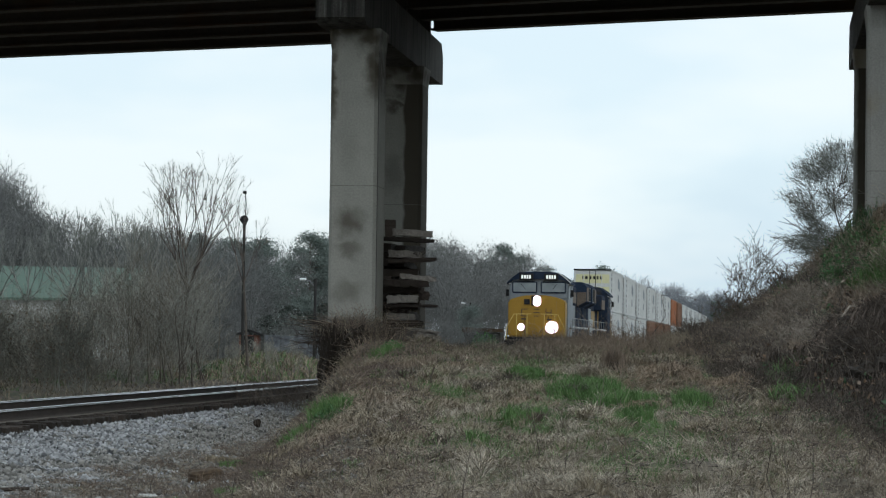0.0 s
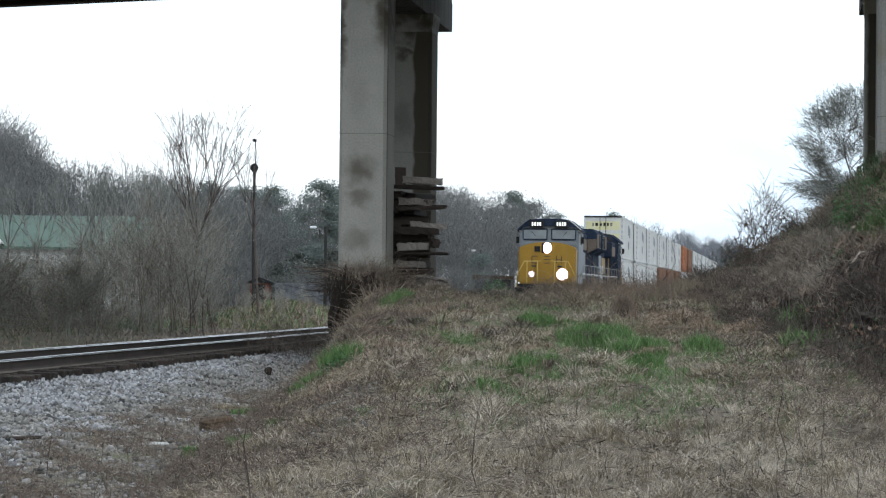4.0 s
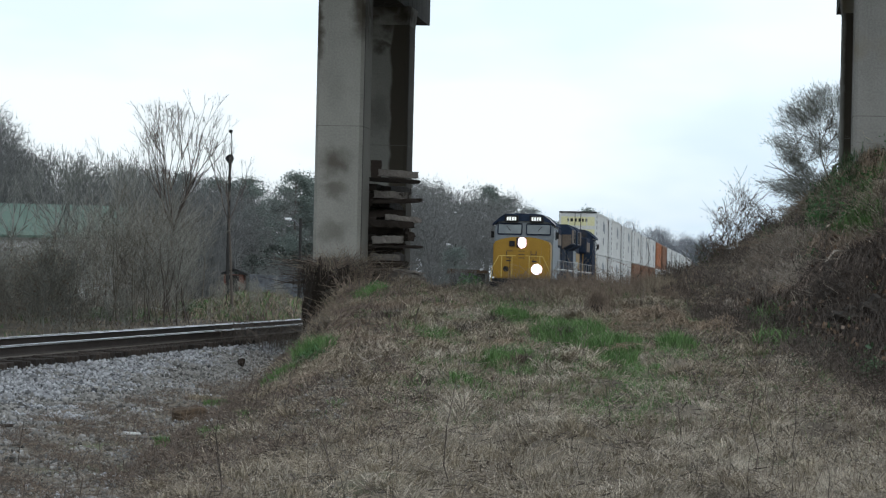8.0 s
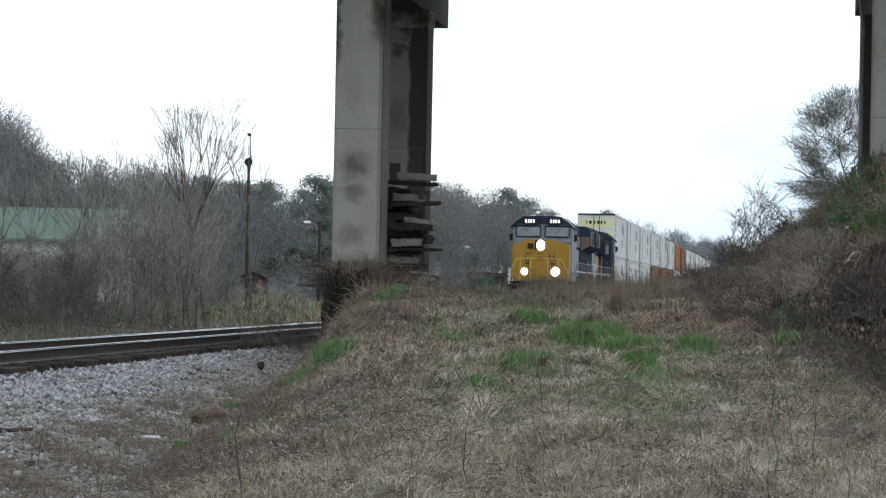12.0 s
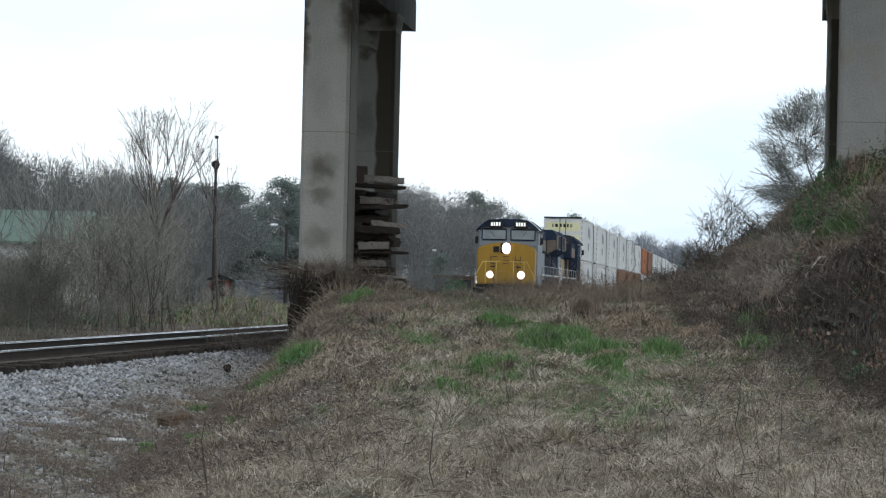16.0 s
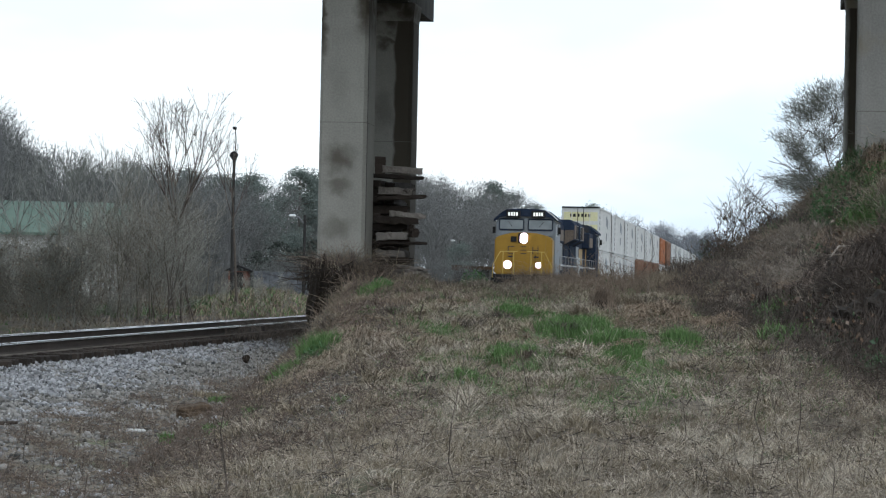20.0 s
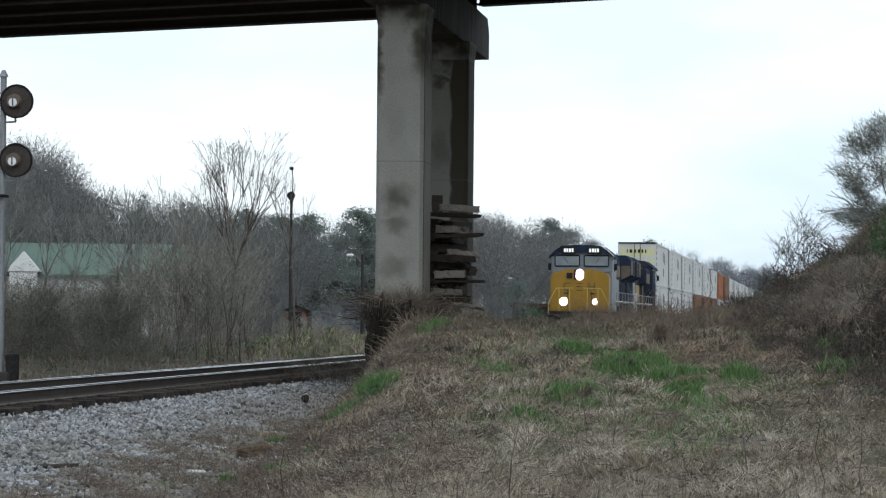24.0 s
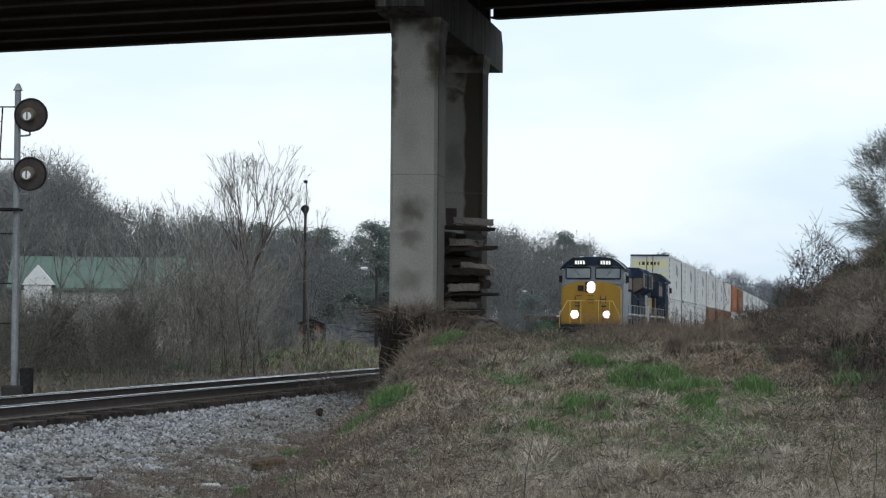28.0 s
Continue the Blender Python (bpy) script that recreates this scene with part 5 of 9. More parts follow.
GREEN_SPOTS = [(2.28, 38.4, 0.56), (2.42, 41.5, 0.46), (2.25, 34.9, 0.36), (2.3, 32.3, 0.26), (1.8, 39.6, 0.40), (0.92, 33.0, 0.34), (0.46, 28.7, 0.26), (3.2, 34.9, 0.32), (1.42, 55.0, 0.4), (1.3, 43.0, 0.42), (-0.05, 38.6, 0.24), (-0.18, 28.7, 0.14), (-0.94, 52.4, 0.36),
               (-1.40, 35.7, 0.12), (-1.79, 34.8, 0.08), (-2.12, 27.9, 0.16), (2.2, 28.7, 0.17), (3.9, 45.0, 0.4), (4.3, 52.0, 0.5), (1.6, 49.5, 0.4), (0.02, 25.8, 0.10), (-2.6, 27.6, 0.10), (-0.5, 50.0, 0.30), (0.3, 47.0, 0.30), (-0.2, 54.5, 0.35)]


def green_share(x, y):
    """How much of the grass is fresh, by place."""
    out = np.zeros(len(x))
    for gx, gy, r in GREEN_SPOTS:
        out = np.maximum(out, 1.15 * np.exp(-((x - gx) / (1.2 * r)) ** 2 - ((y - gy) / (r * 3.8)) ** 2))
    out = np.clip(out * (0.95 + 0.8 * waves(x, y, 1.1, 41)), 0, 0.88)
    thin = 0.50 * smooth01(y, 24, 32) * (1 - smooth01(y, 56, 62)) * smooth01(x, -2.0, -1.0) * (1 - smooth01(x, 4.0, 5.0))
    return np.maximum(out, thin * np.clip(0.35 + waves(x, y, 2.2, 42), 0, 1))


def grass_stuff(name, base, tall, width, lean, rng, material, label, shape=blades, **kw):
    me = flat_mesh(name, *shape(base, tall, width, lean, rng, **kw), material)
    tagged(new(name, me), label, "grass", kind="stuff")


def build_grass():
    rng = np.random.RandomState(2)
    # lying thatch
    x, y = scatter(rng, 860000, -4.6, 9.5, 15, 72)
    q = off_track(x, y)
    inside = (np.abs(x) < 0.19 * y + 1.2) & (q > 3.2 + 0.5 * waves(x, y, 2.0, 31))
    bare = (waves(x, y, 0.9, 71) > 0.75) | (waves(x, y, 3.5, 72) > 0.95)
    low = x < -1.45 + 0.25 * waves(x, y, 2.0, 73)
    face = x < -0.75 + 0.25 * waves(x, y, 2.0, 76)
    keep = np.where(low, 0.05 + 0.30 * (waves(x, y, 1.3, 74) > 0.55), np.where(bare, 0.14, np.where(face, 0.14 + 0.40 * (waves(x, y, 0.9, 77) > 0.2), np.where(x < 0.5 + 0.4 * waves(x, y, 1.8, 79), 0.40 + 0.45 * (waves(x, y, 0.8, 81) > 0.0), 1.0))))
    keep = np.where((x > 4.5 + 0.3 * waves(x, y, 2.0, 78) + 0.02 * (45 - y)) & (y > 27) & (y < 49), 0.15, keep)
    inside &= rng.uniform(0, 1, len(x)) < keep
    x, y = x[inside], y[inside]
    n = len(x)
    base = np.stack((x, y, terrain(x, y) - 0.01), 1)
    share = green_share(x, y)
    green = rng.uniform(0, 1, n) < share
    pale = ~green & (rng.uniform(0, 1, n) < 0.30 + 0.25 * (y < 29) - 0.22 * smooth01(y, 42, 50) + 0.30 * waves(x, y, 1.3, 75))
    pale &= ~((y > 44) & (x < 1.8)) & ((x > -0.4) & ((x < 3.9) | (y < 27))) | (rng.uniform(0, 1, n) < 0.35)
    dry = ~green & ~pale
    size = 0.80 + 0.30 * waves(x, y, 1.0, 60)
    # the stalks lie combed in one way from place to place, downhill on the slope's side
    run = 2.4 * waves(x, y, 1.9, 61) + 1.3 * waves(x, y, 0.7, 62) - 1.4 + rng.normal(0, 0.5, n)
    run = np.where(x < -0.8, 3.5 + rng.normal(0, 1.3, n), run)
    for name, sel, material, tall, lean, label in (
            ("dry_grass", dry, DRY_GRASS, (0.08, 0.34), (0.9, 6.0), "matted tan winter grass on the slope"),
            ("pale_grass", pale, PALE_GRASS, (0.08, 0.36), (0.7, 5.0), "bleached grey-tan dead grass"),
            ("green_grass", green, GREEN_GRASS, (0.06, 0.17), (0.3, 1.6), "fresh green grass patches among the dead grass")):
        k = int(sel.sum())
        grass_stuff(name, base[sel], rng.uniform(*tall, k) * size[sel] * np.where(x[sel] < -1.4, 0.45, 1.0) * (0.62 + 0.38 * smooth01(y[sel], 24, 36)), rng.uniform(0.004, 0.009, k) * (0.65 + y[sel] / 45), rng.uniform(*lean, k) * (0.5 + 0.5 * smooth01(y[sel], 22, 32)), rng, material, label, straws, run=run[sel])
    # loose crossing straws on top of the thatch
    x, y = scatter(rng, 110000, -2.2, 7.5, 15, 66)
    ok = (np.abs(x) < 0.19 * y + 1.0) & (rng.uniform(0, 1, len(x)) < (0.25 + 0.6 * (waves(x, y, 1.1, 85) > 0.2)) * (1 - green_share(x, y)))
    x, y = x[ok], y[ok]
    k = len(x)
    c = np.stack((x, y, terrain(x, y) + rng.uniform(0.01, 0.10, k)), 1)
    me = flat_mesh("loose_straw", *litter(c, rng.uniform(0.05, 0.22, k), rng.uniform(0.003, 0.0075, k) * (0.7 + y / 60), rng, 0.45), STRAW)
    tagged(new("loose_straw", me), "loose pale straw lying across the grass", "straw", kind="stuff")
    x, y = scatter(rng, 130000, -2.2, 7.5, 15, 66)
    ok = (np.abs(x) < 0.19 * y + 1.0) & (waves(x, y, 0.8, 86) + 0.5 * waves(x, y, 0.35, 87) > 0.42) & (green_share(x, y) < 0.4)
    x, y = x[ok], y[ok]
    k = len(x)
    c = np.stack((x, y, terrain(x, y) + rng.uniform(0.02, 0.10, k)), 1)
    me = flat_mesh("dark_thatch", *litter(c, rng.uniform(0.06, 0.22, k), rng.uniform(0.005, 0.011, k) * (0.7 + y / 60), rng, 0.5), TWIG)
    tagged(new("dark_thatch", me), "dark rotted stalks between the grass", "thatch", kind="stuff")
    for n, x0, x1, y0, y1, material, seed, label in ((30000, -2.5, -0.1, 22, 57, VINE, 141, "brown dead weeds matted on the side of the slope"), (16000, -2.5, -0.3, 22, 57, TWIG, 142, "dark dead weeds matted on the side of the slope"), (30000, 2.0, 6.6, 18, 42, VINE, 143, "brown dead weeds matted at the foot of the bank"), (22000, 2.2, 6.6, 18, 42, TWIG, 144, "dark dead weeds matted at the foot of the bank")):
        x, y = rng.uniform(x0, x1, n), y0 * (y1 / y0) ** rng.uniform(0, 1, n)
        ok = (waves(x, y, 0.9, seed) + 0.6 * waves(x, y, 0.35, seed + 5) + 0.5 * smooth01(np.abs(x), 1.2, 2.2) > 0.15) & (off_track(x, y) > 4.0) & (np.abs(x) < 0.19 * y + 1.0) & (rng.uniform(0, 1, n) < np.where(x > 0, smooth01(x + 0.03 * (y - 30), 2.3, 4.2), 1.0))
        x, y = x[ok], y[ok]
        k = len(x)
        c = np.stack((x, y, terrain(x, y) + rng.uniform(0.01, 0.12, k)), 1)
        tagged(new("dead_weeds", flat_mesh("dead_weeds", *litter(c, rng.uniform(0.05, 0.20, k), rng.uniform(0.004, 0.009, k) * (0.7 + y / 60), rng, 1.2), material)), label, "weeds", kind="stuff")
    # standing tufts, thickest close to the camera and along the crest
    tx, ty = scatter(rng, 2700, -1.9, 6.5, 15.5, 70)
    ok = (np.abs(tx) < 0.19 * ty + 0.8) & (off_track(tx, ty) > 3.6) & ~((tx > 4.2) & (ty > 26)) & ((waves(tx, ty, 2.4, 80) > 0.15) | (ty < 24))
    tx, ty = tx[ok], ty[ok]
    m = rng.randint(20, 80, len(tx))
    idx = np.repeat(np.arange(len(tx)), m)
    r = np.repeat(rng.uniform(0.04, 0.16, len(tx)), m)
    a = rng.uniform(0, 6.28, len(idx))
    d = r * np.sqrt(rng.uniform(0, 1, len(idx)))
    x, y = tx[idx] + np.cos(a) * d, ty[idx] + np.sin(a) * d
    tall = np.repeat(rng.uniform(0.06, 0.17, len(tx)), m) * rng.uniform(0.5, 1.15, len(idx))
    base = np.stack((x, y, terrain(x, y) - 0.01), 1)
    kind = np.repeat(rng.uniform(0, 1, len(tx)), m)
    isg = np.repeat(rng.uniform(0, 1, len(tx)) < green_share(tx, ty) * 1.2, m)
    for name, sel, material, label in (("grass_tufts", ~isg & (kind < 0.5), DRY_GRASS, "standing tufts of tan dead grass"), ("grass_tufts", ~isg & (kind >= 0.5), PALE_GRASS, "standing tufts of bleached dead grass"), ("grass_tufts", isg, GREEN_GRASS, "tufts of tall fresh green grass")):
        k = int(sel.sum())
        grass_stuff(name, base[sel], tall[sel], rng.uniform(0.003, 0.0065, k) * (0.75 + y[sel] / 60), rng.uniform(0.2, 1.2, k), rng, material, label)


def build_tussocks():
    """Low tussocks whose blades fall outwards, and standing stalks close to the camera."""
    rng = np.random.RandomState(61)
    tx, ty = scatter(rng, 900, -2.0, 6.2, 15.5, 64)
    ok = (np.abs(tx) < 0.19 * ty + 0.8) & (green_share(tx, ty) < 0.45) & (waves(tx, ty, 2.6, 63) > -0.25) & ~((tx > 4.2) & (ty > 26))
    tx, ty = tx[ok], ty[ok]
    m = rng.randint(50, 190, len(tx))
    idx = np.repeat(np.arange(len(tx)), m)
    r = np.repeat(rng.uniform(0.05, 0.17, len(tx)) * (0.7 + ty / 70), m)
    a, d = rng.uniform(0, 6.28, len(idx)), r * np.sqrt(rng.uniform(0, 1, len(idx)))
    x, y = tx[idx] + np.cos(a) * d, ty[idx] + np.sin(a) * d
    tall = np.repeat(rng.uniform(0.09, 0.24, len(tx)) * (0.7 + ty / 80), m) * rng.uniform(0.5, 1.1, len(idx))
    base = np.stack((x, y, terrain(x, y) - 0.01), 1)
    kind = np.repeat(rng.uniform(0, 1, len(tx)) - 0.4 * (tx < 0.0) - 0.35 * (ty > 30), m)
    for sel, material, label in ((kind < 0.45, DRY_GRASS, "tan tussocks of dead grass with fallen blades"), (kind >= 0.45, PALE_GRASS, "bleached tussocks of dead grass with fallen blades")):
        k = int(sel.sum())
        grass_stuff("tussocks", base[sel], tall[sel], rng.uniform(0.003, 0.007, k) * (0.7 + y[sel] / 60), rng.uniform(0.5, 2.8, k), rng, material, label)
    # heavier clumps along the upper slope, and litter on the dirt at its foot
    for k, material, label in ((40, PALE_GRASS, "heavy pale clumps of dead grass on the upper slope"), (110, DRY_GRASS, "heavy brown clumps of dead grass on the upper slope"), (40, TWIG, "dark rotting clumps of weeds on the upper slope")):
        tx, ty = rng.uniform(-1.9, 5.4, k), rng.uniform(34, 61, k)
        ok = (green_share(tx, ty) < 0.5) & ((material is not PALE_GRASS) | (tx > 0.2))
        tx, ty = tx[ok], ty[ok]
        idx = np.repeat(np.arange(len(tx)), 170)
        r = np.repeat(rng.uniform(0.10, 0.30, len(tx)), 170)
        a, d = rng.uniform(0, 6.28, len(idx)), r * np.sqrt(rng.uniform(0, 1, len(idx)))
        x, y = tx[idx] + np.cos(a) * d, ty[idx] + np.sin(a) * d
        tall = np.repeat(rng.uniform(0.12, 0.32, len(tx)), 170) * rng.uniform(0.5, 1.1, len(idx))
        grass_stuff("clumps", np.stack((x, y, terrain(x, y) - 0.01), 1), tall, rng.uniform(0.006, 0.012, len(idx)), rng.uniform(0.5, 2.8, len(idx)), rng, material, label)
    # upright clumps that roughen the slope's side and its brow
    for k, material, label in ((150, DRY_GRASS, "rough tan clumps of dead grass on the side of the slope"), (130, VINE, "rough brown clumps of dead weeds on the side of the slope"), (110, TWIG, "rough dark clumps of dead weeds on the side of the slope"), (50, PALE_GRASS, "bleached clumps of dead grass on the side of the slope"), (45, GREEN_GRASS, "young green clumps on the side of the slope")):
        tx, ty = rng.uniform(-2.0, 1.2, k), rng.uniform(26, 57, k)
        idx = np.repeat(np.arange(k), 60)
        r = np.repeat(rng.uniform(0.05, 0.16, k), 60)
        a, d = rng.uniform(0, 6.28, len(idx)), r * np.sqrt(rng.uniform(0, 1, len(idx)))
        x, y = tx[idx] + np.cos(a) * d, ty[idx] + np.sin(a) * d
        tall = np.repeat(rng.uniform(0.07, 0.22, k), 60) * rng.uniform(0.5, 1.15, len(idx))
        grass_stuff("clumps", np.stack((x, y, terrain(x, y) - 0.01), 1), tall, rng.uniform(0.005, 0.010, len(idx)), rng.uniform(0.2, 1.5, len(idx)), rng, material, label)
    x, y = scatter(rng, 26000, -4.4, -0.9, 16, 50)
    ok = (off_track(x, y) > 3.7) & (waves(x, y, 1.2, 65) > -0.5)
    x, y = x[ok], y[ok]
    k = len(x)
    for n, material, label in ((11000, TWIG, "brown dead weeds along the foot of the slope"), (14000, VINE, "red-brown dead weeds between the ballast and the slope"), (9000, BRAMBLE, "thin dead weeds on the dirt")):
        wx, wy = scatter(rng, n, -4.3, -1.2, 17, 50)
        ok = (waves(wx, wy, 1.4, 67) + 0.6 * waves(wx, wy, 0.5, 68) > 0.25) & (off_track(wx, wy) > 3.9)
        wx, wy = wx[ok], wy[ok]
        n = len(wx)
        tagged(new("weeds", flat_mesh("weeds", *arcs(np.stack((wx, wy, terrain(wx, wy)), 1), rng.uniform(0.04, 0.20, n), rng.uniform(0.3, 2.0, n), rng.uniform(0.0015, 0.004, n), rng, 3), material)), label, "weeds", kind="stuff")
    me = flat_mesh("dirt_litter", *litter(np.stack((x, y, terrain(x, y) + rng.uniform(0.005, 0.03, k)), 1), rng.uniform(0.03, 0.13, k), rng.uniform(0.003, 0.008, k), rng, 0.25), PALE_TWIG)
    tagged(new("dirt_litter", me), "broken twigs and straw scattered over the dirt", "litter", kind="stuff")
    for k, material, label in ((2600, PALE_GRASS, "thin bleached stalks standing in the grass"), (2400, TWIG, "thin dark stalks standing in the grass")):
        x, y = scatter(rng, k, -1.2, 5.0, 16, 30)
        ok = (np.abs(x) < 0.19 * y + 0.5) & (waves(x, y, 1.5, 64) > -0.2)
        x, y = x[ok], y[ok]
        k = len(x)
        me = flat_mesh("stalks", *arcs(np.stack((x, y, terrain(x, y) - 0.01), 1), rng.uniform(0.12, 0.36, k), rng.uniform(0.1, 1.6, k), rng.uniform(0.0012, 0.0028, k), rng, 3), material)
        tagged(new("stalks", me), label, "stalks", kind="stuff")


def arcs(base, tall, lean, rad, rng, joints=3):
    """Bent stalks of several tubes each."""
    n = len(base)
    az = rng.uniform(0, 6.28, n)
    out = np.stack((np.cos(az), np.sin(az), np.zeros(n)), 1)
    p, sets = base, []
    for k in range(joints):
        t = (k + 1) / joints
        bend = out * (tall * lean * t ** 1.8)[:, None] + np.array([[0, 0, 1.0]]) * (tall * (t - 0.35 * lean * t * t))[:, None] + rng.normal(size=(n, 3)) * (0.05 * tall)[:, None]
        q = base + bend
        sets.append(tubes(p, q, rad * (1 - 0.7 * k / joints), rad * (1 - 0.7 * (k + 1) / joints), 3))
        p = q
    return merged(*sets)


def build_brush():
    rng = np.random.RandomState(12)
    # embankment tangle
    n = 24000
    x, y = rng.uniform(5.0, 13.0, n), rng.uniform(28, 72, n)
    keep = (x < 0.19 * y + 1.5) & (rng.uniform(0, 1, n) < 0.35 + 0.65 * smooth01(x, 5.2, 6.5))
    x, y = x[keep], y[keep]
    base = np.stack((x, y, terrain(x, y) - 0.03), 1)
    n = len(x)
    me = flat_mesh("brush", *arcs(base[:7000], rng.uniform(0.15, 0.50, 7000), rng.uniform(0.0, 1.0, 7000), rng.uniform(0.003, 0.006, 7000), rng, 2), TWIG)
    tagged(new("brush", me), "dark brown dead stems standing on the embankment", "brush", kind="stuff")
    for k, m_, lo, hi, label in ((16000, BRAMBLE, 0.08, 0.32, "dense tangle of dark brown dead brush on the embankment"), (34000, DARK_TWIG, 0.08, 0.30, "dark matted stems in the embankment brush"), (13000, PALE_TWIG, 0.10, 0.40, "bleached broken stalks through the embankment brush")):
        q = rng.randint(0, n, k)
        c = base[q] + rng.normal(size=(k, 3)) * [0.25, 0.4, 0.0]
        lump = 0.04 + 0.16 * np.clip(0.5 + 0.7 * waves(c[:, 0], c[:, 1], 1.5, 96), 0, 1.2)
        c[:, 2] = terrain(c[:, 0], c[:, 1]) + rng.uniform(0, 1, k) ** 0.7 * lump
        if m_ is DARK_TWIG:
            c = c[(c[:, 1] < 47) | (rng.uniform(0, 1, k) < 0.10)]
        if m_ is BRAMBLE:
            c = c[(c[:, 1] > 44) | (rng.uniform(0, 1, k) < 0.2)]
        if m_ is PALE_TWIG:
            keep = waves(c[:, 0], c[:, 1], 1.3, 97) + 0.35 * (c[:, 1] > 48) - 0.5 * (c[:, 1] < 45) > 0.15
            c = c[keep]
        k = len(c)
        tagged(new("brush", flat_mesh("brush", *litter(c, rng.uniform(lo, hi, k) * 0.8, rng.uniform(0.007, 0.016, k), rng, 1.7), m_)), label, "brush", kind="stuff")
    g = base[rng.randint(0, n, 40000)] + rng.normal(size=(40000, 3)) * [0.2, 0.3, 0.0]
    g[:, 2] = terrain(g[:, 0], g[:, 1])
    for part_of, m_, label in ((slice(0, 26000), DRY_GRASS, "dead tan grass hanging down the embankment"), (slice(26000, 40000), PALE_GRASS, "bleached grass through the embankment brush")):
        b = g[part_of]
        b = b[waves(b[:, 0], b[:, 1], 1.8, 95) - 2.0 * (b[:, 1] < 46) > -0.25]
        grass_stuff("bank_grass", b, rng.uniform(0.10, 0.32, len(b)), rng.uniform(0.006, 0.012, len(b)), rng.uniform(0.1, 1.2, len(b)), rng, m_, label, straws)
    c = base[rng.randint(0, n, 22000)] + np.abs(rng.normal(size=(22000, 3))) * [0.3, 0.3, 0.22]
    me = flat_mesh("dead_leaves", *leaves(c, rng.uniform(0.025, 0.07, len(c)), rng), RUST_LEAF)
    tagged(new("dead_leaves", me), "rust-brown dead leaves caught in the brush", "leaves", kind="stuff")
    # weeds and fallen stems at the foot of the bank
    k = 22000
    bx, by = rng.uniform(4.2, 6.3, k), rng.uniform(31, 56, k)
    ok = rng.uniform(0, 1, k) < 0.25 + 0.5 * smooth01(bx, 4.2, 5.6)
    bx, by = bx[ok], by[ok]
    k = len(bx)
    c = np.stack((bx, by, terrain(bx, by) + rng.uniform(0, 0.22, k)), 1)
    tagged(new("brush", flat_mesh("brush", *litter(c, rng.uniform(0.08, 0.30, k), rng.uniform(0.006, 0.012, k), rng, 1.2), TWIG)), "dark dead stems at the foot of the bank", "brush", kind="stuff")
    # dark litter where the bank is overhung: the shade is in its colour
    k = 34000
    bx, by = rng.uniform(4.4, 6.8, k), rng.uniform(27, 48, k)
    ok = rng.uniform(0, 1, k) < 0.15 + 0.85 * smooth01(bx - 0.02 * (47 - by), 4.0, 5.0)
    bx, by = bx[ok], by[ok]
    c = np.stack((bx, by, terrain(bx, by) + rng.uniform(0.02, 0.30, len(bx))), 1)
    tagged(new("brush", flat_mesh("brush", *litter(c, rng.uniform(0.08, 0.30, len(bx)), rng.uniform(0.006, 0.012, len(bx)), rng, 1.2), DARK_TWIG)), "brush at the foot of the bank, coloured dark for the shade there", "brush", kind="stuff")
    k = 900
    bx, by = rng.uniform(4.3, 6.2, k), rng.uniform(30, 56, k)
    me = flat_mesh("weeds", *arcs(np.stack((bx, by, terrain(bx, by)), 1), rng.uniform(0.2, 0.7, k), rng.uniform(0.0, 0.8, k), rng.uniform(0.003, 0.006, k), rng, 3), TWIG)
    tagged(new("weeds", me), "dark dead weeds standing at the foot of the bank", "weeds", kind="stuff")
    # bramble mounds
    for cx, cy, r, m_, k in ((6.5, 42.5, 0.6, DARK_TWIG, 1500), (6.0, 39.5, 0.5, DARK_TWIG, 1200), (6.3, 50.5, 0.8, PALE_TWIG, 700), (6.6, 56.0, 0.5, VINE, 300), (7.4, 52.0, 0.6, VINE, 400), (6.0, 47.0, 0.7, PALE_TWIG, 800), (7.9, 57.0, 0.5, TWIG, 300), (6.9, 60.5, 0.5, TWIG, 300), (8.4, 47.5, 1.0, TWIG, 1300)):
        a, d = rng.uniform(0, 6.28, k), np.sqrt(rng.uniform(0, 1, k)) * r
        bx, by = cx + np.cos(a) * d, cy + np.sin(a) * d * 1.5
        b = np.stack((bx, by, terrain(bx, by) - 0.02), 1)
        me = flat_mesh("brambles", *arcs(b, rng.uniform(0.35, 0.95, k) * np.sqrt(np.clip(1.15 - (d / r) ** 2, 0.1, 1)), rng.uniform(0.2, 1.0, k), rng.uniform(0.003, 0.006, k), rng, 2), m_)
        tagged(new("brambles", me), "arching heap of dead brambles on the embankment", "brambles", kind="stuff")
        k *= 5
        a, d = rng.uniform(0, 6.28, k), np.sqrt(rng.uniform(0, 1, k)) * r
        bx, by = cx + np.cos(a) * d, cy + np.sin(a) * d * 1.5
        c = np.stack((bx, by, terrain(bx, by) + rng.uniform(0, 0.75, k) ** 0.8 * np.sqrt(np.clip(1.05 - (d / r) ** 2, 0.03, 1)) * 0.8), 1)
        tagged(new("brambles", flat_mesh("brambles", *litter(c, rng.uniform(0.08, 0.35, k), rng.uniform(0.007, 0.015, k), rng, 1.0), m_)), "matted dead stems inside the bramble heap", "brambles", kind="stuff")
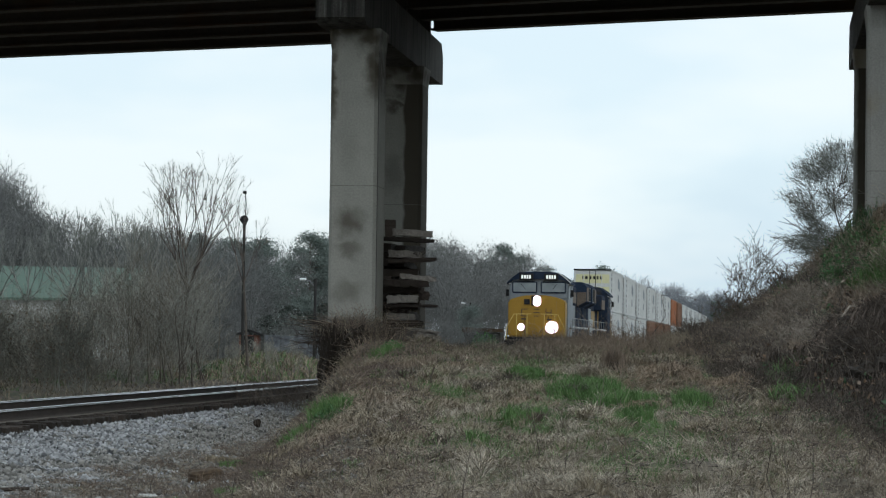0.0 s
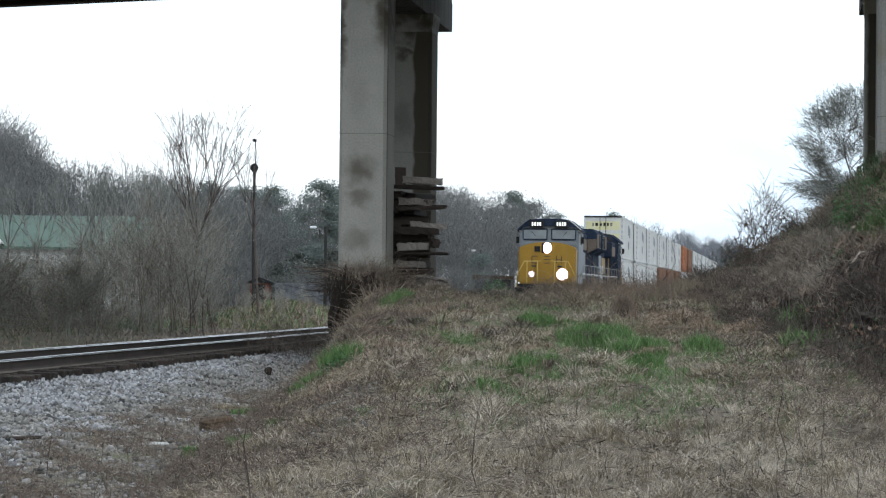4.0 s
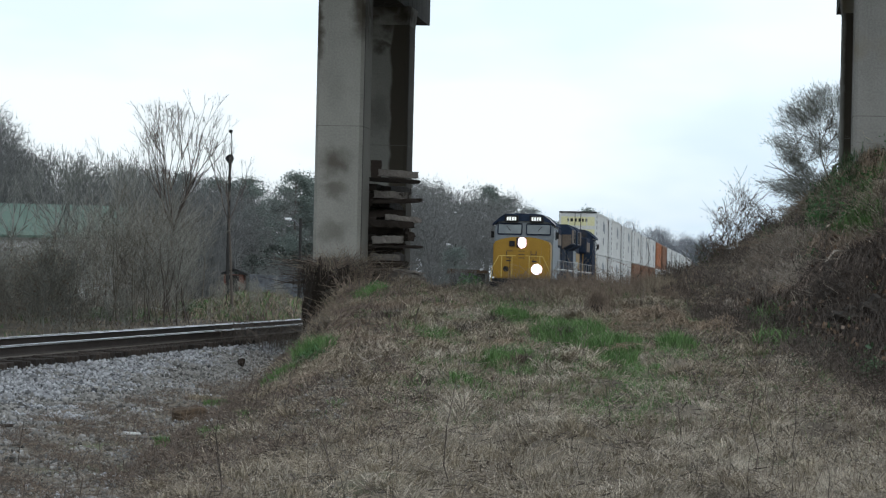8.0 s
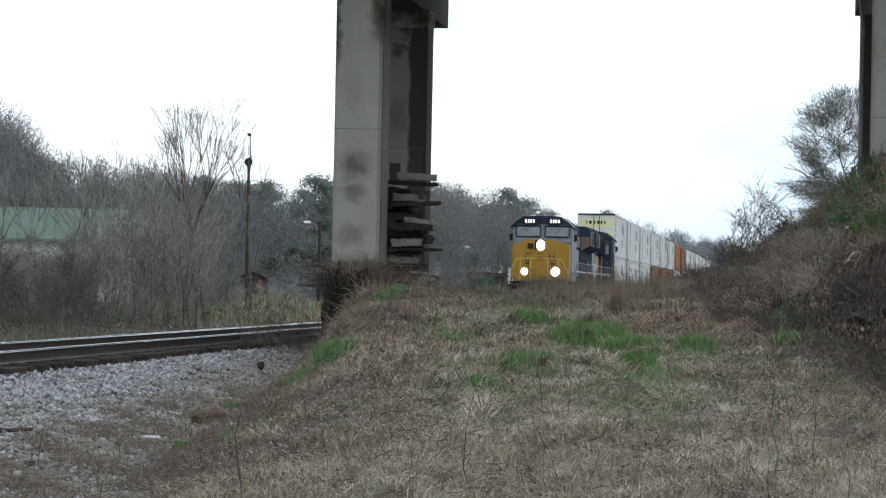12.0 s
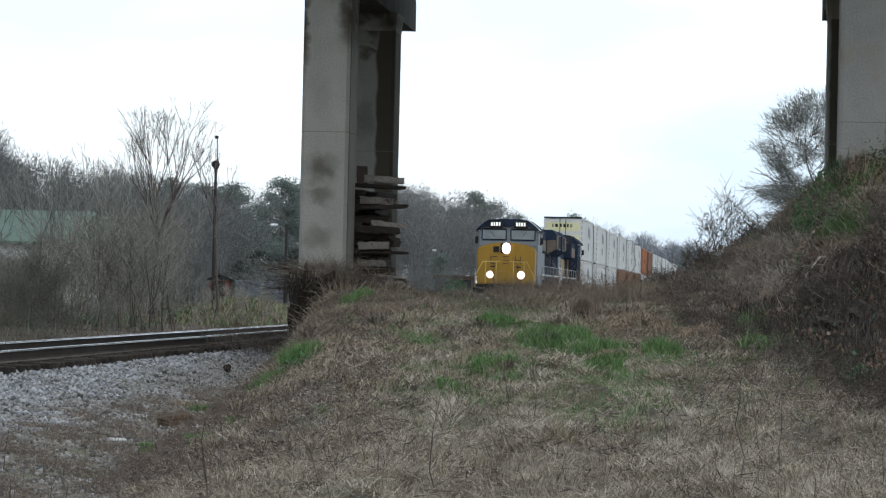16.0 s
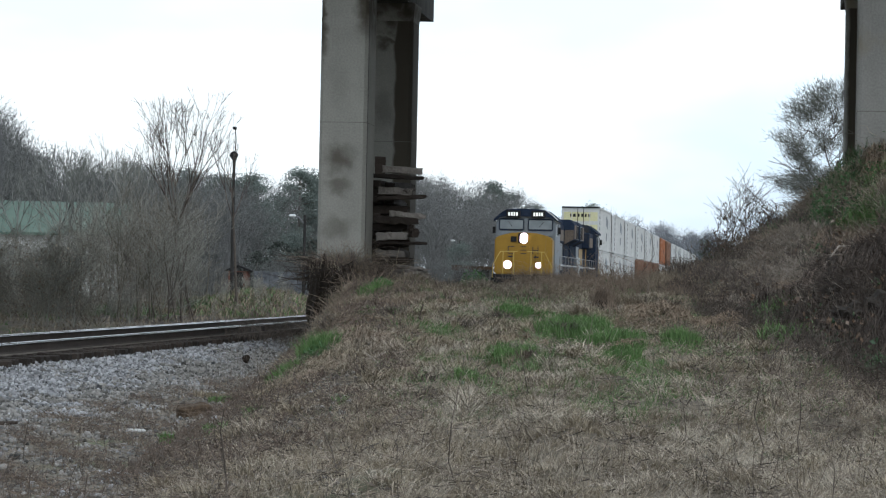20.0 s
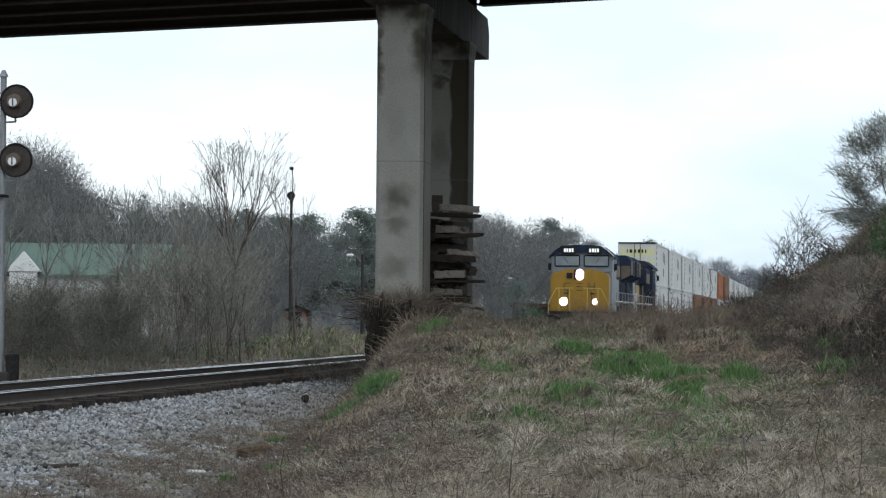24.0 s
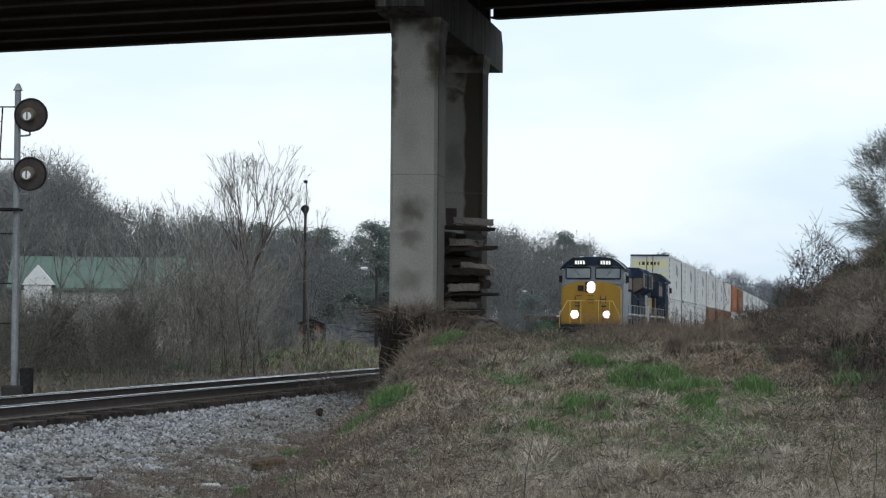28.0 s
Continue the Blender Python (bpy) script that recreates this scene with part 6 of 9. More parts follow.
    # heaped brambles along the brow and on the face of the bank; dark ones carry shade in their colour
    for cx, cy, rx, ry, tall, m_, k in ((6.0, 57.0, 0.5, 1.4, 0.40, VINE, 2600), (6.4, 55.8, 0.5, 1.2, 0.30, PALE_TWIG, 2200), (6.9, 55.0, 0.5, 1.0, 0.22, VINE, 1800), (5.6, 56.0, 0.4, 1.2, 0.28, PALE_TWIG, 1600), (7.4, 54.4, 0.4, 0.8, 0.15, VINE, 900), (6.2, 52.0, 0.5, 1.0, 0.4, PALE_TWIG, 2400),
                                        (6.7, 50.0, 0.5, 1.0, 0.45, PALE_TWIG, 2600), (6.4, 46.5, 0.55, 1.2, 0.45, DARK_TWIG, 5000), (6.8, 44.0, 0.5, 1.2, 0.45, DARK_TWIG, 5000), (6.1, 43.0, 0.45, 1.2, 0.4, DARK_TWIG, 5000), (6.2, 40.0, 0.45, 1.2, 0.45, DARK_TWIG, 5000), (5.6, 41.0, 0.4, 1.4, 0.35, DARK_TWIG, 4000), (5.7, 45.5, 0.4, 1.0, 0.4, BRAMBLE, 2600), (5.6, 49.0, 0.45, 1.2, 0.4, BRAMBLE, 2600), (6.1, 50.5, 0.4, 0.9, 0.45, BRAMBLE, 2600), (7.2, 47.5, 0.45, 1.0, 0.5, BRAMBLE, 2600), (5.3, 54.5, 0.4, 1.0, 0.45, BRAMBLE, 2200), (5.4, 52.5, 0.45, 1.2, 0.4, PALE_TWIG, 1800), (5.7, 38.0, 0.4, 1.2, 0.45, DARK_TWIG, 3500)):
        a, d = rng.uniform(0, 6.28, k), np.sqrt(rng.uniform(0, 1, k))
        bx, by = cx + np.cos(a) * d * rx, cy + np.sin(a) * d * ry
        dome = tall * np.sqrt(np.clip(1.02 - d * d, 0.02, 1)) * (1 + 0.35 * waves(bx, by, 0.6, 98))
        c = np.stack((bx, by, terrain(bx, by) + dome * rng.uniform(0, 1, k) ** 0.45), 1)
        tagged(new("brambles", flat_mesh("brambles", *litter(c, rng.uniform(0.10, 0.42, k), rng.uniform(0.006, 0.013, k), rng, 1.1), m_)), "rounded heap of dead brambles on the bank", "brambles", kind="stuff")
        k = k // 70
        b = np.stack((cx + rng.normal(0, rx * 0.5, k), cy + rng.normal(0, ry * 0.5, k), np.zeros(k)), 1)
        b[:, 2] = terrain(b[:, 0], b[:, 1])
        tagged(new("brambles", flat_mesh("brambles", *arcs(b, rng.uniform(0.5, 1.25, k) * tall * 1.3, rng.uniform(0.2, 1.1, k), rng.uniform(0.003, 0.006, k), rng, 5), PALE_TWIG if m_ is DARK_TWIG else m_)), "long arching canes rising from the brambles", "brambles", kind="stuff")
    for k, material, label in ((170, PALE_GRASS, "pale lumps of shaggy dead grass on the bank"), (210, DRY_GRASS, "tan lumps of shaggy dead grass on the bank")):
        tx, ty = rng.uniform(5.1, 8.2, k), rng.uniform(48, 58, k)
        idx = np.repeat(np.arange(k), 120)
        r = np.repeat(rng.uniform(0.08, 0.26, k), 120)
        a, d = rng.uniform(0, 6.28, len(idx)), r * np.sqrt(rng.uniform(0, 1, len(idx)))
        bx, by = tx[idx] + np.cos(a) * d, ty[idx] + np.sin(a) * d
        tall = np.repeat(rng.uniform(0.16, 0.38, k), 120) * rng.uniform(0.5, 1.1, len(idx))
        grass_stuff("bank_grass", np.stack((bx, by, terrain(bx, by) + np.repeat(rng.uniform(0.0, 0.22, k), 120)), 1), tall, rng.uniform(0.006, 0.012, len(idx)), rng.uniform(0.6, 2.6, len(idx)), rng, material, label)
    for k, m_, label in ((46, PALE_TWIG, "sprawling tuft of bleached canes on the bank"), (60, BRAMBLE, "sprawling tuft of brown canes on the bank")):
        for i in range(k):
            cx, cy = rng.uniform(5.2, 7.9), rng.uniform(46, 58)
            if cx > 0.157 * cy + 0.4:
                continue
            n = 90
            a, d = rng.uniform(0, 6.28, n), np.sqrt(rng.uniform(0, 1, n)) * 0.12
            bx, by = cx + np.cos(a) * d, cy + np.sin(a) * d
            me = flat_mesh("cane_tuft", *arcs(np.stack((bx, by, terrain(bx, by) - 0.02), 1), rng.uniform(0.18, 0.50, n) * rng.uniform(0.7, 1.2), rng.uniform(0.5, 2.2, n), rng.uniform(0.003, 0.006, n), rng, 3), m_)
            tagged(new("cane_tuft", me), label, "brambles", "cane tufts on the bank")
    # ivy patches
    spots = ((7.1, 50.8, 0.35), (6.4, 47.5, 0.3), (8.7, 52.5, 0.4))
    for sx, sy, r in spots:
        k = int(2100 * r)
        bx, by = sx + rng.normal(0, r * 0.55, k), sy + rng.normal(0, r * 1.3, k)
        c = np.stack((bx, by, terrain(bx, by) + rng.uniform(0.15, 0.48, k)), 1)
        me = flat_mesh("ivy", *leaves(c, rng.uniform(0.02, 0.05, k), rng, 1.5), IVY)
        tagged(new("ivy", me), "clump of green weeds and ivy on the bank", "ivy", kind="stuff")
    k = 12000
    bx, by = rng.uniform(4.4, 6.4, k), rng.uniform(28, 44, k)
    ok = (waves(bx, by, 1.0, 93) > 0.15) & (bx > 4.7 + 0.05 * (43 - by) * 0.5)
    c = np.stack((bx, by, terrain(bx, by) + rng.uniform(0.06, 0.30, k)), 1)[ok]
    tagged(new("ivy", flat_mesh("ivy", *leaves(c, rng.uniform(0.015, 0.032, len(c)), rng, 1.5), IVY)), "low dark green leaves scattered over the foot of the bank", "ivy", kind="stuff")
    # dead canes hanging over the top of the bank, and dark twigs for the shade of hollows on its near end
    k = 5200
    bx, by = rng.uniform(6.2, 9.0, k), rng.uniform(45, 57, k)
    ok = waves(bx, by, 0.9, 95) > 0.1
    c = np.stack((bx, by, terrain(bx, by) + rng.uniform(-0.05, 0.3, k)), 1)[ok]
    k = len(c)
    tagged(new("hanging_canes", flat_mesh("hanging_canes", *arcs(c, rng.uniform(0.10, 0.34, k), rng.uniform(0.2, 1.2, k), rng.uniform(0.004, 0.008, k), rng), RED_STRAW)), "brown dead canes matted over the top of the bank", "brambles", kind="stuff")
    k = 14000
    bx, by = rng.uniform(4.9, 6.9, k), rng.uniform(46, 60, k)
    ok = waves(bx, by, 0.8, 96) + 0.5 * waves(bx, by, 2.0, 97) > 0.25
    c = np.stack((bx, by, terrain(bx, by) + rng.uniform(0.12, 0.50, k)), 1)[ok]
    k = len(c)
    tagged(new("dark_brambles", flat_mesh("dark_brambles", *arcs(c, rng.uniform(0.08, 0.25, k), rng.uniform(0.2, 1.2, k), rng.uniform(0.006, 0.011, k), rng), TWIG)), "dark tangled twigs laid on the bank in place of its shaded hollows", "brambles", kind="stuff")
    # young green blades coming up thinly through the dead grass
    spots = ((0.0, 38.7, 0.4), (0.9, 47.3, 0.4), (1.4, 48.5, 0.5), (2.0, 54.0, 0.4), (1.4, 42.2, 0.5), (0.95, 33.2, 0.45), (0.45, 28.8, 0.35), (2.1, 35.3, 0.4), (2.1, 32.2, 0.35),
             (1.65, 26.8, 0.35), (1.75, 24.9, 0.3), (2.4, 29.7, 0.4), (3.15, 34.9, 0.4), (4.3, 47.0, 0.5), (4.1, 51.5, 0.4), (2.0, 26.5, 0.3), (0.7, 27.2, 0.25), (1.6, 28.7, 0.35))
    bx = np.concatenate([rng.normal(sx, r * 0.75, int(1500 * r)) for sx, sy, r in spots] + [rng.uniform(-0.6, 4.6, 9000)])
    by = np.concatenate([rng.normal(sy, r * 2.2, int(1500 * r)) for sx, sy, r in spots] + [rng.uniform(24, 55, 9000)])
    thin = waves(bx, by, 0.6, 91) + 0.7 * waves(bx, by, 1.6, 92) > -0.1
    bx, by = bx[thin], by[thin]
    k = len(bx)
    grass_stuff("young_grass", np.stack((bx, by, terrain(bx, by)), 1), rng.uniform(0.07, 0.19, k), rng.uniform(0.006, 0.011, k) * (0.7 + by / 90), rng.uniform(0.2, 1.5, k), rng, GREEN_GRASS, "thin young green grass coming up through dead grass", straws)
    # weeds along the crest and through the slope
    n = 5200
    x, y = rng.uniform(-2.2, 6.0, n), rng.uniform(50, 70, n)
    base = np.stack((x, y, terrain(x, y) - 0.02), 1)
    me = flat_mesh("weeds", *arcs(base, rng.uniform(0.15, 0.55, n) * (0.42 + 0.58 * smooth01(np.abs(x - 0.9), 1.0, 2.4)) * np.where(rng.uniform(0, 1, n) < 0.05, 1.9, 1), rng.uniform(0.1, 1.2, n), rng.uniform(0.004, 0.008, n), rng), BRAMBLE)
    tagged(new("weeds", me), "dry weeds along the crest of the slope", "weeds", kind="stuff")
    for n, m_, label in ((5200, VINE, "brown dead weeds on the crest of the slope"), (2600, GREEN_GRASS, "fresh blades of grass on the crest of the slope"), (3000, TWIG, "dark dead weeds on the crest of the slope")):
        x, y = rng.uniform(-2.0, 4.6, n), rng.uniform(46, 62, n)
        ok = waves(x, y, 1.2, 131) + 0.5 * waves(x, y, 0.5, 132) > (0.1 if m_ is GREEN_GRASS else -0.5)
        x, y = x[ok], y[ok]
        n = len(x)
        grass_stuff("weeds", np.stack((x, y, terrain(x, y) - 0.01), 1), rng.uniform(0.10, 0.30, n), rng.uniform(0.006, 0.012, n), rng.uniform(0.2, 1.4, n), rng, m_, label)
    n = 900
    x, y = scatter(rng, n, -3.5, 7, 17, 60)
    base = np.stack((x, y, terrain(x, y) - 0.02), 1)
    me = flat_mesh("weeds", *arcs(base, rng.uniform(0.2, 0.6, n), rng.uniform(0.0, 0.7, n), rng.uniform(0.002, 0.005, n), rng), TWIG)
    tagged(new("weeds", me), "thin dark dead stalks standing in the grass", "weeds", kind="stuff")
    # verge beyond the track
    n = 13000
    y = rng.uniform(44, 128, n)
    x = rng.uniform(-0.21, -0.03, n) * y
    q = off_track(x, y)
    keep = (q < -2.8) & (q > -26)
    x, y = x[keep], y[keep]
    base = np.stack((x, y, terrain(x, y) - 0.02), 1)
    n = len(x)
    gr = patch(x, y, 90, 9.0, 0.75)
    for gx, gy, r in ((-10.1, 90, 0.8), (-9.1, 95, 0.8), (-7.0, 100, 0.9), (-10.0, 96, 0.6), (-8.3, 108, 2.0), (-6.0, 125, 3.5), (-7.6, 118, 3.0), (-6.4, 112, 2.0)):
        gr |= np.hypot(x - gx, (y - gy) / 3.0) < r * (1 + 0.4 * waves(x, y, 1.5, 92))
    for name, s, m_, label in (("verge_grass", ~gr, DRY_GRASS, "dry grass verge beyond the track"), ("verge_grass", gr, GREEN_GRASS, "green weeds at the foot of the thicket")):
        k = int(s.sum())
        tagged(new(name, flat_mesh(name, *blades(base[s], rng.uniform(0.06, 0.24, k) * (1 + 0.6 * (off_track(base[s][:, 0], base[s][:, 1]) < -8)), rng.uniform(0.012, 0.03, k), rng.uniform(0.5, 2.2, k), rng), m_)), label, "grass", kind="stuff")


build_grass()
build_brush()


def stalks(name, base, tall, lean, rad, rng, material, label, joints=3):
    tagged(new(name, flat_mesh(name, *arcs(base, tall, lean, rad, rng, joints), material)), label, name.replace("_", " "), kind="stuff")


def clump(rng, n, cx, cy, rx, ry, lift=0.0):
    a, d = rng.uniform(0, 6.28, n), np.sqrt(rng.uniform(0, 1, n))
    x, y = cx + np.cos(a) * d * rx, cy + np.sin(a) * d * ry
    return np.stack((x, y, terrain(x, y) + lift), 1)


def build_pier_foot():
    """The dark hanging earth, brambles and drift of branches at the foot of the pier."""
    rng = np.random.RandomState(44)
    # Two near-black lumps fill the space below the foot of the pier.
    bm = bmesh.new()
    bmesh.ops.create_icosphere(bm, subdivisions=4, radius=1.0)
    for v in bm.verts:
        p = v.co.copy()
        v.co = Vector((p.x * 0.23, p.y * 0.75, p.z * 0.72)) * (1 + 0.35 * noise.noise(p * 2.1) + 0.14 * noise.noise(p * 6.0))
        v.co.x += 0.10 * p.z
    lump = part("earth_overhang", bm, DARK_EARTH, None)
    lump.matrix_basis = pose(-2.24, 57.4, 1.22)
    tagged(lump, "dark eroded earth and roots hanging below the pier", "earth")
    bm = bmesh.new()
    bmesh.ops.create_icosphere(bm, subdivisions=4, radius=1.0)
    for v in bm.verts:
        p = v.co.copy()
        v.co = Vector((p.x * 0.34, p.y * 0.6, p.z * 0.40)) * (1 + 0.4 * noise.noise(p * 2.4 + Vector((3, 1, 0))) + 0.16 * noise.noise(p * 7.0))
        v.co.z += 0.35 * v.co.x
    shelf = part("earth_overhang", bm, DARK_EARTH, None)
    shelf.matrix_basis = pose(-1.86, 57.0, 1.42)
    tagged(shelf, "near-black lump under the stems at the pier", "earth")
    n = 420
    base = np.stack((rng.normal(-1.8, 0.32, n), rng.normal(57.9, 0.5, n), rng.uniform(1.45, 1.75, n)), 1)
    stalks("brambles", base, rng.uniform(0.25, 0.80, n), rng.uniform(0.1, 1.1, n), rng.uniform(0.003, 0.007, n), rng, TWIG, "tangled brown brambles round the foot of the pier", 4)
    n = 420
    base = np.stack((rng.normal(-1.6, 0.38, n), rng.normal(57.6, 0.4, n), rng.uniform(1.4, 1.75, n)), 1)
    stalks("brambles", base, rng.uniform(0.2, 0.75, n), rng.uniform(0.2, 1.3, n), rng.uniform(0.003, 0.006, n), rng, VINE, "dead brown grass and stems heaped against the pier")
    for n, material, label in ((60, DRY_GRASS, "tan dead grass hanging over the earth below the pier"), (150, VINE, "brown dead vines hanging over the earth below the pier")):
        a = rng.uniform(0, 6.28, n)
        d = np.sqrt(rng.uniform(0, 1, n))
        top = np.stack((-2.05 + np.cos(a) * d * 0.42, 57.35 + np.sin(a) * d * 0.7, 1.75 + 0.22 * (1 - d * d) + rng.uniform(0, 0.08, n)), 1)
        out = np.stack((np.cos(a) * 0.10, np.sin(a) * 0.10 - 0.05, np.zeros(n)), 1) * rng.uniform(0.5, 2.2, (n, 1))
        fall = rng.uniform(-0.1, 0.36, (n, 1)) * [[0, 0, 1.0]] + rng.normal(size=(n, 3)) * 0.07
        path = np.stack((top, top + out * 0.6 + [0, 0, 0.05], top + out - fall * 0.35, top + out * 1.25 - fall), 1)
        tagged(new("hanging_grass", flat_mesh("hanging_grass", *ribbons(path, rng.uniform(0.006, 0.014, n), rng), material)), label, "grass", kind="stuff")
    # tan stems leaning against the column, and thin level branches reaching past it
    for n, cx, wide, lo, hi, material, label in ((130, -1.62, 0.34, 0.35, 0.95, BRAMBLE, "tan dead stems leaning against the pier"), (70, -1.5, 0.4, 0.4, 0.9, DRY_GRASS, "pale dead stems leaning against the pier"), (200, -1.75, 0.45, 0.25, 0.6, DARK_TWIG, "dark dead stems matted against the pier")):
        base = np.stack((rng.normal(cx, wide, n), rng.normal(57.35, 0.2, n), rng.uniform(1.45, 1.75, n)), 1)
        stalks("brambles", base, rng.uniform(lo, hi, n), rng.uniform(0.2, 1.5, n), rng.uniform(0.003, 0.007, n), rng, material, label, 4)
    n = 46
    p = np.stack((rng.uniform(-2.3, -1.8, n), rng.uniform(57.0, 57.8, n), rng.uniform(1.5, 1.95, n)), 1)
    q = p + np.stack((-rng.uniform(0.4, 1.1, n), rng.normal(0, 0.3, n), rng.normal(0.0, 0.12, n)), 1)
    m = (p + q) / 2 + rng.normal(size=(n, 3)) * 0.06
    sets = merged(tubes(p, m, np.full(n, 0.009), np.full(n, 0.007), 4), tubes(m, q, np.full(n, 0.007), np.full(n, 0.003), 4))
    tagged(new("branches", flat_mesh("branches", *sets, DARK_TWIG)), "thin dark branches reaching out beside the pier", "branches", kind="stuff")
    # hanging roots
    n = 200
    p = np.stack((rng.uniform(-2.5, -1.95, n), rng.uniform(56.2, 57.2, n), rng.uniform(1.4, 1.95, n)), 1)
    q = p + np.stack((rng.normal(0, 0.06, n), rng.normal(-0.1, 0.05, n), -rng.uniform(0.1, 0.45, n)), 1)
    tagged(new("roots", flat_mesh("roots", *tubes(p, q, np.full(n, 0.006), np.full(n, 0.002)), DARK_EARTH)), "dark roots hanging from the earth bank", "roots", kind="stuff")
    # long branches lying level beside the pier
    n = 16
    p = np.stack((rng.uniform(-2.5, -1.2, n), rng.uniform(57.6, 60.5, n), rng.uniform(1.5, 2.05, n)), 1)
    q = p + np.stack((rng.choice([-1.0, 0.9], n) * rng.uniform(0.5, 1.1, n), rng.normal(0, 0.3, n), rng.normal(0.02, 0.12, n)), 1)
    m = (p + q) / 2 + rng.normal(size=(n, 3)) * [0.05, 0.05, 0.05]
    sets = merged(tubes(p, m, np.full(n, 0.011), np.full(n, 0.008), 4), tubes(m, q, np.full(n, 0.008), np.full(n, 0.003), 4))
    tagged(new("branches", flat_mesh("branches", *sets, TWIG)), "drift of dead branches lying beside the pier", "branches", kind="stuff")
    n = 300
    base = clump(rng, n, -3.4, 60.5, 1.0, 2.5, 0.1)
    stalks("brambles", base, rng.uniform(0.3, 0.9, n), rng.uniform(0.2, 1.4, n), rng.uniform(0.003, 0.006, n), rng, TWIG, "thin dark brambles beside the rails")


def build_hollow_shade():
    # Near-black lumps fill in the shade under the overhanging brambles.
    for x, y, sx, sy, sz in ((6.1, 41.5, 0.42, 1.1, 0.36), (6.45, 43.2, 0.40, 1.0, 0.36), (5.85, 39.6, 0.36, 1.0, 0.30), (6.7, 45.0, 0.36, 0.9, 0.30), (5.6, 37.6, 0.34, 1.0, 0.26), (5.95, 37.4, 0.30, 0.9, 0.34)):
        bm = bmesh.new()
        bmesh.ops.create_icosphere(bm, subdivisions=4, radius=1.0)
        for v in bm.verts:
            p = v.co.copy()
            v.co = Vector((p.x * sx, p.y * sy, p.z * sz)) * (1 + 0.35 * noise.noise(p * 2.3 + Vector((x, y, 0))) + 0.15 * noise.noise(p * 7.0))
        earth = part("shade_lump", bm, DARK_EARTH, None)
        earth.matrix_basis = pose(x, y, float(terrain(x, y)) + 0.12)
        tagged(earth, "near-black lump standing in for shade under the brambles of the bank", "earth", "bare earth of the bank")


def build_tufts():
    rng = np.random.RandomState(45)
    for cx, cy, r, tall, material, label in ((4.5, 54.2, 0.34, 0.5, DRY_GRASS, "dark rounded tuft of dead grass"), (-1.15, 45.5, 0.4, 0.28, VINE, "heap of brown dead weeds on the slope"),
                                            (-0.5, 46.5, 0.4, 0.26, BRAMBLE, "heap of dead stems on the slope"), (4.9, 46.0, 0.3, 0.3, PALE_GRASS, "pale tuft at the foot of the bank"),
                                            (-1.40, 35.7, 0.26, 0.34, GREEN_GRASS, "lush green clump on the edge of the slope"), (-1.25, 39.5, 0.22, 0.16, GREEN_GRASS, "low green grass on the edge of the slope"), (-1.02, 51.8, 0.28, 0.30, GREEN_GRASS, "fresh green tuft on the brow of the slope"), (-0.45, 53.8, 0.22, 0.22, GREEN_GRASS, "fresh green tuft by the pier"), (2.45, 36.8, 0.36, 0.30, GREEN_GRASS, "lush green tuft in the middle of the slope"), (2.15, 36.0, 0.26, 0.24, GREEN_GRASS, "lush green tuft in the middle of the slope"), (2.3, 33.4, 0.22, 0.18, GREEN_GRASS, "thin green tuft on the slope"), (3.14, 35.2, 0.24, 0.26, GREEN_GRASS, "green tuft near the foot of the bank"), (1.0, 33.2, 0.26, 0.18, GREEN_GRASS, "low green tuft on the slope"), (1.25, 42.6, 0.3, 0.18, GREEN_GRASS, "low green tuft on the slope"), (2.0, 39.2, 0.55, 0.24, GREEN_GRASS, "lush green tuft in the middle of the slope"), (-1.79, 34.8, 0.20, 0.22, GREEN_GRASS, "lush green tuft on the edge of the slope"),
                                            (-2.10, 27.9, 0.12, 0.17, GREEN_GRASS, "small green tuft at the foot of the slope"), (-2.55, 27.6, 0.07, 0.14, GREEN_GRASS, "small green tuft on the dirt"), (-2.85, 37.0, 0.22, 0.12, DRY_GRASS, "low brown weeds among the ballast"), (-2.6, 36.0, 0.2, 0.10, GREEN_GRASS, "low green weeds among the ballast")):
        n = int(1000 * r / 0.3)
        base = clump(rng, n, cx, cy, r, r * 1.4)
        me = flat_mesh("grass_tuft", *blades(base, rng.uniform(0.4, 1.05, n) * tall, rng.uniform(0.006, 0.013, n), rng.uniform(0.1, 0.75, n), rng), material)
        tagged(new("grass_tuft", me), label, "grass tuft", "large tufts on the slope")
    for cx, cy, rx, ry, n in ((3.7, 47.5, 0.55, 1.8, 1300), (4.3, 50.5, 0.5, 1.5, 1000), (-1.0, 40.8, 0.45, 1.2, 700), (-0.3, 37.0, 0.5, 1.2, 450), (4.6, 43.5, 0.5, 1.8, 800), (2.9, 41.5, 0.4, 1.4, 500), (0.6, 46.5, 0.5, 1.6, 600), (4.9, 53.0, 0.5, 1.6, 900), (-0.9, 47.5, 0.4, 1.8, 600), (2.3, 35.5, 0.4, 1.0, 350)):
        base = clump(rng, n, cx, cy, rx, ry, 0.05)
        stalks("straw", base, rng.uniform(0.06, 0.14, n), rng.uniform(2.0, 5.0, n), rng.uniform(0.003, 0.006, n), rng, RED_STRAW, "flattened reddish straw lying in a swirl on the slope", 2)
    for cx, cy, r, tall, n, label in ((2.74, 44.8, 0.27, 0.42, 900, "pointed tuft of straw leaning together over a dark hollow"), (4.32, 50.2, 0.26, 0.34, 700, "low pointed tuft of brown straw")):
        z = float(terrain(cx, cy))
        tuft = empty("grass_tuft", pose(cx, cy, z), label, "grass tuft", "large tufts on the slope")
        # The near-black core stands in for the shade inside the tuft.
        core = sphere(1.0)
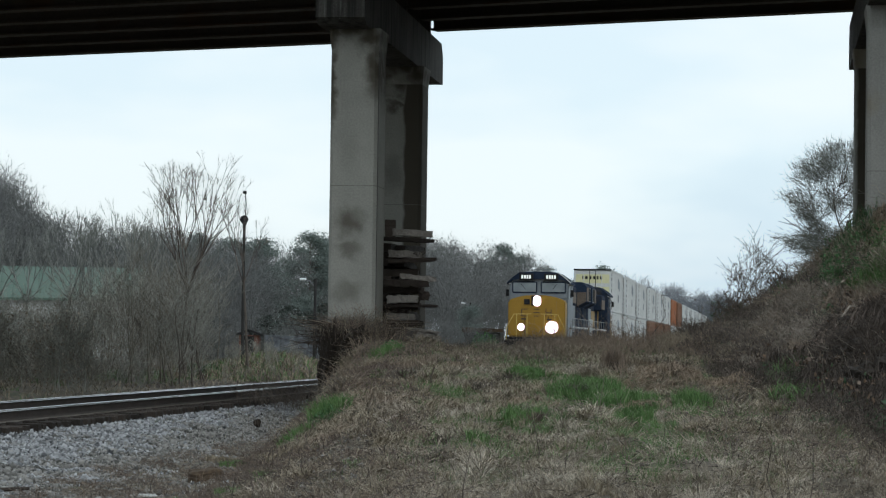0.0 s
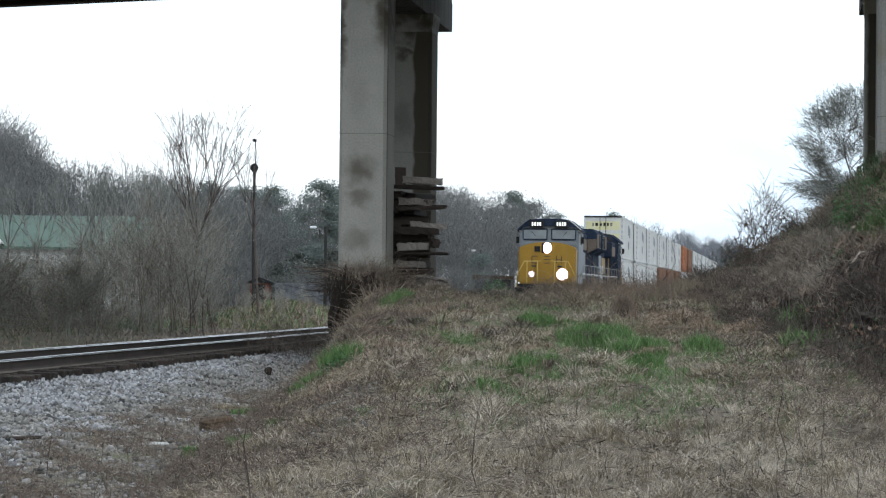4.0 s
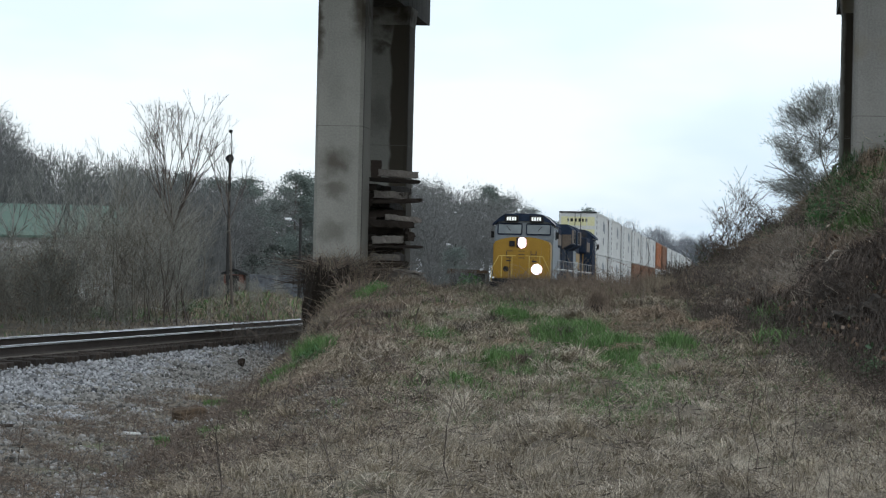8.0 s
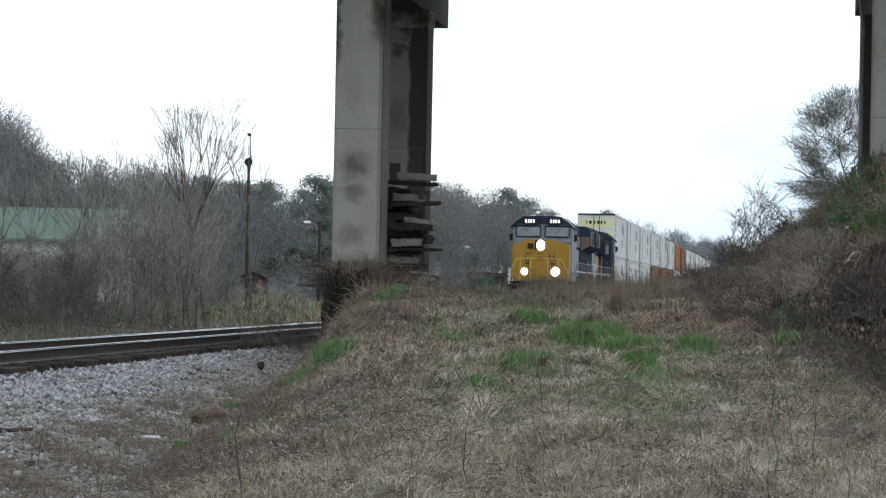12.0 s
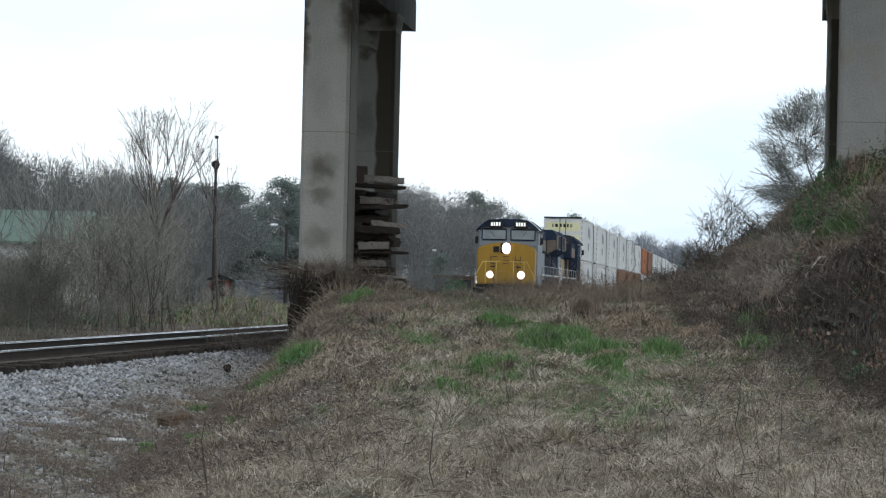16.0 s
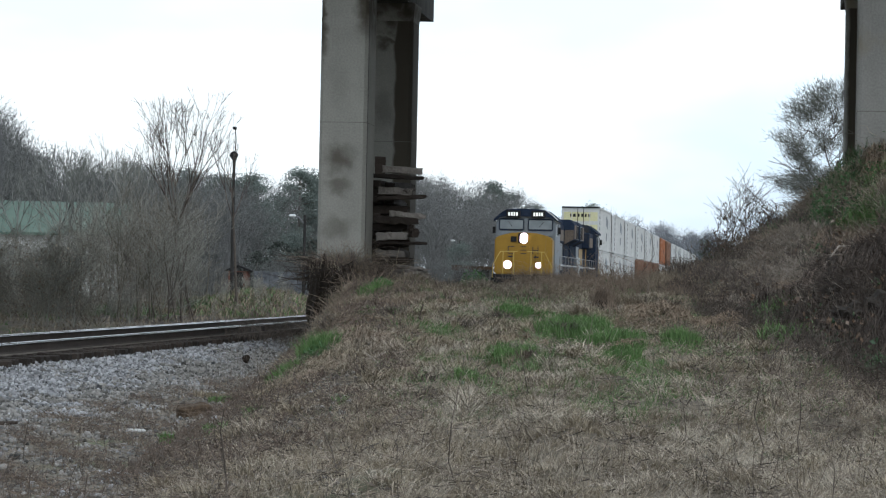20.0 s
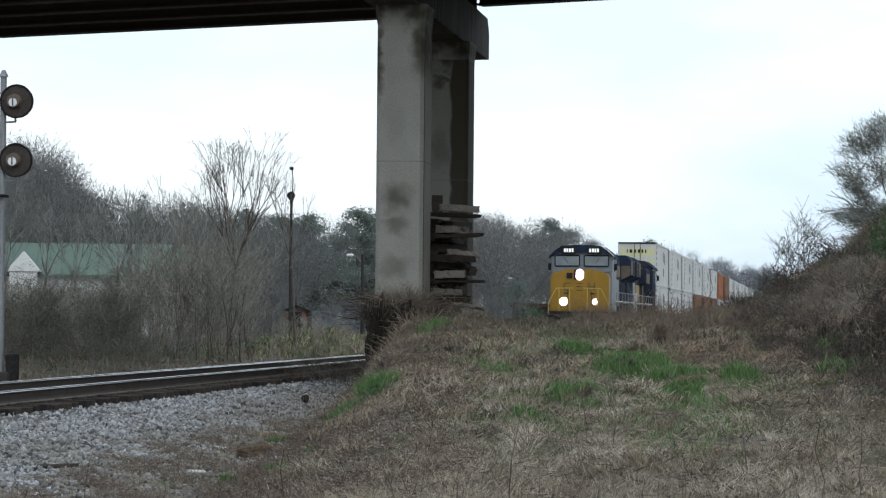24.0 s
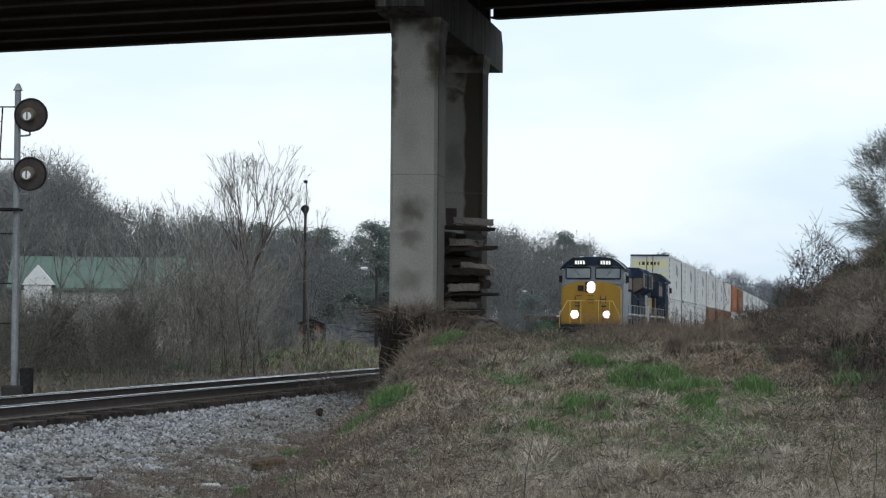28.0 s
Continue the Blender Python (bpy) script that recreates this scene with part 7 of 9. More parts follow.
        for v in core.verts:
            v.co = Vector((v.co.x * r * 0.8, v.co.y * r * 0.8, max(v.co.z, -0.1) * tall * 0.72)) * (1 + 0.2 * noise.noise(v.co * 3))
        part("core", core, DARK_EARTH, tuft)
        a, d = rng.uniform(0, 6.28, n), r * rng.uniform(0.75, 1.15, n)
        foot = np.stack((np.cos(a) * d, np.sin(a) * d, np.full(n, -0.03)), 1)
        top = rng.normal(size=(n, 3)) * [0.09, 0.09, 0.05] + [0, 0, tall]
        keep = waves(np.cos(a) * 2, np.sin(a) * 2, 2.0, 66) > -0.5
        part("straw", flat_mesh("straw", *tubes(foot[keep], top[keep], rng.uniform(0.004, 0.008, n)[keep], np.full(n, 0.002)[keep]), BRAMBLE), None, tuft)
    base = np.array([[3.75, 50.0, 0], [5.35, 57.0, 0], [2.7, 53.5, 0], [4.6, 55.0, 0]])
    base[:, 2] = terrain(base[:, 0], base[:, 1])
    stalks("tall_stems", base, np.array([1.65, 1.2, 0.9, 1.0]), np.array([0.25, 0.3, 0.3, 0.2]), np.full(4, 0.010), rng, TWIG, "long dark whip-like stems arching above the crest", 8)
    # dark stalks standing along the crest before the train
    n = 1500
    x, y = rng.uniform(1.6, 6.2, n), rng.uniform(51, 63, n)
    base = np.stack((x, y, terrain(x, y)), 1)
    stalks("weed_stalks", base, rng.uniform(0.25, 0.75, n) * np.where(rng.uniform(0, 1, n) < 0.06, 1.7, 1), rng.uniform(0.0, 1.3, n), rng.uniform(0.003, 0.006, n), rng, BRAMBLE, "thin brown weed stalks along the crest")
    n = 14
    x, y = np.array([1.9, -1.31, 4.4, 3.4, 4.9, 2.9, -0.4, 0.9, 5.2, 4.1, -1.2, 2.4, 3.8, 0.2]), np.array([33.0, 18.7, 37.0, 27.0, 30.0, 22.0, 45.0, 26.0, 36.0, 33.5, 52.0, 20.5, 21.0, 19.0])
    base = np.stack((x, y, terrain(x, y)), 1)
    stalks("dead_stems", base, np.where(y < 18.8, 0.92, rng.uniform(0.55, 0.95, n)), rng.uniform(0.0, 0.05, n), np.full(n, 0.006), rng, TWIG, "single tall dark dead stems", 4)


def ribbons(path, width, rng):
    """Flat limp strands through rows of points (n, joints, 3)."""
    n, j, _ = path.shape
    side = rng.normal(size=(n, 3)) * [1, 1, 0.25]
    along = path[:, -1] - path[:, 0]
    side = unit(side - along * ((side * along).sum(1) / np.maximum((along * along).sum(1), 1e-9))[:, None]) * (width / 2)[:, None]
    taper = np.linspace(1.0, 0.25, j)[None, :, None]
    v = np.stack((path - side[:, None] * taper, path + side[:, None] * taper), 2).reshape(-1, 3)
    k = np.arange(j - 1) * 2
    quad = np.stack((k, k + 1, k + 3, k + 2), 1)
    return v, (quad[None] + (np.arange(n) * 2 * j)[:, None, None]).reshape(-1), np.full(n * (j - 1), 4)


def drape(rng, n, cx, cy, rx, ry, tall, length, width, way=None, loose=0.5, spring=0.03):
    """Strands that hang over a mound: they start on its top and run outwards and down its side."""
    a, d = rng.uniform(0, 6.28, n), np.sqrt(rng.uniform(0, 0.8, n))
    x, y = cx + np.cos(a) * d * rx, cy + np.sin(a) * d * ry
    run = a + rng.normal(0, loose, n) if way is None else way + rng.normal(0, loose, n)
    ln = rng.uniform(0.5, 1.2, n) * length
    bow = rng.normal(0, 0.5, n)
    pts = []
    for k in range(4):
        px_, py_ = x + np.cos(run + bow * k / 3) * ln * k / 3, y + np.sin(run + bow * k / 3) * ln * k / 3
        e = ((px_ - cx) / rx) ** 2 + ((py_ - cy) / ry) ** 2
        dome = tall * np.sqrt(np.clip(1 - e, 0, 1)) * (1 + 0.25 * waves(px_, py_, 0.5, 101))
        pts.append(np.stack((px_, py_, terrain(px_, py_) + dome + rng.uniform(0.0, 0.05, n) + spring * rng.uniform(0.3, 1.4, n) * (k in (1, 2))), 1))
    return ribbons(np.stack(pts, 1), rng.uniform(0.6, 1.3, n) * width, rng)


def build_mounds():
    """Mounds of matted dead vines and grass that cover the bank and lie on the slope; dark mounds stand in for the
    shaded hollows between them.
    """
    rng = np.random.RandomState(52)
    tints = ((VINE, "mound of matted red-brown dead vines on the bank"), (DRY_GRASS, "mound of tan dead grass draped down the bank"), (BRAMBLE, "mound of brown dead brambles on the bank"), (RED_STRAW, "mound of reddish straw hanging on the bank"), (PALE_TWIG, "mound of bleached dead stems on the bank"), (DARK_TWIG, "mound of stems coloured dark for the shade in a hollow of the bank"))
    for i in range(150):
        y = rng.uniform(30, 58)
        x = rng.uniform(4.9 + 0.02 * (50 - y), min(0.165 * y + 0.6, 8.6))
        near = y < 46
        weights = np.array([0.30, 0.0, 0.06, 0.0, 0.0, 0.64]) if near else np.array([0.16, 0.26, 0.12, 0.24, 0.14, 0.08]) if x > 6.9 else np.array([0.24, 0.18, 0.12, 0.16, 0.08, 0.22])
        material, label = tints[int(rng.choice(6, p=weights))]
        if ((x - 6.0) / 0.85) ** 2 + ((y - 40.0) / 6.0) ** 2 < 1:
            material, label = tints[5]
        r = rng.uniform(0.22, 0.5) * (0.8 if near else 1.0)
        tall = rng.uniform(0.10, 0.36) * (0.6 if y > 53 else 1.0)
        n = int(900 * r)
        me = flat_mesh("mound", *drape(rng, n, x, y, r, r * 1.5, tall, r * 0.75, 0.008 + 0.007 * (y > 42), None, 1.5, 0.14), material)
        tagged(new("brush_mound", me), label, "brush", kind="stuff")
    for k, material, seed, label in ((20000, RUST_LEAF, 111, "curled rust-brown dead leaves in the bank's brush"), (22000, VINE, 112, "drifts of brown dead leaves on the bank"), (9000, STRAW, 113, "pale dead leaves caught on the bank"), (20000, DARK_TWIG, 114, "leaves coloured dark for the shade in the hollows of the bank"), (6500, IVY, 115, "scattered dark green leaves on the bank")):
        y = rng.uniform(30, 58, k)
        x = rng.uniform(5.0, 9.0, k)
        keep = (x < 0.17 * y + 0.5) & (waves(x, y, 1.1, seed) + 0.6 * waves(x, y, 0.45, seed + 20) > 0.45) & ((y > 45) | (material is not STRAW))
        x, y = x[keep], y[keep]
        c = np.stack((x, y, terrain(x, y) + rng.uniform(0.10, 0.40, len(x)) * (0.5 + 0.5 * (y < 52))), 1)
        tagged(new("dead_leaves", flat_mesh("dead_leaves", *leaves(c, rng.uniform(0.03, 0.075, len(c)), rng, 1.5), material)), label, "leaves", kind="stuff")
    for k, lo, hi, material, label in ((150, 0.35, 0.95, PALE_TWIG, "long pale canes arching out of the bank's brush"), (220, 0.3, 0.8, STEM, "long brown canes arching out of the bank's brush"), (260, 0.2, 0.55, STRAW, "bleached bent stems on the bank")):
        y = rng.uniform(38, 58, k)
        x = rng.uniform(5.0, 8.6, k)
        ok = x < 0.168 * y + 0.3
        x, y = x[ok], y[ok]
        k = len(x)
        c = np.stack((x, y, terrain(x, y) + 0.05), 1)
        tagged(new("canes", flat_mesh("canes", *arcs(c, rng.uniform(lo, hi, k), rng.uniform(0.2, 1.1, k), rng.uniform(0.005, 0.010, k), rng, 5), material)), label, "brambles", kind="stuff")
    # green growth along the brow and in the folds of the bank
    for gx, gy, r, n, material in ((6.75, 54.5, 0.30, 420, LEAF_GREEN), (7.15, 54.2, 0.32, 480, LEAF_GREEN), (7.55, 53.8, 0.32, 420, LEAF_GREEN), (7.9, 53.3, 0.3, 320, IVY), (7.75, 51.0, 0.30, 800, GREEN_GRASS), (7.4, 50.6, 0.26, 600, GREEN_GRASS), (6.95, 50.5, 0.34, 500, IVY), (6.6, 49.5, 0.3, 400, IVY), (5.0, 41.0, 0.25, 300, GREEN_GRASS), (4.6, 37.0, 0.25, 300, GREEN_GRASS)):
        x, y = rng.normal(gx, r * 0.6, n), rng.normal(gy, r * 1.1, n)
        grass_stuff("bank_grass", np.stack((x, y, terrain(x, y) + rng.uniform(0.06, 0.26, n) + 0.14 * (gy > 53)), 1), rng.uniform(0.10, 0.26, n), rng.uniform(0.007, 0.013, n), rng.uniform(0.3, 1.8, n), rng, material, "fresh green grass in the folds of the bank")
    # mats of straw that slid down the slope's side, and swirls on its top
    for cx, cy, rx, ry, tall, n, way, material, label in (
            (-1.15, 41.5, 0.45, 1.6, 0.16, 520, 3.7, VINE, "mat of brown dead weeds hanging down the side of the slope"), (-1.45, 38.0, 0.4, 1.4, 0.12, 520, 3.7, BRAMBLE, "mat of dark dead stems on the side of the slope"),
            (-0.85, 45.0, 0.4, 1.4, 0.18, 520, 3.6, VINE, "mat of red-brown weeds hanging down the side of the slope"), (-1.0, 36.0, 0.5, 1.4, 0.12, 420, 3.8, BRAMBLE, "mat of brown dead stems on the side of the slope"),
            (-1.35, 33.0, 0.4, 1.2, 0.08, 420, 3.6, DRY_GRASS, "mat of brown straw on the side of the slope"), (-0.7, 50.5, 0.5, 1.5, 0.14, 500, 3.5, VINE, "mat of brown dead weeds below the pier"), (-1.3, 52.5, 0.4, 1.4, 0.15, 480, 3.6, VINE, "mat of red-brown dead weeds below the pier"),
            (-0.95, 34.2, 0.40, 1.3, 0.12, 520, 3.9, DRY_GRASS, "mound of brown straw over a dark hollow in the slope"), (-0.55, 34.4, 0.25, 0.8, 0.16, 260, 3.9, STRAW, "pale straw hanging over a dark hollow in the slope"), (-1.2, 32.0, 0.35, 1.0, 0.10, 420, 3.8, BRAMBLE, "mound of dark dead weeds on the side of the slope"),
            (3.46, 43.1, 0.55, 1.6, 0.16, 900, None, RED_STRAW, "swirl of flattened reddish straw on the slope"), (3.9, 47.0, 0.5, 1.6, 0.14, 700, None, DRY_GRASS, "swirl of flattened tan straw on the slope"), (4.3, 41.5, 0.45, 1.6, 0.14, 600, 2.6, RED_STRAW, "swirl of reddish straw at the foot of the bank"),
            (2.9, 49.0, 0.5, 1.4, 0.14, 600, None, DRY_GRASS, "low heap of tan straw on the slope"), (0.4, 49.5, 0.5, 1.5, 0.15, 600, None, BRAMBLE, "low heap of brown weeds on the slope"), (0.1, 44.0, 0.45, 1.3, 0.12, 500, 3.6, DRY_GRASS, "low heap of tan straw on the slope"),
            (0.9, 38.5, 0.4, 1.2, 0.08, 420, None, DRY_GRASS, "flattened tan straw on the slope"), (1.1, 35.6, 0.4, 1.0, 0.07, 380, None, RED_STRAW, "flattened reddish straw on the slope"), (3.3, 37.5, 0.35, 1.0, 0.08, 380, None, VINE, "flattened brown weeds on the slope")):
        me = flat_mesh("straw_mat", *drape(rng, int(n * 0.7), cx, cy, rx, ry, tall * 0.8, 0.38, 0.008, way, 1.1, 0.07), material)
        tagged(new("straw_mat", me), label, "straw", kind="stuff")
    # dark lumps standing in for shaded hollows under the overhanging straw
    for x, y, sx, sy, sz in ((-0.6, 32.7, 0.09, 0.20, 0.05), (-0.55, 41.2, 0.16, 0.45, 0.10), (-1.35, 36.8, 0.14, 0.4, 0.07), (2.72, 44.55, 0.12, 0.2, 0.12), (-1.75, 47.5, 0.2, 0.5, 0.10)):
        bm = bmesh.new()
        bmesh.ops.create_icosphere(bm, subdivisions=3, radius=1.0)
        for v in bm.verts:
            p = v.co.copy()
            v.co = Vector((p.x * sx, p.y * sy, p.z * sz)) * (1 + 0.35 * noise.noise(p * 2.3 + Vector((x, y, 0))))
        earth = part("hollow_lump", bm, ROTTEN_WOOD, None)
        earth.matrix_basis = pose(x, y, float(terrain(x, y)) + 0.02)
        tagged(earth, "dark brown lump for the earth and shade of a hollow under the straw", "earth", "bare earth of the slope")


def build_green_plants():
    """Leafy green weeds: rosettes and clumps of broad leaves."""
    rng = np.random.RandomState(53)
    for cx, cy, r, tall, n, material, label in (
            (5.03, 31.4, 0.22, 0.22, 420, LEAF_GREEN, "broad-leaved green weed at the foot of the bank"), (5.19, 36.2, 0.28, 0.2, 380, LEAF_GREEN, "broad-leaved green weed under the brambles"), (4.75, 33.5, 0.3, 0.15, 240, IVY, "dark green weed at the foot of the bank"),
            (1.3, 84.0, 0.55, 0.9, 900, LEAF_GREEN, "green bush beside the far track"), (-1.42, 35.5, 0.24, 0.22, 460, LEAF_GREEN, "lush green weed on the edge of the slope"), (-0.94, 52.4, 0.3, 0.22, 300, LEAF_GREEN, "green weed on the brow of the slope"),
            (7.9, 52.5, 0.42, 0.30, 900, LEAF_GREEN, "leafy green weeds in a fold of the bank"), (7.6, 52.2, 0.3, 0.22, 420, LEAF_GREEN, "leafy green weeds in a fold of the bank"), (7.0, 48.2, 0.35, 0.24, 480, IVY, "dark green ivy in the brambles"), (6.2, 47.2, 0.3, 0.22, 380, IVY, "dark green ivy in the brambles"), (8.3, 52.4, 0.4, 0.3, 600, LEAF_GREEN, "green weeds beside the pier on the bank"),
            (-8.5, 103.0, 0.5, 0.35, 260, LEAF_GREEN, "green undergrowth at the foot of the thicket"), (-9.9, 97.0, 0.5, 0.3, 220, LEAF_GREEN, "green undergrowth at the foot of the thicket"), (-10.6, 92.0, 0.5, 0.35, 260, LEAF_GREEN, "green undergrowth at the foot of the thicket"), (-8.6, 99.0, 0.4, 0.6, 300, IVY, "dark green shrub in the thicket")):
        plant = empty("green_plant", pose(cx, cy, float(terrain(cx, cy))), label, "plant", "green weeds")
        a, d = rng.uniform(0, 6.28, n), np.sqrt(rng.uniform(0, 1, n))
        lx, ly = np.cos(a) * d * r, np.sin(a) * d * r * 1.4
        ground = terrain(cx + lx, cy + ly) - float(terrain(cx, cy))
        lz = ground + tall * np.sqrt(np.clip(1.03 - d * d, 0.03, 1)) * rng.uniform(0.15, 1.0, n)
        size = rng.uniform(0.018, 0.042, n) * (1.6 if cy > 80 else 1.0)
        foliage = part("foliage", flat_mesh("foliage", *leaves(np.stack((lx, ly, lz), 1), size, rng, 1.7), material), None, plant)
        k = n // 4
        part("stem", flat_mesh("stem", *tubes(np.stack((lx[:k] * 0.6, ly[:k] * 0.6, ground[:k] - 0.02), 1), np.stack((lx[:k], ly[:k], lz[:k]), 1), np.full(k, 0.003), np.full(k, 0.002)), material), None, foliage)


def build_bank_cover():
    """Leaves and stems on top of the brush: the green shelf near the brow, ivy in the hollow, hanging stems over it."""
    rng = np.random.RandomState(57)
    for cx, cy, rx, ry, lo, hi, n, size, material, label in (
            (7.95, 52.5, 0.36, 0.8, 0.20, 0.50, 900, 0.045, LEAF_GREEN, "broad-leaved green weeds on the upper bank"), (7.55, 51.7, 0.26, 0.6, 0.15, 0.36, 420, 0.04, LEAF_GREEN, "leafy green weeds on the upper bank"),
            (7.35, 54.0, 0.34, 0.7, 0.14, 0.34, 420, 0.034, LEAF_GREEN, "green weeds along the brow of the bank"), (6.9, 50.0, 0.26, 0.7, 0.18, 0.42, 300, 0.034, IVY, "grey-green leaves in the brambles of the bank"),
            (6.55, 49.4, 0.22, 0.6, 0.16, 0.40, 200, 0.032, IVY, "grey-green leaves in the brambles of the bank"), (6.0, 39.6, 0.34, 1.0, 0.20, 0.50, 300, 0.030, IVY, "dark ivy in the hollow of the bank"),
            (5.25, 35.0, 0.30, 0.9, 0.06, 0.26, 380, 0.028, IVY, "dark ivy creeping over the foot of the bank"), (5.0, 31.6, 0.26, 0.7, 0.04, 0.22, 360, 0.026, IVY, "dark ivy creeping over the foot of the bank"), (4.6, 33.4, 0.34, 0.9, 0.02, 0.14, 260, 0.024, IVY, "low dark leaves at the foot of the bank")):
        a, d = rng.uniform(0, 6.28, n), np.sqrt(rng.uniform(0, 1, n))
        x, y = cx + np.cos(a) * d * rx, cy + np.sin(a) * d * ry
        keep = waves(x, y, 0.35, 58) > -0.35
        x, y = x[keep], y[keep]
        c = np.stack((x, y, terrain(x, y) + rng.uniform(lo, hi, len(x))), 1)
        tagged(new("ivy", flat_mesh("ivy", *leaves(c, rng.uniform(0.6, 1.2, len(c)) * size, rng, 1.8), material)), label, "leaves", kind="stuff")
    for cx, cy, r, n in ((7.75, 50.3, 0.22, 520), (8.05, 50.7, 0.20, 460), (7.5, 49.9, 0.16, 260), (8.2, 51.5, 0.2, 300)):
        x, y = rng.normal(cx, r, n), rng.normal(cy, r * 1.6, n)
        grass_stuff("bank_grass", np.stack((x, y, terrain(x, y) + rng.uniform(0.12, 0.34, n)), 1), rng.uniform(0.10, 0.24, n), rng.uniform(0.006, 0.012, n), rng.uniform(0.4, 1.8, n), rng, GREEN_GRASS, "strip of fresh green grass on the upper bank")
    # tall leafy weeds that stand clear of the dead stems
    for cx, cy, rx, ry, tall, n, material, label in ((7.42, 49.6, 0.30, 0.5, 0.78, 520, LEAF_GREEN, "tall leafy green weeds standing out of the brambles"), (7.72, 49.5, 0.22, 0.4, 0.50, 320, LEAF_GREEN, "leafy green weeds standing out of the brambles"), (7.05, 51.2, 0.24, 0.5, 1.0, 300, LEAF_GREEN, "tall leafy green weeds on the brow of the bank"), (7.3, 51.4, 0.25, 0.5, 1.05, 260, LEAF_GREEN, "tall leafy green weeds on the brow of the bank")):
        weed = empty("green_plant", pose(cx, cy, float(terrain(cx, cy))), label, "plant", "green weeds")
        a, d = rng.uniform(0, 6.28, n), np.sqrt(rng.uniform(0, 1, n))
        lx, ly = np.cos(a) * d * rx, np.sin(a) * d * ry
        ground = terrain(cx + lx, cy + ly) - float(terrain(cx, cy))
        lz = ground + tall * np.sqrt(np.clip(1.05 - d * d, 0.1, 1)) * rng.uniform(0.5, 1.0, n) * (1 + 0.25 * waves(cx + lx, cy + ly, 0.25, 59))
        foliage = part("foliage", flat_mesh("foliage", *leaves(np.stack((lx, ly, lz), 1), rng.uniform(0.02, 0.045, n), rng, 1.9), material), None, weed)
        k = n // 4
        part("stem", flat_mesh("stem", *tubes(np.stack((lx[:k] * 0.7, ly[:k] * 0.7, ground[:k] - 0.03), 1), np.stack((lx[:k], ly[:k], lz[:k]), 1), np.full(k, 0.004), np.full(k, 0.002)), material), None, foliage)
    n = 900
    x = rng.uniform(7.15, 7.75, n)
    y = 49.6 - 2.6 * (x - 7.15) + rng.normal(0, 0.25, n)
    grass_stuff("bank_grass", np.stack((x, y, terrain(x, y) + rng.uniform(0.10, 0.42, n)), 1), rng.uniform(0.14, 0.30, n), rng.uniform(0.006, 0.012, n), rng.uniform(0.4, 1.6, n), rng, GREEN_GRASS, "slanting strip of fresh grass on the bank")
    # dark stems hanging like a curtain over the hollow
    for cx, cy, n, material, label in ((6.25, 41.2, 420, DARK_TWIG, "dark dead vines hanging over the hollow of the bank"), (6.0, 42.6, 260, VINE, "brown dead vines hanging over the hollow of the bank")):
        top = np.stack((rng.normal(cx, 0.28, n), rng.normal(cy, 0.7, n), np.zeros(n)), 1)
        top[:, 2] = terrain(top[:, 0], top[:, 1]) + rng.uniform(0.35, 0.62, n)
        out = np.stack((-rng.uniform(0.05, 0.40, n), -rng.uniform(0.2, 0.8, n), np.zeros(n)), 1)
        low = top + out
        low[:, 2] = terrain(low[:, 0], low[:, 1]) + rng.uniform(0.0, 0.2, n)
        path = np.stack((top, top + out * 0.45 + [0, 0, 0.06], top + out * 0.85 - [0, 0, 0.12], low), 1)
        tagged(new("hanging_vines", flat_mesh("hanging_vines", *ribbons(path, rng.uniform(0.006, 0.012, n), rng), material)), label, "vines", kind="stuff")
    # one thick bent branch and a few broken pale stems
    for pts, r, label in (([(6.0, 43.6, 0.25), (6.12, 43.9, 0.5), (6.4, 44.4, 0.62), (6.85, 45.0, 0.62)], 0.016, "pale bent branch hooked over the brambles"), ([(-0.76, 33.2, 0.04), (-0.62, 33.4, 0.10), (-0.50, 33.6, 0.15)], 0.009, "pale broken branch lying on the slope"), ([(-0.58, 32.8, 0.03), (-0.70, 33.3, 0.11), (-0.80, 33.7, 0.16)], 0.008, "pale broken branch crossing another on the slope"),
                          ([(-1.3, 37.3, 0.0), (-1.29, 37.32, 0.14), (-1.28, 37.3, 0.28)], 0.012, "short dead stump of a stem on the slope"), ([(-0.15, 40.0, 0.0), (-0.14, 40.0, 0.2), (-0.10, 40.0, 0.34)], 0.012, "short dark dead stem on the slope")):
        bm = railing([(x, y, float(terrain(x, y)) + z) for x, y, z in pts], r)
        branch = part("fallen_branch", bm, DARK_TWIG if "dark" in label else PALE_TWIG, None)
        tagged(branch, label, "branch", "broken branches")


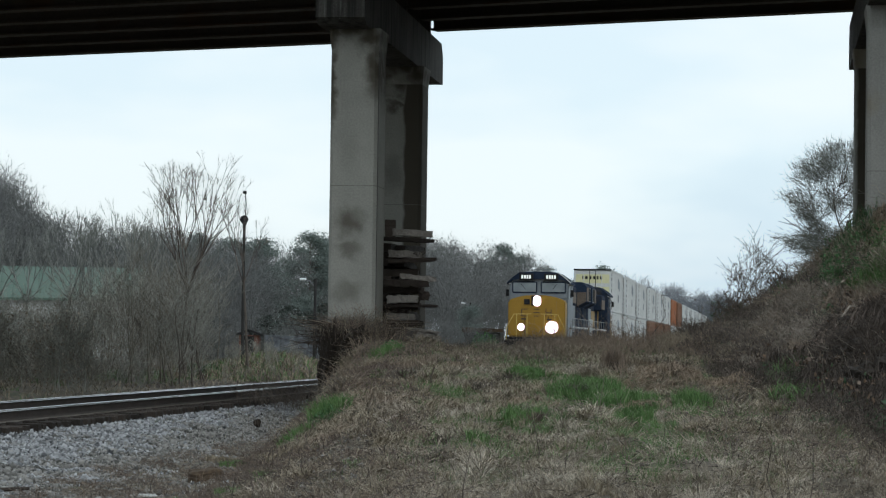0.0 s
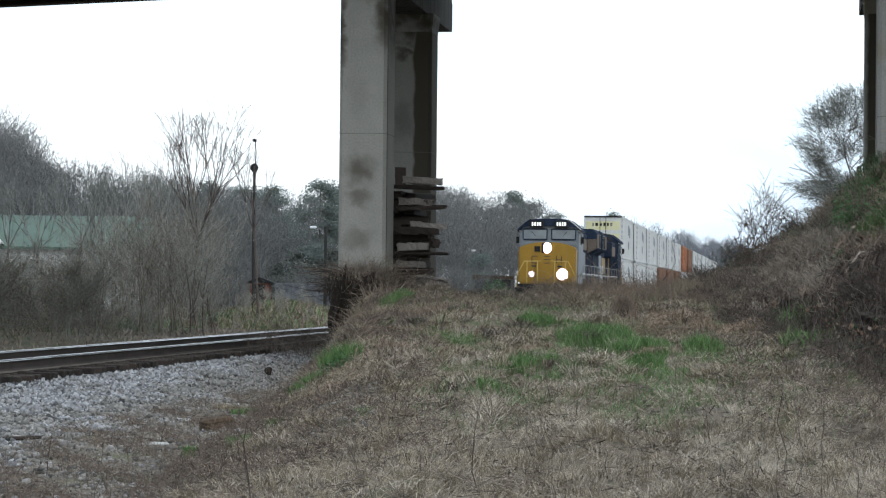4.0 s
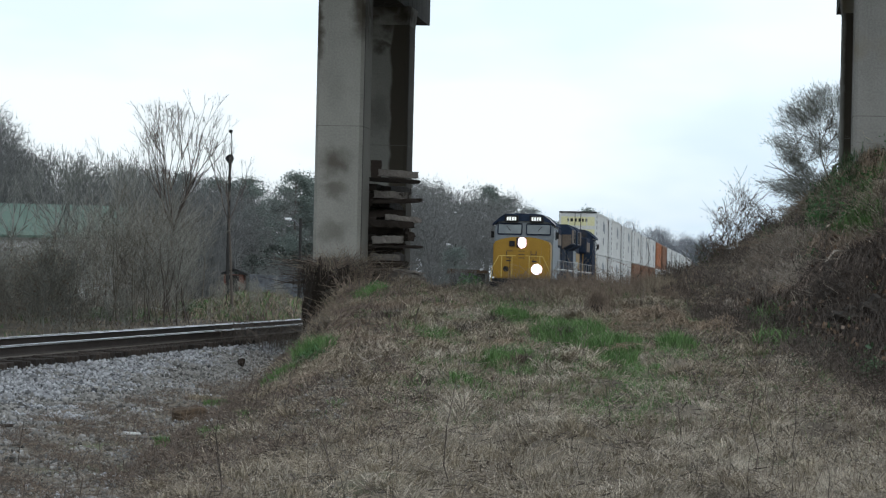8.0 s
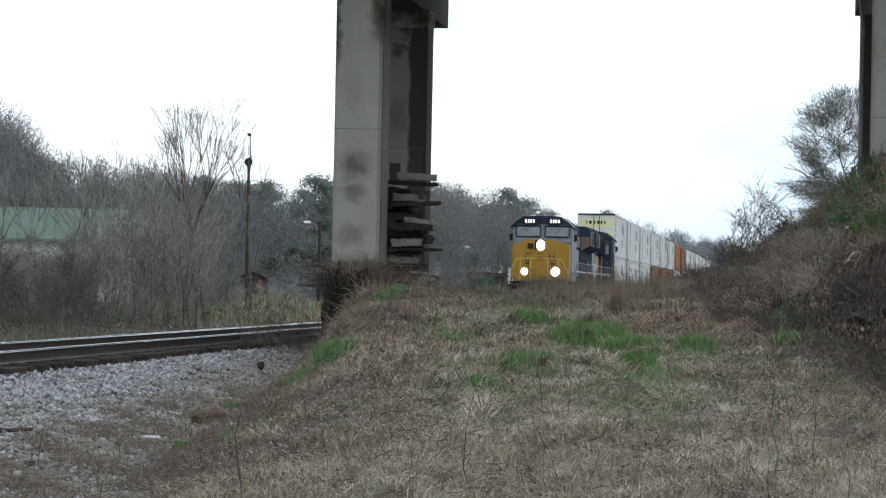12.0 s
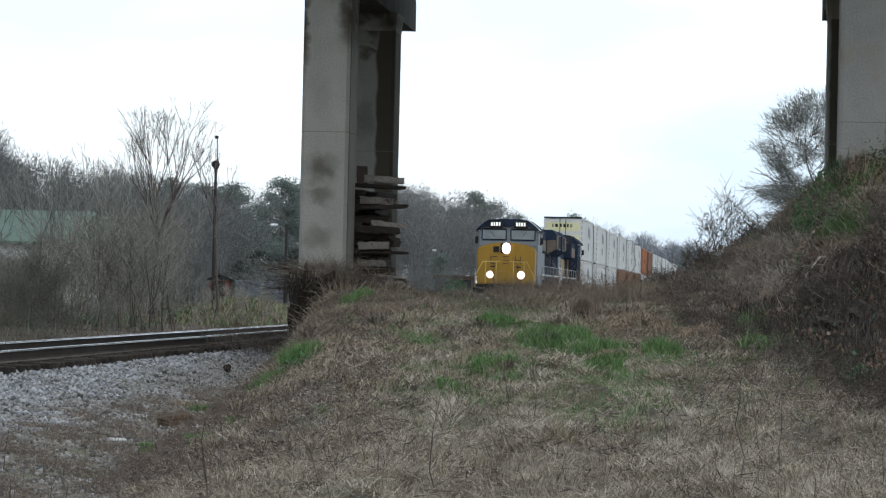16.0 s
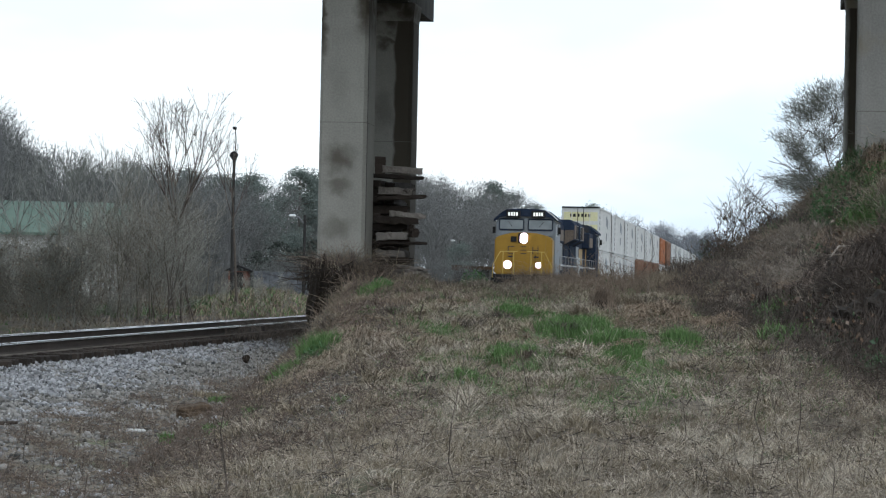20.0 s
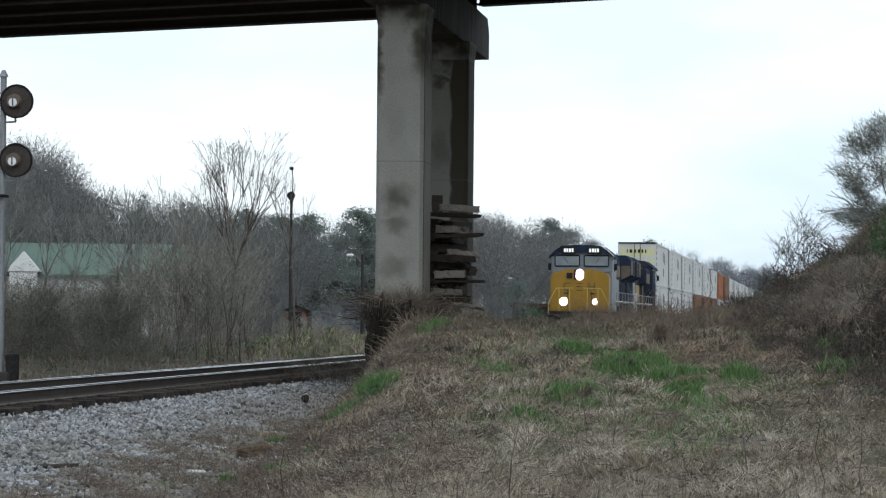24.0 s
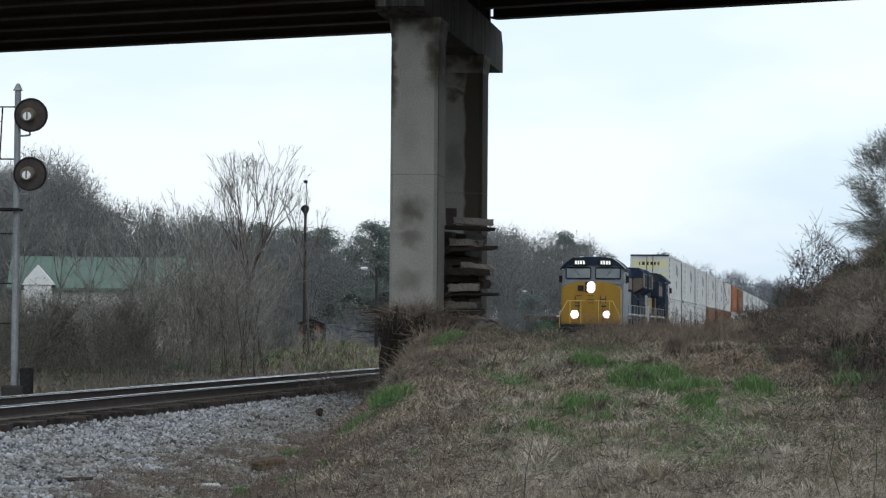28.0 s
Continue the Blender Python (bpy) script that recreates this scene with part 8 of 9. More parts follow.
def build_brow_shrubs():
    """Lacy leafless shrubs with arching twigs where the bank falls to the railway."""
    for i, (x, y, h, spread) in enumerate(((5.75, 57.5, 1.1, 62), (6.15, 58.5, 1.7, 48), (6.45, 57.2, 1.5, 55), (6.75, 59.0, 2.1, 40), (5.45, 58.6, 0.9, 68), (6.95, 57.6, 1.3, 58), (5.2, 57.4, 0.75, 65), (7.2, 58.4, 1.2, 60), (6.0, 56.4, 0.9, 64), (5.0, 55.5, 0.6, 64), (6.3, 56.0, 0.8, 60), (5.6, 56.6, 0.7, 60), (6.6, 55.4, 0.8, 60), (5.3, 59.5, 0.8, 60), (4.7, 58.0, 0.6, 60))):
        rows = grow(400 + i, h * 0.95, 0.013, lean=0.3, levels=3, fork=5, up=0.16 + 0.1 * (spread < 50), first=0.06, thin=0.72, least=0.0032)
        shrub = empty("shrub", pose(x, y, float(terrain(x, y)) + 0.05, 0, 0, i * 67), "lacy leafless shrub with a few dark leaves on the bank", "shrub", "shrubs on the bank")
        branches = part("crown", flat_mesh("crown", *tree_arrays(rows, 0, 9, 3), TWIG), None, shrub)
        rng = np.random.RandomState(i)
        ends = np.array([q[1] for q in rows if q[4] >= 2])
        c = ends[rng.randint(0, len(ends), 360)] * [1, 1, 0.9] + rng.normal(size=(360, 3)) * 0.05
        part("foliage", flat_mesh("foliage", *leaves(c, rng.uniform(0.012, 0.030, 360), rng), IVY if i % 4 == 0 else DARK_TWIG if i % 2 else RUST_LEAF), None, branches)


build_mounds()
build_green_plants()
build_bank_cover()
build_brow_shrubs()
build_tussocks()
build_pier_foot()
build_hollow_shade()
build_tufts()


def build_ballast():
    rng = np.random.RandomState(3)
    n = 180000
    y = 16 * (82 / 16) ** rng.uniform(0, 1, n)
    q = np.where(rng.uniform(0, 1, n) < 0.92, rng.uniform(0.85, 8.5, n), rng.uniform(-3.0, 0.7, n))
    x = TRACK_X + TRACK_SLOPE * y + q / COS_T
    keep = (q < 4.3 + 0.55 * (1 - smooth01(y, 30, 44)) + 0.6 * waves(x, y, 3.0, 33)) | (rng.uniform(0, 1, n) < 0.10 + 0.22 * (waves(x, y, 1.1, 38) + 0.4 * waves(x, y, 0.4, 39) > 0.3))
    keep &= (x > -0.21 * y - 1) & (x < -1.95 + 0.35 * waves(x, y, 3.0, 35))
    x, y = x[keep], y[keep]
    n = len(x)
    size = rng.uniform(0.013, 0.034, n) * np.where(rng.uniform(0, 1, n) < 0.05, 1.9, 1)
    c = np.stack((x, y, terrain(x, y) + size * 0.3), 1)
    octa = np.array([[1, 0, 0], [-1, 0, 0], [0, 1, 0], [0, -1, 0], [0, 0, 1], [0, 0, -1]], float)
    a = unit(rng.normal(size=(n, 3)))
    b = unit(np.cross(a, rng.normal(size=(n, 3))))
    fr = np.stack((a, b, np.cross(a, b)), 2)
    pts = octa[None] * rng.uniform(0.55, 1.2, (n, 6, 1)) * size[:, None, None]
    v = (np.einsum("nij,nkj->nki", fr, pts) + c[:, None]).reshape(-1, 3)
    tri = np.array([[0, 2, 4], [2, 1, 4], [1, 3, 4], [3, 0, 4], [2, 0, 5], [1, 2, 5], [3, 1, 5], [0, 3, 5]])
    # soiling grows outwards; past y 40 dark stones also paint the slope's shadow side
    foul = waves(x, y, 2.2, 36) + 0.5 * waves(x, y, 0.8, 37) + rng.normal(0, 0.4, n) > 1.3 - 1.9 * smooth01(off_track(x, y), 1.7, 3.4) - 1.0 * smooth01(y, 40, 50) * smooth01(off_track(x, y), 1.2, 2.2)
    v, f = v.reshape(n, 6, 3), tri[None]
    for sel, material, label in ((~foul, STONE, "pale grey crushed stone ballast beside the track"), (foul, FOUL_STONE, "dark ballast stones, for soiling and for shade at the foot of the slope")):
        k = int(sel.sum())
        tagged(new("ballast", flat_mesh("ballast", v[sel].reshape(-1, 3), (f + (np.arange(k) * 6)[:, None, None]).reshape(-1), np.full(k * 8, 3), material)), label, "gravel", kind="stuff")


build_ballast()


def build_slope_stones():
    """Loose pale stones weathering out of the soil on the slope's side."""
    rng = np.random.RandomState(17)
    n = 5000
    y = 17 * (56 / 17) ** rng.uniform(0, 1, n)
    x = rng.normal(-1.9, 0.7, n)
    y[:900], x[:900] = rng.uniform(24.5, 31.5, 900), rng.normal(-1.25, 0.28, 900)
    size = rng.uniform(0.008, 0.028, n)
    size[:900] = rng.uniform(0.014, 0.036, 900)
    c = np.stack((x, y, terrain(x, y) + size * 0.3 + 0.02 * (np.arange(n) < 900)), 1)
    octa = np.array([[1, 0, 0], [-1, 0, 0], [0, 1, 0], [0, -1, 0], [0, 0, 0.7], [0, 0, -0.7]], float)
    v = (octa[None] * rng.uniform(0.6, 1.3, (n, 6, 1)) * size[:, None, None] + c[:, None]).reshape(-1, 3)
    tri = np.array([[0, 2, 4], [2, 1, 4], [1, 3, 4], [3, 0, 4], [2, 0, 5], [1, 2, 5], [3, 1, 5], [0, 3, 5]])
    f = (tri[None] + (np.arange(n) * 6)[:, None, None]).reshape(-1)
    tagged(new("stones", flat_mesh("stones", v, f, np.full(n * 8, 3), FOUL_STONE)), "loose grey stones on the bare side of the slope", "stones", kind="stuff")
    bm = sphere(0.075)
    for v in bm.verts:
        v.co += noise.noise_vector(v.co * 12.0) * 0.03
    rock = part("rock", bm, DARK_EARTH, None)
    rock.matrix_basis = pose(-3.30, 50.9, 0.10)
    tagged(rock, "round black lump lying on the ballast", "rock")


build_slope_stones()


# ---- stack of old ties beside the pier ----
def build_tie_stack():
    rng = random.Random(6)

    def ragged(length, deep, thick, material, wear):
        me = bpy.data.meshes.new("old_tie")
        bm = box((-length / 2, -deep / 2, -thick / 2), (length / 2, deep / 2, thick / 2), 0.015)
        bmesh.ops.subdivide_edges(bm, edges=[e for e in bm.edges if e.calc_length() > length * 0.7], cuts=7)
        for v in bm.verts:
            end = abs(v.co.x) / (length / 2)
            v.co += Vector((rng.gauss(0, wear * 1.6) * (end > 0.9), rng.gauss(0, wear * 0.7), rng.gauss(0, wear * 0.5)))
            if v.co.x > length * 0.3:
                v.co.z *= 1 - 0.45 * rng.random() * (end - 0.6) * 2.5
        bm.to_mesh(me), bm.free()
        me.materials.append(material)
        return me

    def lay(me, m, label):
        tie = new("old_tie", me)
        tie.matrix_basis = m
        tagged(tie, label, "railway tie", "stacked old ties")

    # the heart of the stack: ties laid lengthwise and crosswise by turns, dark to hold the shade of its gaps
    long_me, cross_me = ragged(2.4, 0.22, 0.17, TIE_WOOD, 0.010), ragged(0.98, 0.22, 0.17, TIE_WOOD, 0.012)
    z = 1.28
    for layer in range(14):
        if layer % 2:
            for k in range(3):
                lay(long_me, pose(-1.36 + k * 0.30 + rng.uniform(-0.05, 0.05), 62.5 + rng.uniform(-0.12, 0.12), z, 0, rng.uniform(-2, 2), 84 + rng.uniform(-5, 5)), "creosoted railway tie in a rough stack by the pier, darkened for its shaded gaps")
        else:
            for k in range(3):
                lay(cross_me, pose(-1.02 + rng.uniform(-0.06, 0.10), 61.55 + 0.75 * k, z, 0, rng.uniform(-2, 2), -4 + rng.uniform(-6, 6)), "creosoted railway tie deep in the stack by the pier, darkened for its shaded gaps")
        z += 0.182
    # bleached and broken ties jutting from it
    for x0, x1, z, thick, tilt, turn, material, wear, label in (
            (-1.10, -0.24, 3.95, 0.15, 3.5, -5, PALE_TIE, 0.010, "pale weathered tie topping the stack by the pier"),
            (-1.30, -0.20, 3.80, 0.09, 2.0, -2, TIE_WOOD, 0.012, "dark split tie under the top of the stack"),
            (-1.18, -0.45, 3.49, 0.15, 2.0, -6, PALE_TIE, 0.014, "pale weathered tie jutting from the stack"),
            (-1.20, -0.14, 3.36, 0.09, -3.0, 4, TIE_WOOD, 0.016, "dark splintered tie jutting from the stack"),
            (-0.62, -0.40, 3.52, 0.07, -8.0, 12, PALE_TIE, 0.020, "splintered pale end of a broken tie"),
            (-0.90, -0.14, 2.98, 0.12, 5.0, 8, PALE_TIE, 0.024, "twisted bleached tie jutting from the stack"),
            (-1.28, -0.30, 2.86, 0.16, 1.0, -3, TIE_WOOD, 0.020, "dark broken tie jutting from the stack"),
            (-0.48, -0.30, 2.60, 0.20, 4.0, 20, TIE_WOOD, 0.014, "dark sawn tie end in the stack"),
            (-1.20, -0.55, 2.52, 0.16, -2.0, 5, OLD_TIE, 0.016, "grey weathered tie low in the stack"),
            (-1.28, -0.10, 2.37, 0.06, -1.0, 3, TIE_WOOD, 0.016, "long thin dark board low in the stack"),
            (-1.20, -0.60, 2.14, 0.15, 2.0, -5, OLD_TIE, 0.016, "grey weathered tie at the foot of the stack"),
            (-1.05, -0.25, 1.72, 0.17, 2.0, 6, PALE_TIE, 0.014, "pale tie lying at the foot of the stack"),
            (-0.70, -0.02, 1.45, 0.17, 1.0, 4, TIE_WOOD, 0.014, "dark tie lying on the ground by the stack"),
            (-0.62, -0.06, 1.61, 0.15, 2.0, -7, OLD_TIE, 0.022, "grey weathered tie fallen beside the stack"),
            (-0.58, -0.08, 1.74, 0.11, 6.0, 9, PALE_TIE, 0.026, "splintered grey tie on the fallen heap"),
            (-0.72, -0.10, 1.84, 0.07, 8.0, -4, OLD_TIE, 0.022, "thin split board on the fallen heap")):
        lay(ragged(x1 - x0, 0.22, thick, material, wear), pose((x0 + x1) / 2, 61.15 + rng.uniform(-0.06, 0.06), z, 0, tilt, turn), label)
    lay(ragged(0.42, 0.20, 0.24, TIE_WOOD, 0.008), pose(-1.16, 61.9, 4.06, 0, 90, 0), "short dark tie standing upright on the stack")


build_tie_stack()


# ---- signal mast beyond the track ----
def build_signal():
    m = pose(-9.79, 56.5, 0.06, 0, 0, -4)
    mast = empty("railway_signal", m, "two-headed railway signal on a grey steel mast", "railway signal")
    part("pole", rod((0, 0, 0.3), (0, 0, 6.3), 0.075, 0.065, 12), GALVANISED, mast)
    part("finial", rod((0, 0, 6.28), (0, 0, 6.42), 0.10, 0.03, 10), GALVANISED, mast)
    part("base", box((-0.22, -0.22, -0.2), (0.22, 0.22, 0.36), 0.03), DARK_CONCRETE, mast)
    part("relay_case", box((0.14, -0.15, 0.0), (0.36, 0.15, 0.72), 0.03), BLACK, mast)
    for z in (5.78, 4.60):
        head = part("signal_head", rod((0.29, -0.10, z), (0.29, -0.02, z), 0.335, sides=28), TARGET, mast, "round dark brown signal target")
        part("target_rim", railing([(0.29 + 0.325 * math.cos(i * 0.2618), -0.105, z + 0.325 * math.sin(i * 0.2618)) for i in range(25)], 0.02), BLACK, head)
        part("lamp_housing", rod((0.29, 0.0, z), (0.29, 0.24, z), 0.13, 0.10, 14), BLACK, head)
        part("hood", rod((0.25, -0.24, z), (0.25, -0.10, z), 0.13, 0.15, 14), HOOD_TAN, head)
        part("lens", rod((0.25, -0.25, z - 0.03), (0.25, -0.238, z - 0.03), 0.085, sides=14), LAMP_GLASS, head)
        part("lens_bar", box((0.235, -0.262, z - 0.1), (0.265, -0.251, z + 0.09), 0.004), HOOD_TAN, head)
        part("bracket", railing([(0, 0, z - 0.42), (0.26, 0, z - 0.40), (0.24, 0, z - 0.30)], 0.02), GALVANISED, mast)
    for z in (5.95, 4.9, 3.9, 3.4, 2.4, 1.6):
        part("ladder_stay", rod((0, 0, z), (-0.62, 0, z), 0.014, sides=6), BLACK, mast)
    ladder = bmesh.new()
    for y in (-0.16, 0.16):
        rod((-0.62, y, 0.0), (-0.35, y, 5.95), 0.016, sides=6, bm=ladder)
    for i in range(18):
        t = i / 18
        rod((-0.62 + 0.27 * t, -0.16, 6 * t), (-0.62 + 0.27 * t, 0.16, 6 * t), 0.010, sides=5, bm=ladder)
    part("ladder", ladder, BLACK, mast)
    part("platform", box((-0.75, -0.25, 3.86), (0.08, 0.25, 3.91), 0.008), BLACK, mast)


build_signal()


# ---- poles and buildings behind the thicket ----
def build_pole():
    x, y = -7.89, 112.0
    z = -0.06
    pole = empty("utility_pole", pose(x, y, z), "tall dark wooden pole with a flood lamp on top", "utility pole")
    part("shaft", rod((0, 0, -0.3), (0, 0, 6.35), 0.075, 0.055, 10), POLE_WOOD, pole)
    part("flood_lamp", rod((0, -0.25, 6.42), (0, 0.05, 6.30), 0.17, 0.10, 12), BLACK, pole)
    part("conduit", railing([(0.02, 0, 6.3), (0.06, 0, 7.0), (0.02, 0, 7.5)], 0.02), BLACK, pole)
    part("photocell", rod((0.0, 0, 7.44), (0.0, 0, 7.56), 0.075, sides=8), BLACK, pole)


def build_street_lamp(x, y, tall, reach, label):
    lamp = empty("street_lamp", pose(x, y, float(terrain(x, y))), label, "street lamp", "street lamps")
    part("shaft", rod((0, 0, -0.3), (0, 0, tall), 0.10, 0.07, 8), POLE_WOOD, lamp)
    part("arm", railing([(0, 0, tall - 0.5), (-reach * 0.5, 0, tall - 0.12), (-reach, 0, tall - 0.05)], 0.03), GALVANISED, lamp)
    head = box((-reach - 0.22, -0.12, tall - 0.11), (-reach + 0.14, 0.12, tall + 0.02), 0.04)
    part("lamp_head", head, LAMP_GLASS, lamp, "white lamp head")


def build_house():
    x, y = -22.4, 160.0
    house = empty("house", pose(x, y, 1.0, 0, 0, 6), "white house with a green metal roof behind bare trees", "house")
    part("wall", box((-5, -3.2, -1.2), (5, 3.2, 2.7), 0.02), WHITE_WALL, house)
    roof = prism([(-3.7, 2.62), (0, 4.4), (3.7, 2.62), (3.7, 2.76), (0, 4.58), (-3.7, 2.76)], -5.5, 5.5, "x")
    roof_ob = part("roof", roof, GREEN_ROOF, house, "green standing-seam metal roof")
    for i in range(16):
        xx = -5.2 + i * 0.69
        part("seam", rod((xx, -3.7, 2.78), (xx, 0, 4.6), 0.025, sides=4), GREEN_ROOF, roof_ob)
    porch = part("porch", box((-4.5, -4.6, -1.2), (-3.0, -3.2, 2.9), 0.02), WHITE_WALL, house)
    part("porch_gable", prism([(-4.7, 2.9), (-3.75, 4.0), (-2.8, 2.9)], -4.7, -3.2), WHITE_WALL, porch)
    gable = prism([(-3.2, 2.7), (0, 4.25), (3.2, 2.7)], -4.99, 4.99, "x")
    part("gable", gable, WHITE_WALL, house)
    for xx in (-3.4, -1.0, 1.4, 3.4):
        window = part("window", box((xx - 0.45, -3.25, 0.9), (xx + 0.45, -3.19, 2.1)), WHITE_WALL, house)
        part("pane", box((xx - 0.38, -3.262, 0.97), (xx + 0.38, -3.249, 2.03)), GLASS, window)


def build_shed():
    x, y = -10.85, 160.0
    z = float(terrain(x, y)) + 0.4
    shed = empty("shed", pose(x, y, z), "small red brick shed behind the thicket", "shed")
    part("wall", box((-0.55, -1, -0.9), (0.55, 1, 1.15), 0.02), BRICK_RED, shed)
    part("roof", prism([(-0.7, 1.13), (0, 1.4), (0.7, 1.13), (0.7, 1.22), (0, 1.5), (-0.7, 1.22)], -1.2, 1.2), BLACK, shed)
    part("door", box((-0.3, -1.04, -0.1), (0.3, -0.99, 1.1)), BLACK, shed)


def build_walls():
    wall = empty("retaining_wall", pose(-7.3, 158.0, float(terrain(-6.6, 158)) + 0.45, 0, 0, 2), "low blue-grey concrete wall at the foot of the woods", "wall")
    for i in range(7):
        part("panel", box((-2.6 + i * 0.9, -0.1, -0.9), (-1.72 + i * 0.9, 0.1, 1.15 - 0.03 * (i % 2)), 0.02), WALL_GREY, wall)
    shed = empty("shed", pose(2.5, 175.0, 0.3, 0, 0, 3), "low dark shed with a brown roof beside the track", "shed")
    part("wall", box((-1.05, -0.9, -0.6), (1.05, 0.9, 1.95), 0.02), DARK_CONCRETE, shed)
    part("roof", prism([(-1.2, 1.93), (1.2, 1.98), (1.2, 2.16), (-1.2, 2.24)], -1.05, 1.05), ROTTEN_WOOD, shed)
    part("door", box((-0.35, -0.95, 0.1), (0.35, -0.89, 1.8)), BLACK, shed)


def build_far_growth():
    """Dark evergreen shrubs at the edge of the woods and the grass mound before the wall."""
    rng = np.random.RandomState(71)
    for x, h, w, material, label in ((-10.0, 2.6, 1.2, DARK_EVERGREEN, "dark evergreen shrub at the edge of the woods"), (-8.9, 3.2, 1.5, DARK_EVERGREEN, "dark evergreen shrub behind the low wall"), (-7.7, 2.9, 1.3, DARK_EVERGREEN, "shaded evergreen shrub behind the low wall"), (-6.8, 3.4, 1.4, DARK_EVERGREEN, "dark evergreen shrub beside the street lamp"), (-5.8, 3.0, 1.3, DARK_EVERGREEN, "shaded evergreen shrub near the pier")):
        y = 161.5 + rng.uniform(0, 3)
        shrub = empty("evergreen_shrub", pose(x, y, float(terrain(x, y)) + 0.1), label, "shrub", "evergreens behind the wall")
        n = int(460 * h)
        a, d = rng.uniform(0, 6.28, n), rng.uniform(0.1, 1, n) ** 0.7
        z = rng.uniform(0.02, 1, n)
        r = w * d * np.sqrt(np.clip(1.02 - z ** 2.2, 0.02, 1)) * (1 + 0.35 * waves(a * 2, z * 5, 1.2, 72))
        c = np.stack((np.cos(a) * r, np.sin(a) * r, z * h), 1)
        stem = part("trunk", flat_mesh("trunk", *tubes(np.array([[0, 0, -0.4]]), np.array([[0, 0, h * 0.8]]), np.array([0.06]), np.array([0.02]), 6), BARK), None, shrub)
        part("foliage", flat_mesh("foliage", *leaves(c, rng.uniform(0.05, 0.12, n), rng, 1.8), material), None, stem)
    for n, material, label in ((5200, GREEN_GRASS, "pale green grass on the verge before the low wall"), (6500, DRY_GRASS, "tan grass on the verge before the low wall"), (2500, VINE, "brown weeds on the verge before the low wall")):
        x, y = rng.uniform(-11.5, -4.6, n), rng.uniform(96, 150, n)
        ok = (off_track(x, y) < -2.9) & ((material is not GREEN_GRASS) | (waves(x, y, 3.0, 73) > -0.1))
        x, y = x[ok], y[ok]
        n = len(x)
        grass_stuff("verge_grass", np.stack((x, y, terrain(x, y) - 0.02), 1), rng.uniform(0.15, 0.42, n), rng.uniform(0.018, 0.034, n), rng.uniform(0.3, 1.6, n), rng, material, label)


build_pole()
build_street_lamp(-6.75, 150.0, 4.6, 0.62, "small street lamp with a white head on a dark pole")
build_street_lamp(2.0, 200.0, 4.2, 0.5, "distant street lamp with a white head")
build_house()
build_shed()
build_walls()
build_far_growth()


# ---- small things ----
def build_litter():
    m = pose(-2.68, 32.4, float(terrain(-2.68, 32.4)) + 0.07, 8, -6, 18)
    bm = box((-0.19, -0.12, -0.14), (0.19, 0.12, 0.09), 0.03)
    bmesh.ops.subdivide_edges(bm, edges=list(bm.edges), cuts=3, use_grid_fill=True)
    for v in bm.verts:
        v.co += noise.noise_vector(v.co * 9.0) * 0.025
    stub = part("tie_stub", bm, ROTTEN_WOOD, None)
    stub.matrix_basis = m
    tagged(stub, "short broken piece of dark wooden tie in the grass", "wood piece")
    for x, y, w, label in ((-3.02, 29.3, 0.10, "flat white stone on the dirt"), (-3.28, 34.7, 0.09, "pale block of stone among the gravel")):
        bm = box((-w, -0.06, -0.02), (w, 0.05, 0.022), 0.015)
        st = part("stone", bm, RAW_STONE, None)
        st.matrix_basis = pose(x, y, float(terrain(x, y)) + 0.01, 0, 3, 12)
        tagged(st, label, "stone")
    log = part("stick", rod((-0.22, 0, 0.02), (0.22, 0.05, 0.05), 0.028, 0.018, 7), TIE_WOOD, None)
    log.matrix_basis = pose(-4.5, 29.5, float(terrain(-4.5, 29.5)) + 0.02, 0, 0, -12)
    tagged(log, "dark charred stick lying on the gravel", "stick")


build_litter()


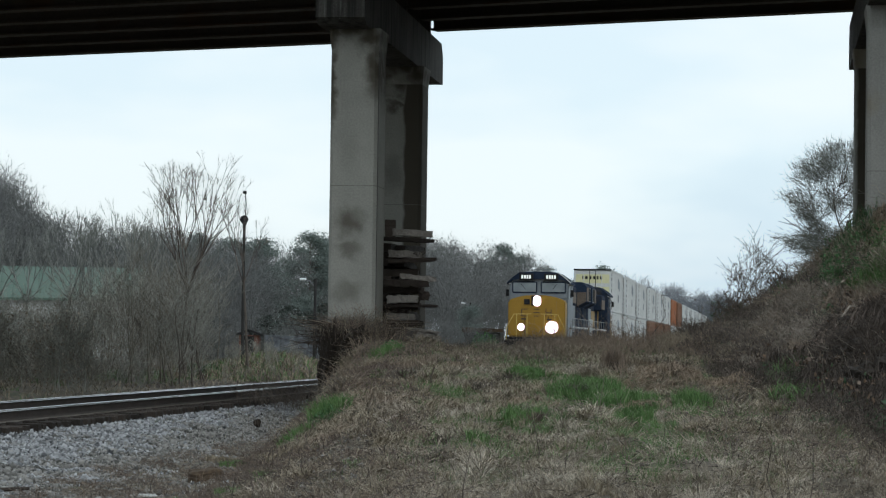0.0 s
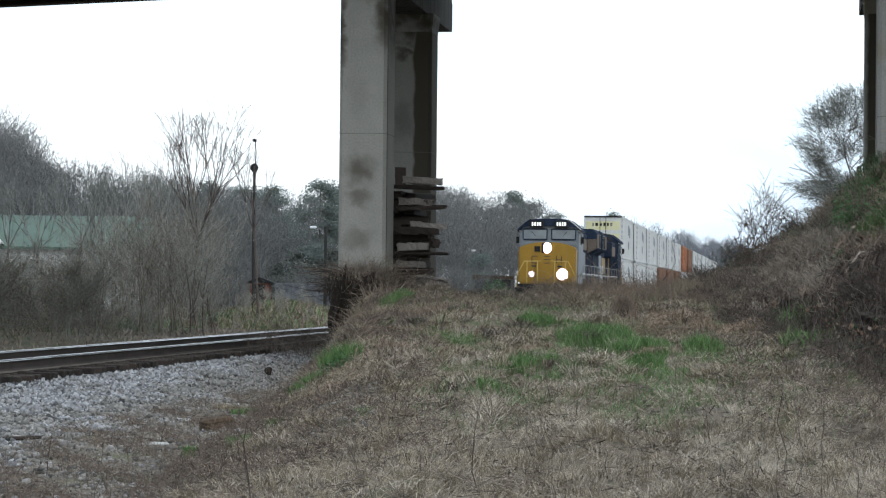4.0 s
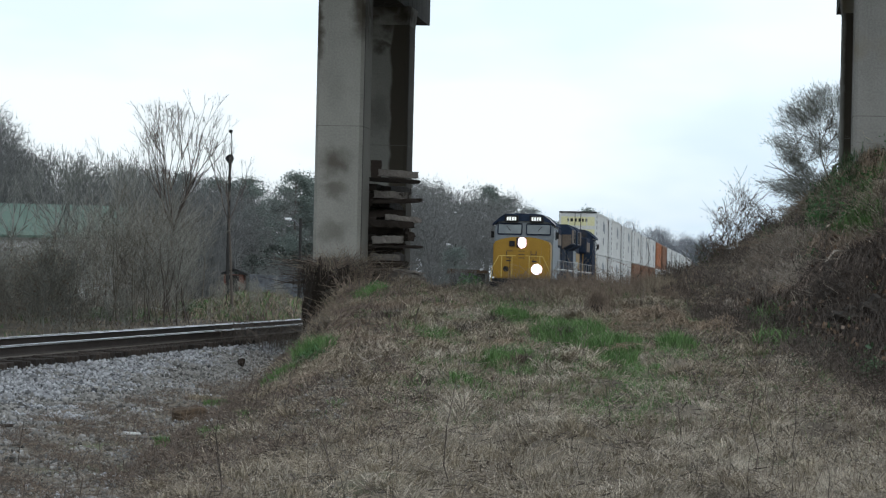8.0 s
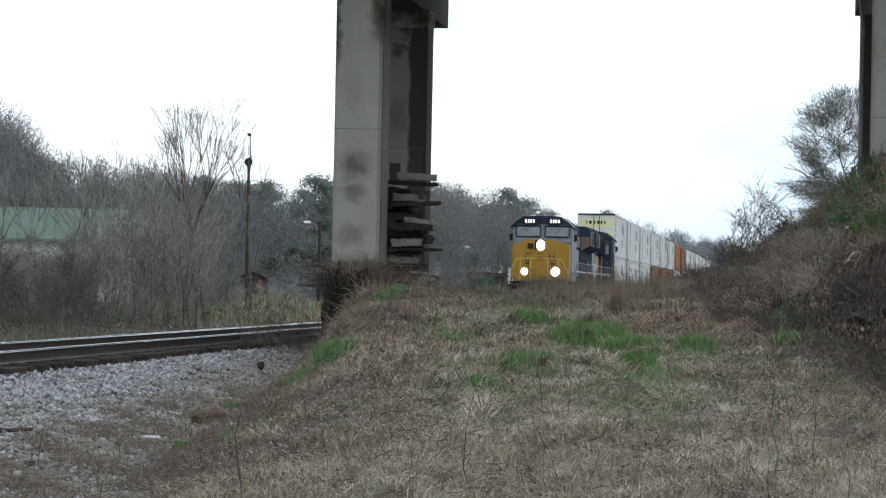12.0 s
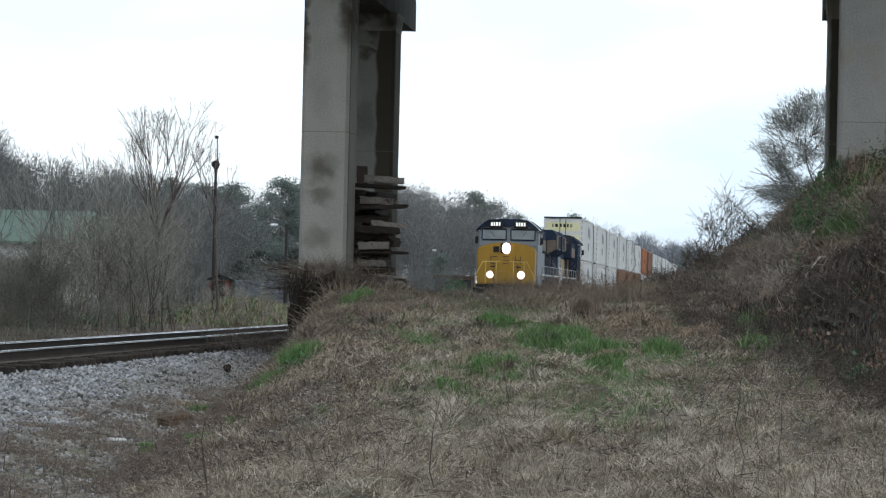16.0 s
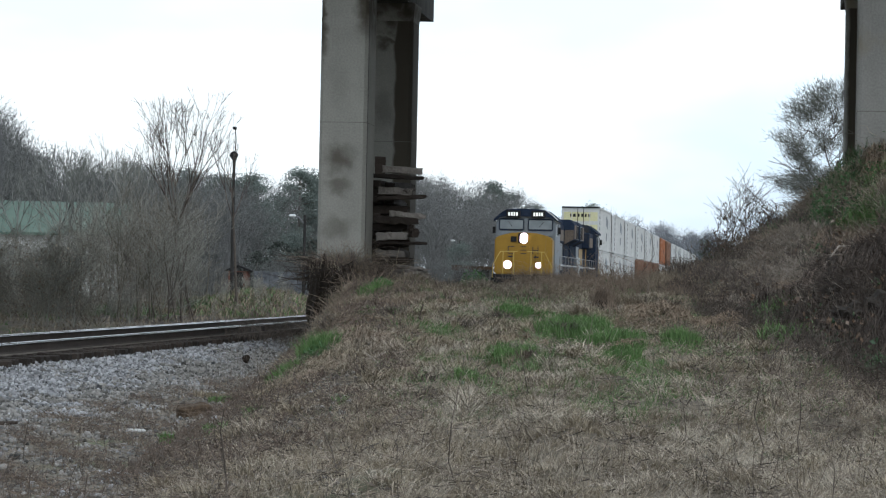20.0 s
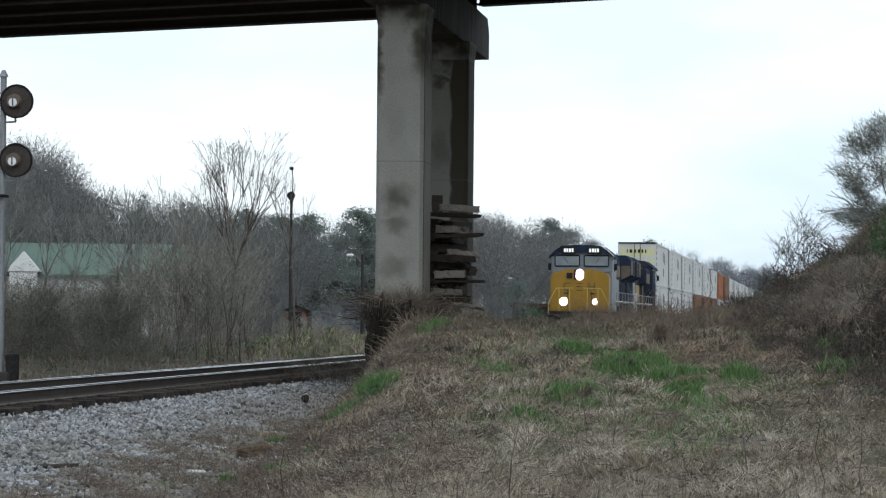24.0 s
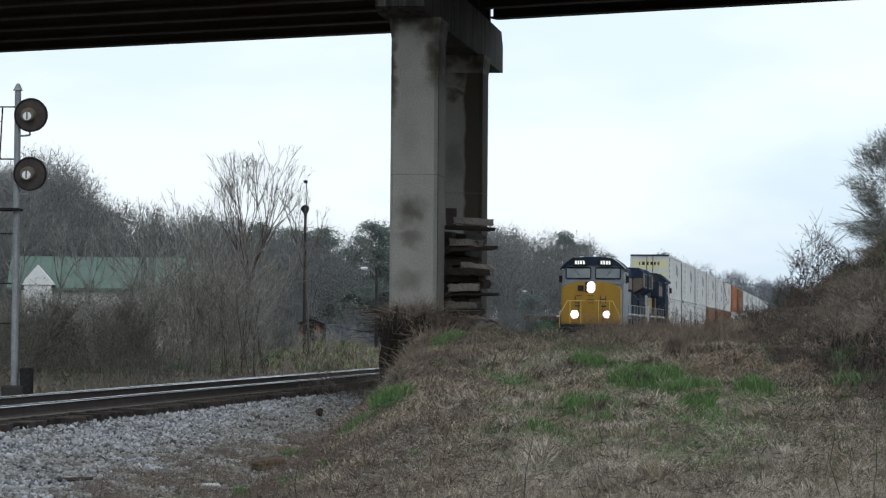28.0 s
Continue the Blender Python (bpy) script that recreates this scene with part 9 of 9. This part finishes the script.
# seconds, how far each ditch lamp glares (radius of its disc in metres): at x < 0, at x > 0
FLASH = [(0.0, 0.19, 0.33), (0.5, 0.29, 0.2), (1.0, 0.19, 0.32), (1.5, 0.29, 0.2), (2.0, 0.2, 0.32), (2.5, 0.28, 0.2), (3.0, 0.22, 0.29), (3.5, 0.28, 0.18), (4.0, 0.16, 0.3), (4.5, 0.26, 0.18), (5.0, 0.14, 0.29), (5.5, 0.24, 0.17),
         (6.0, 0.12, 0.28), (6.5, 0.24, 0.15), (7.0, 0.10, 0.27), (7.5, 0.24, 0.16), (8.0, 0.11, 0.28), (8.5, 0.25, 0.16), (9.0, 0.13, 0.30), (9.5, 0.25, 0.16), (10.0, 0.15, 0.25), (10.5, 0.25, 0.15), (11.0, 0.16, 0.25), (11.5, 0.27, 0.15),
         (12.0, 0.19, 0.24), (12.5, 0.26, 0.16), (13.0, 0.17, 0.27), (13.5, 0.24, 0.15), (14.0, 0.2, 0.2), (14.5, 0.13, 0.27), (14.8, 0.2, 0.15), (15.0, 0.19, 0.17), (15.4, 0.12, 0.33), (15.7, 0.19, 0.21), (16.0, 0.18, 0.2), (16.3, 0.12, 0.33),
         (16.7, 0.17, 0.24), (17.0, 0.2, 0.19), (17.4, 0.12, 0.33), (17.8, 0.22, 0.19), (18.0, 0.21, 0.17), (18.4, 0.12, 0.33), (18.7, 0.2, 0.23), (19.0, 0.23, 0.15), (19.4, 0.14, 0.31), (20.0, 0.22, 0.17), (20.5, 0.14, 0.29), (21.0, 0.22, 0.17),
         (21.5, 0.13, 0.3), (22.0, 0.22, 0.17), (22.5, 0.14, 0.29), (23.0, 0.2, 0.2), (23.5, 0.13, 0.3), (24.0, 0.22, 0.17), (24.5, 0.14, 0.29), (25.0, 0.25, 0.18), (25.5, 0.14, 0.29), (26.0, 0.22, 0.17), (26.5, 0.14, 0.29), (27.0, 0.22, 0.17),
         (27.5, 0.14, 0.29), (28.0, 0.21, 0.18)]


def motions():
    for lamp, k in ditch_lamps:
        walk(lamp, [(t, pose(k * 0.81, math.sqrt(0.33 ** 2 - min(a if k < 0 else b, 0.329) ** 2), 1.95)) for t, a, b in FLASH])
    for thing in rolling:
        start = thing.matrix_basis.copy()
        way = (TRACK.to_3x3() @ Vector((0, -1, 0))).normalized()
        walk(thing, [(t, Matrix.Translation(way * s) @ start) for t, s in ROLLED])


motions()
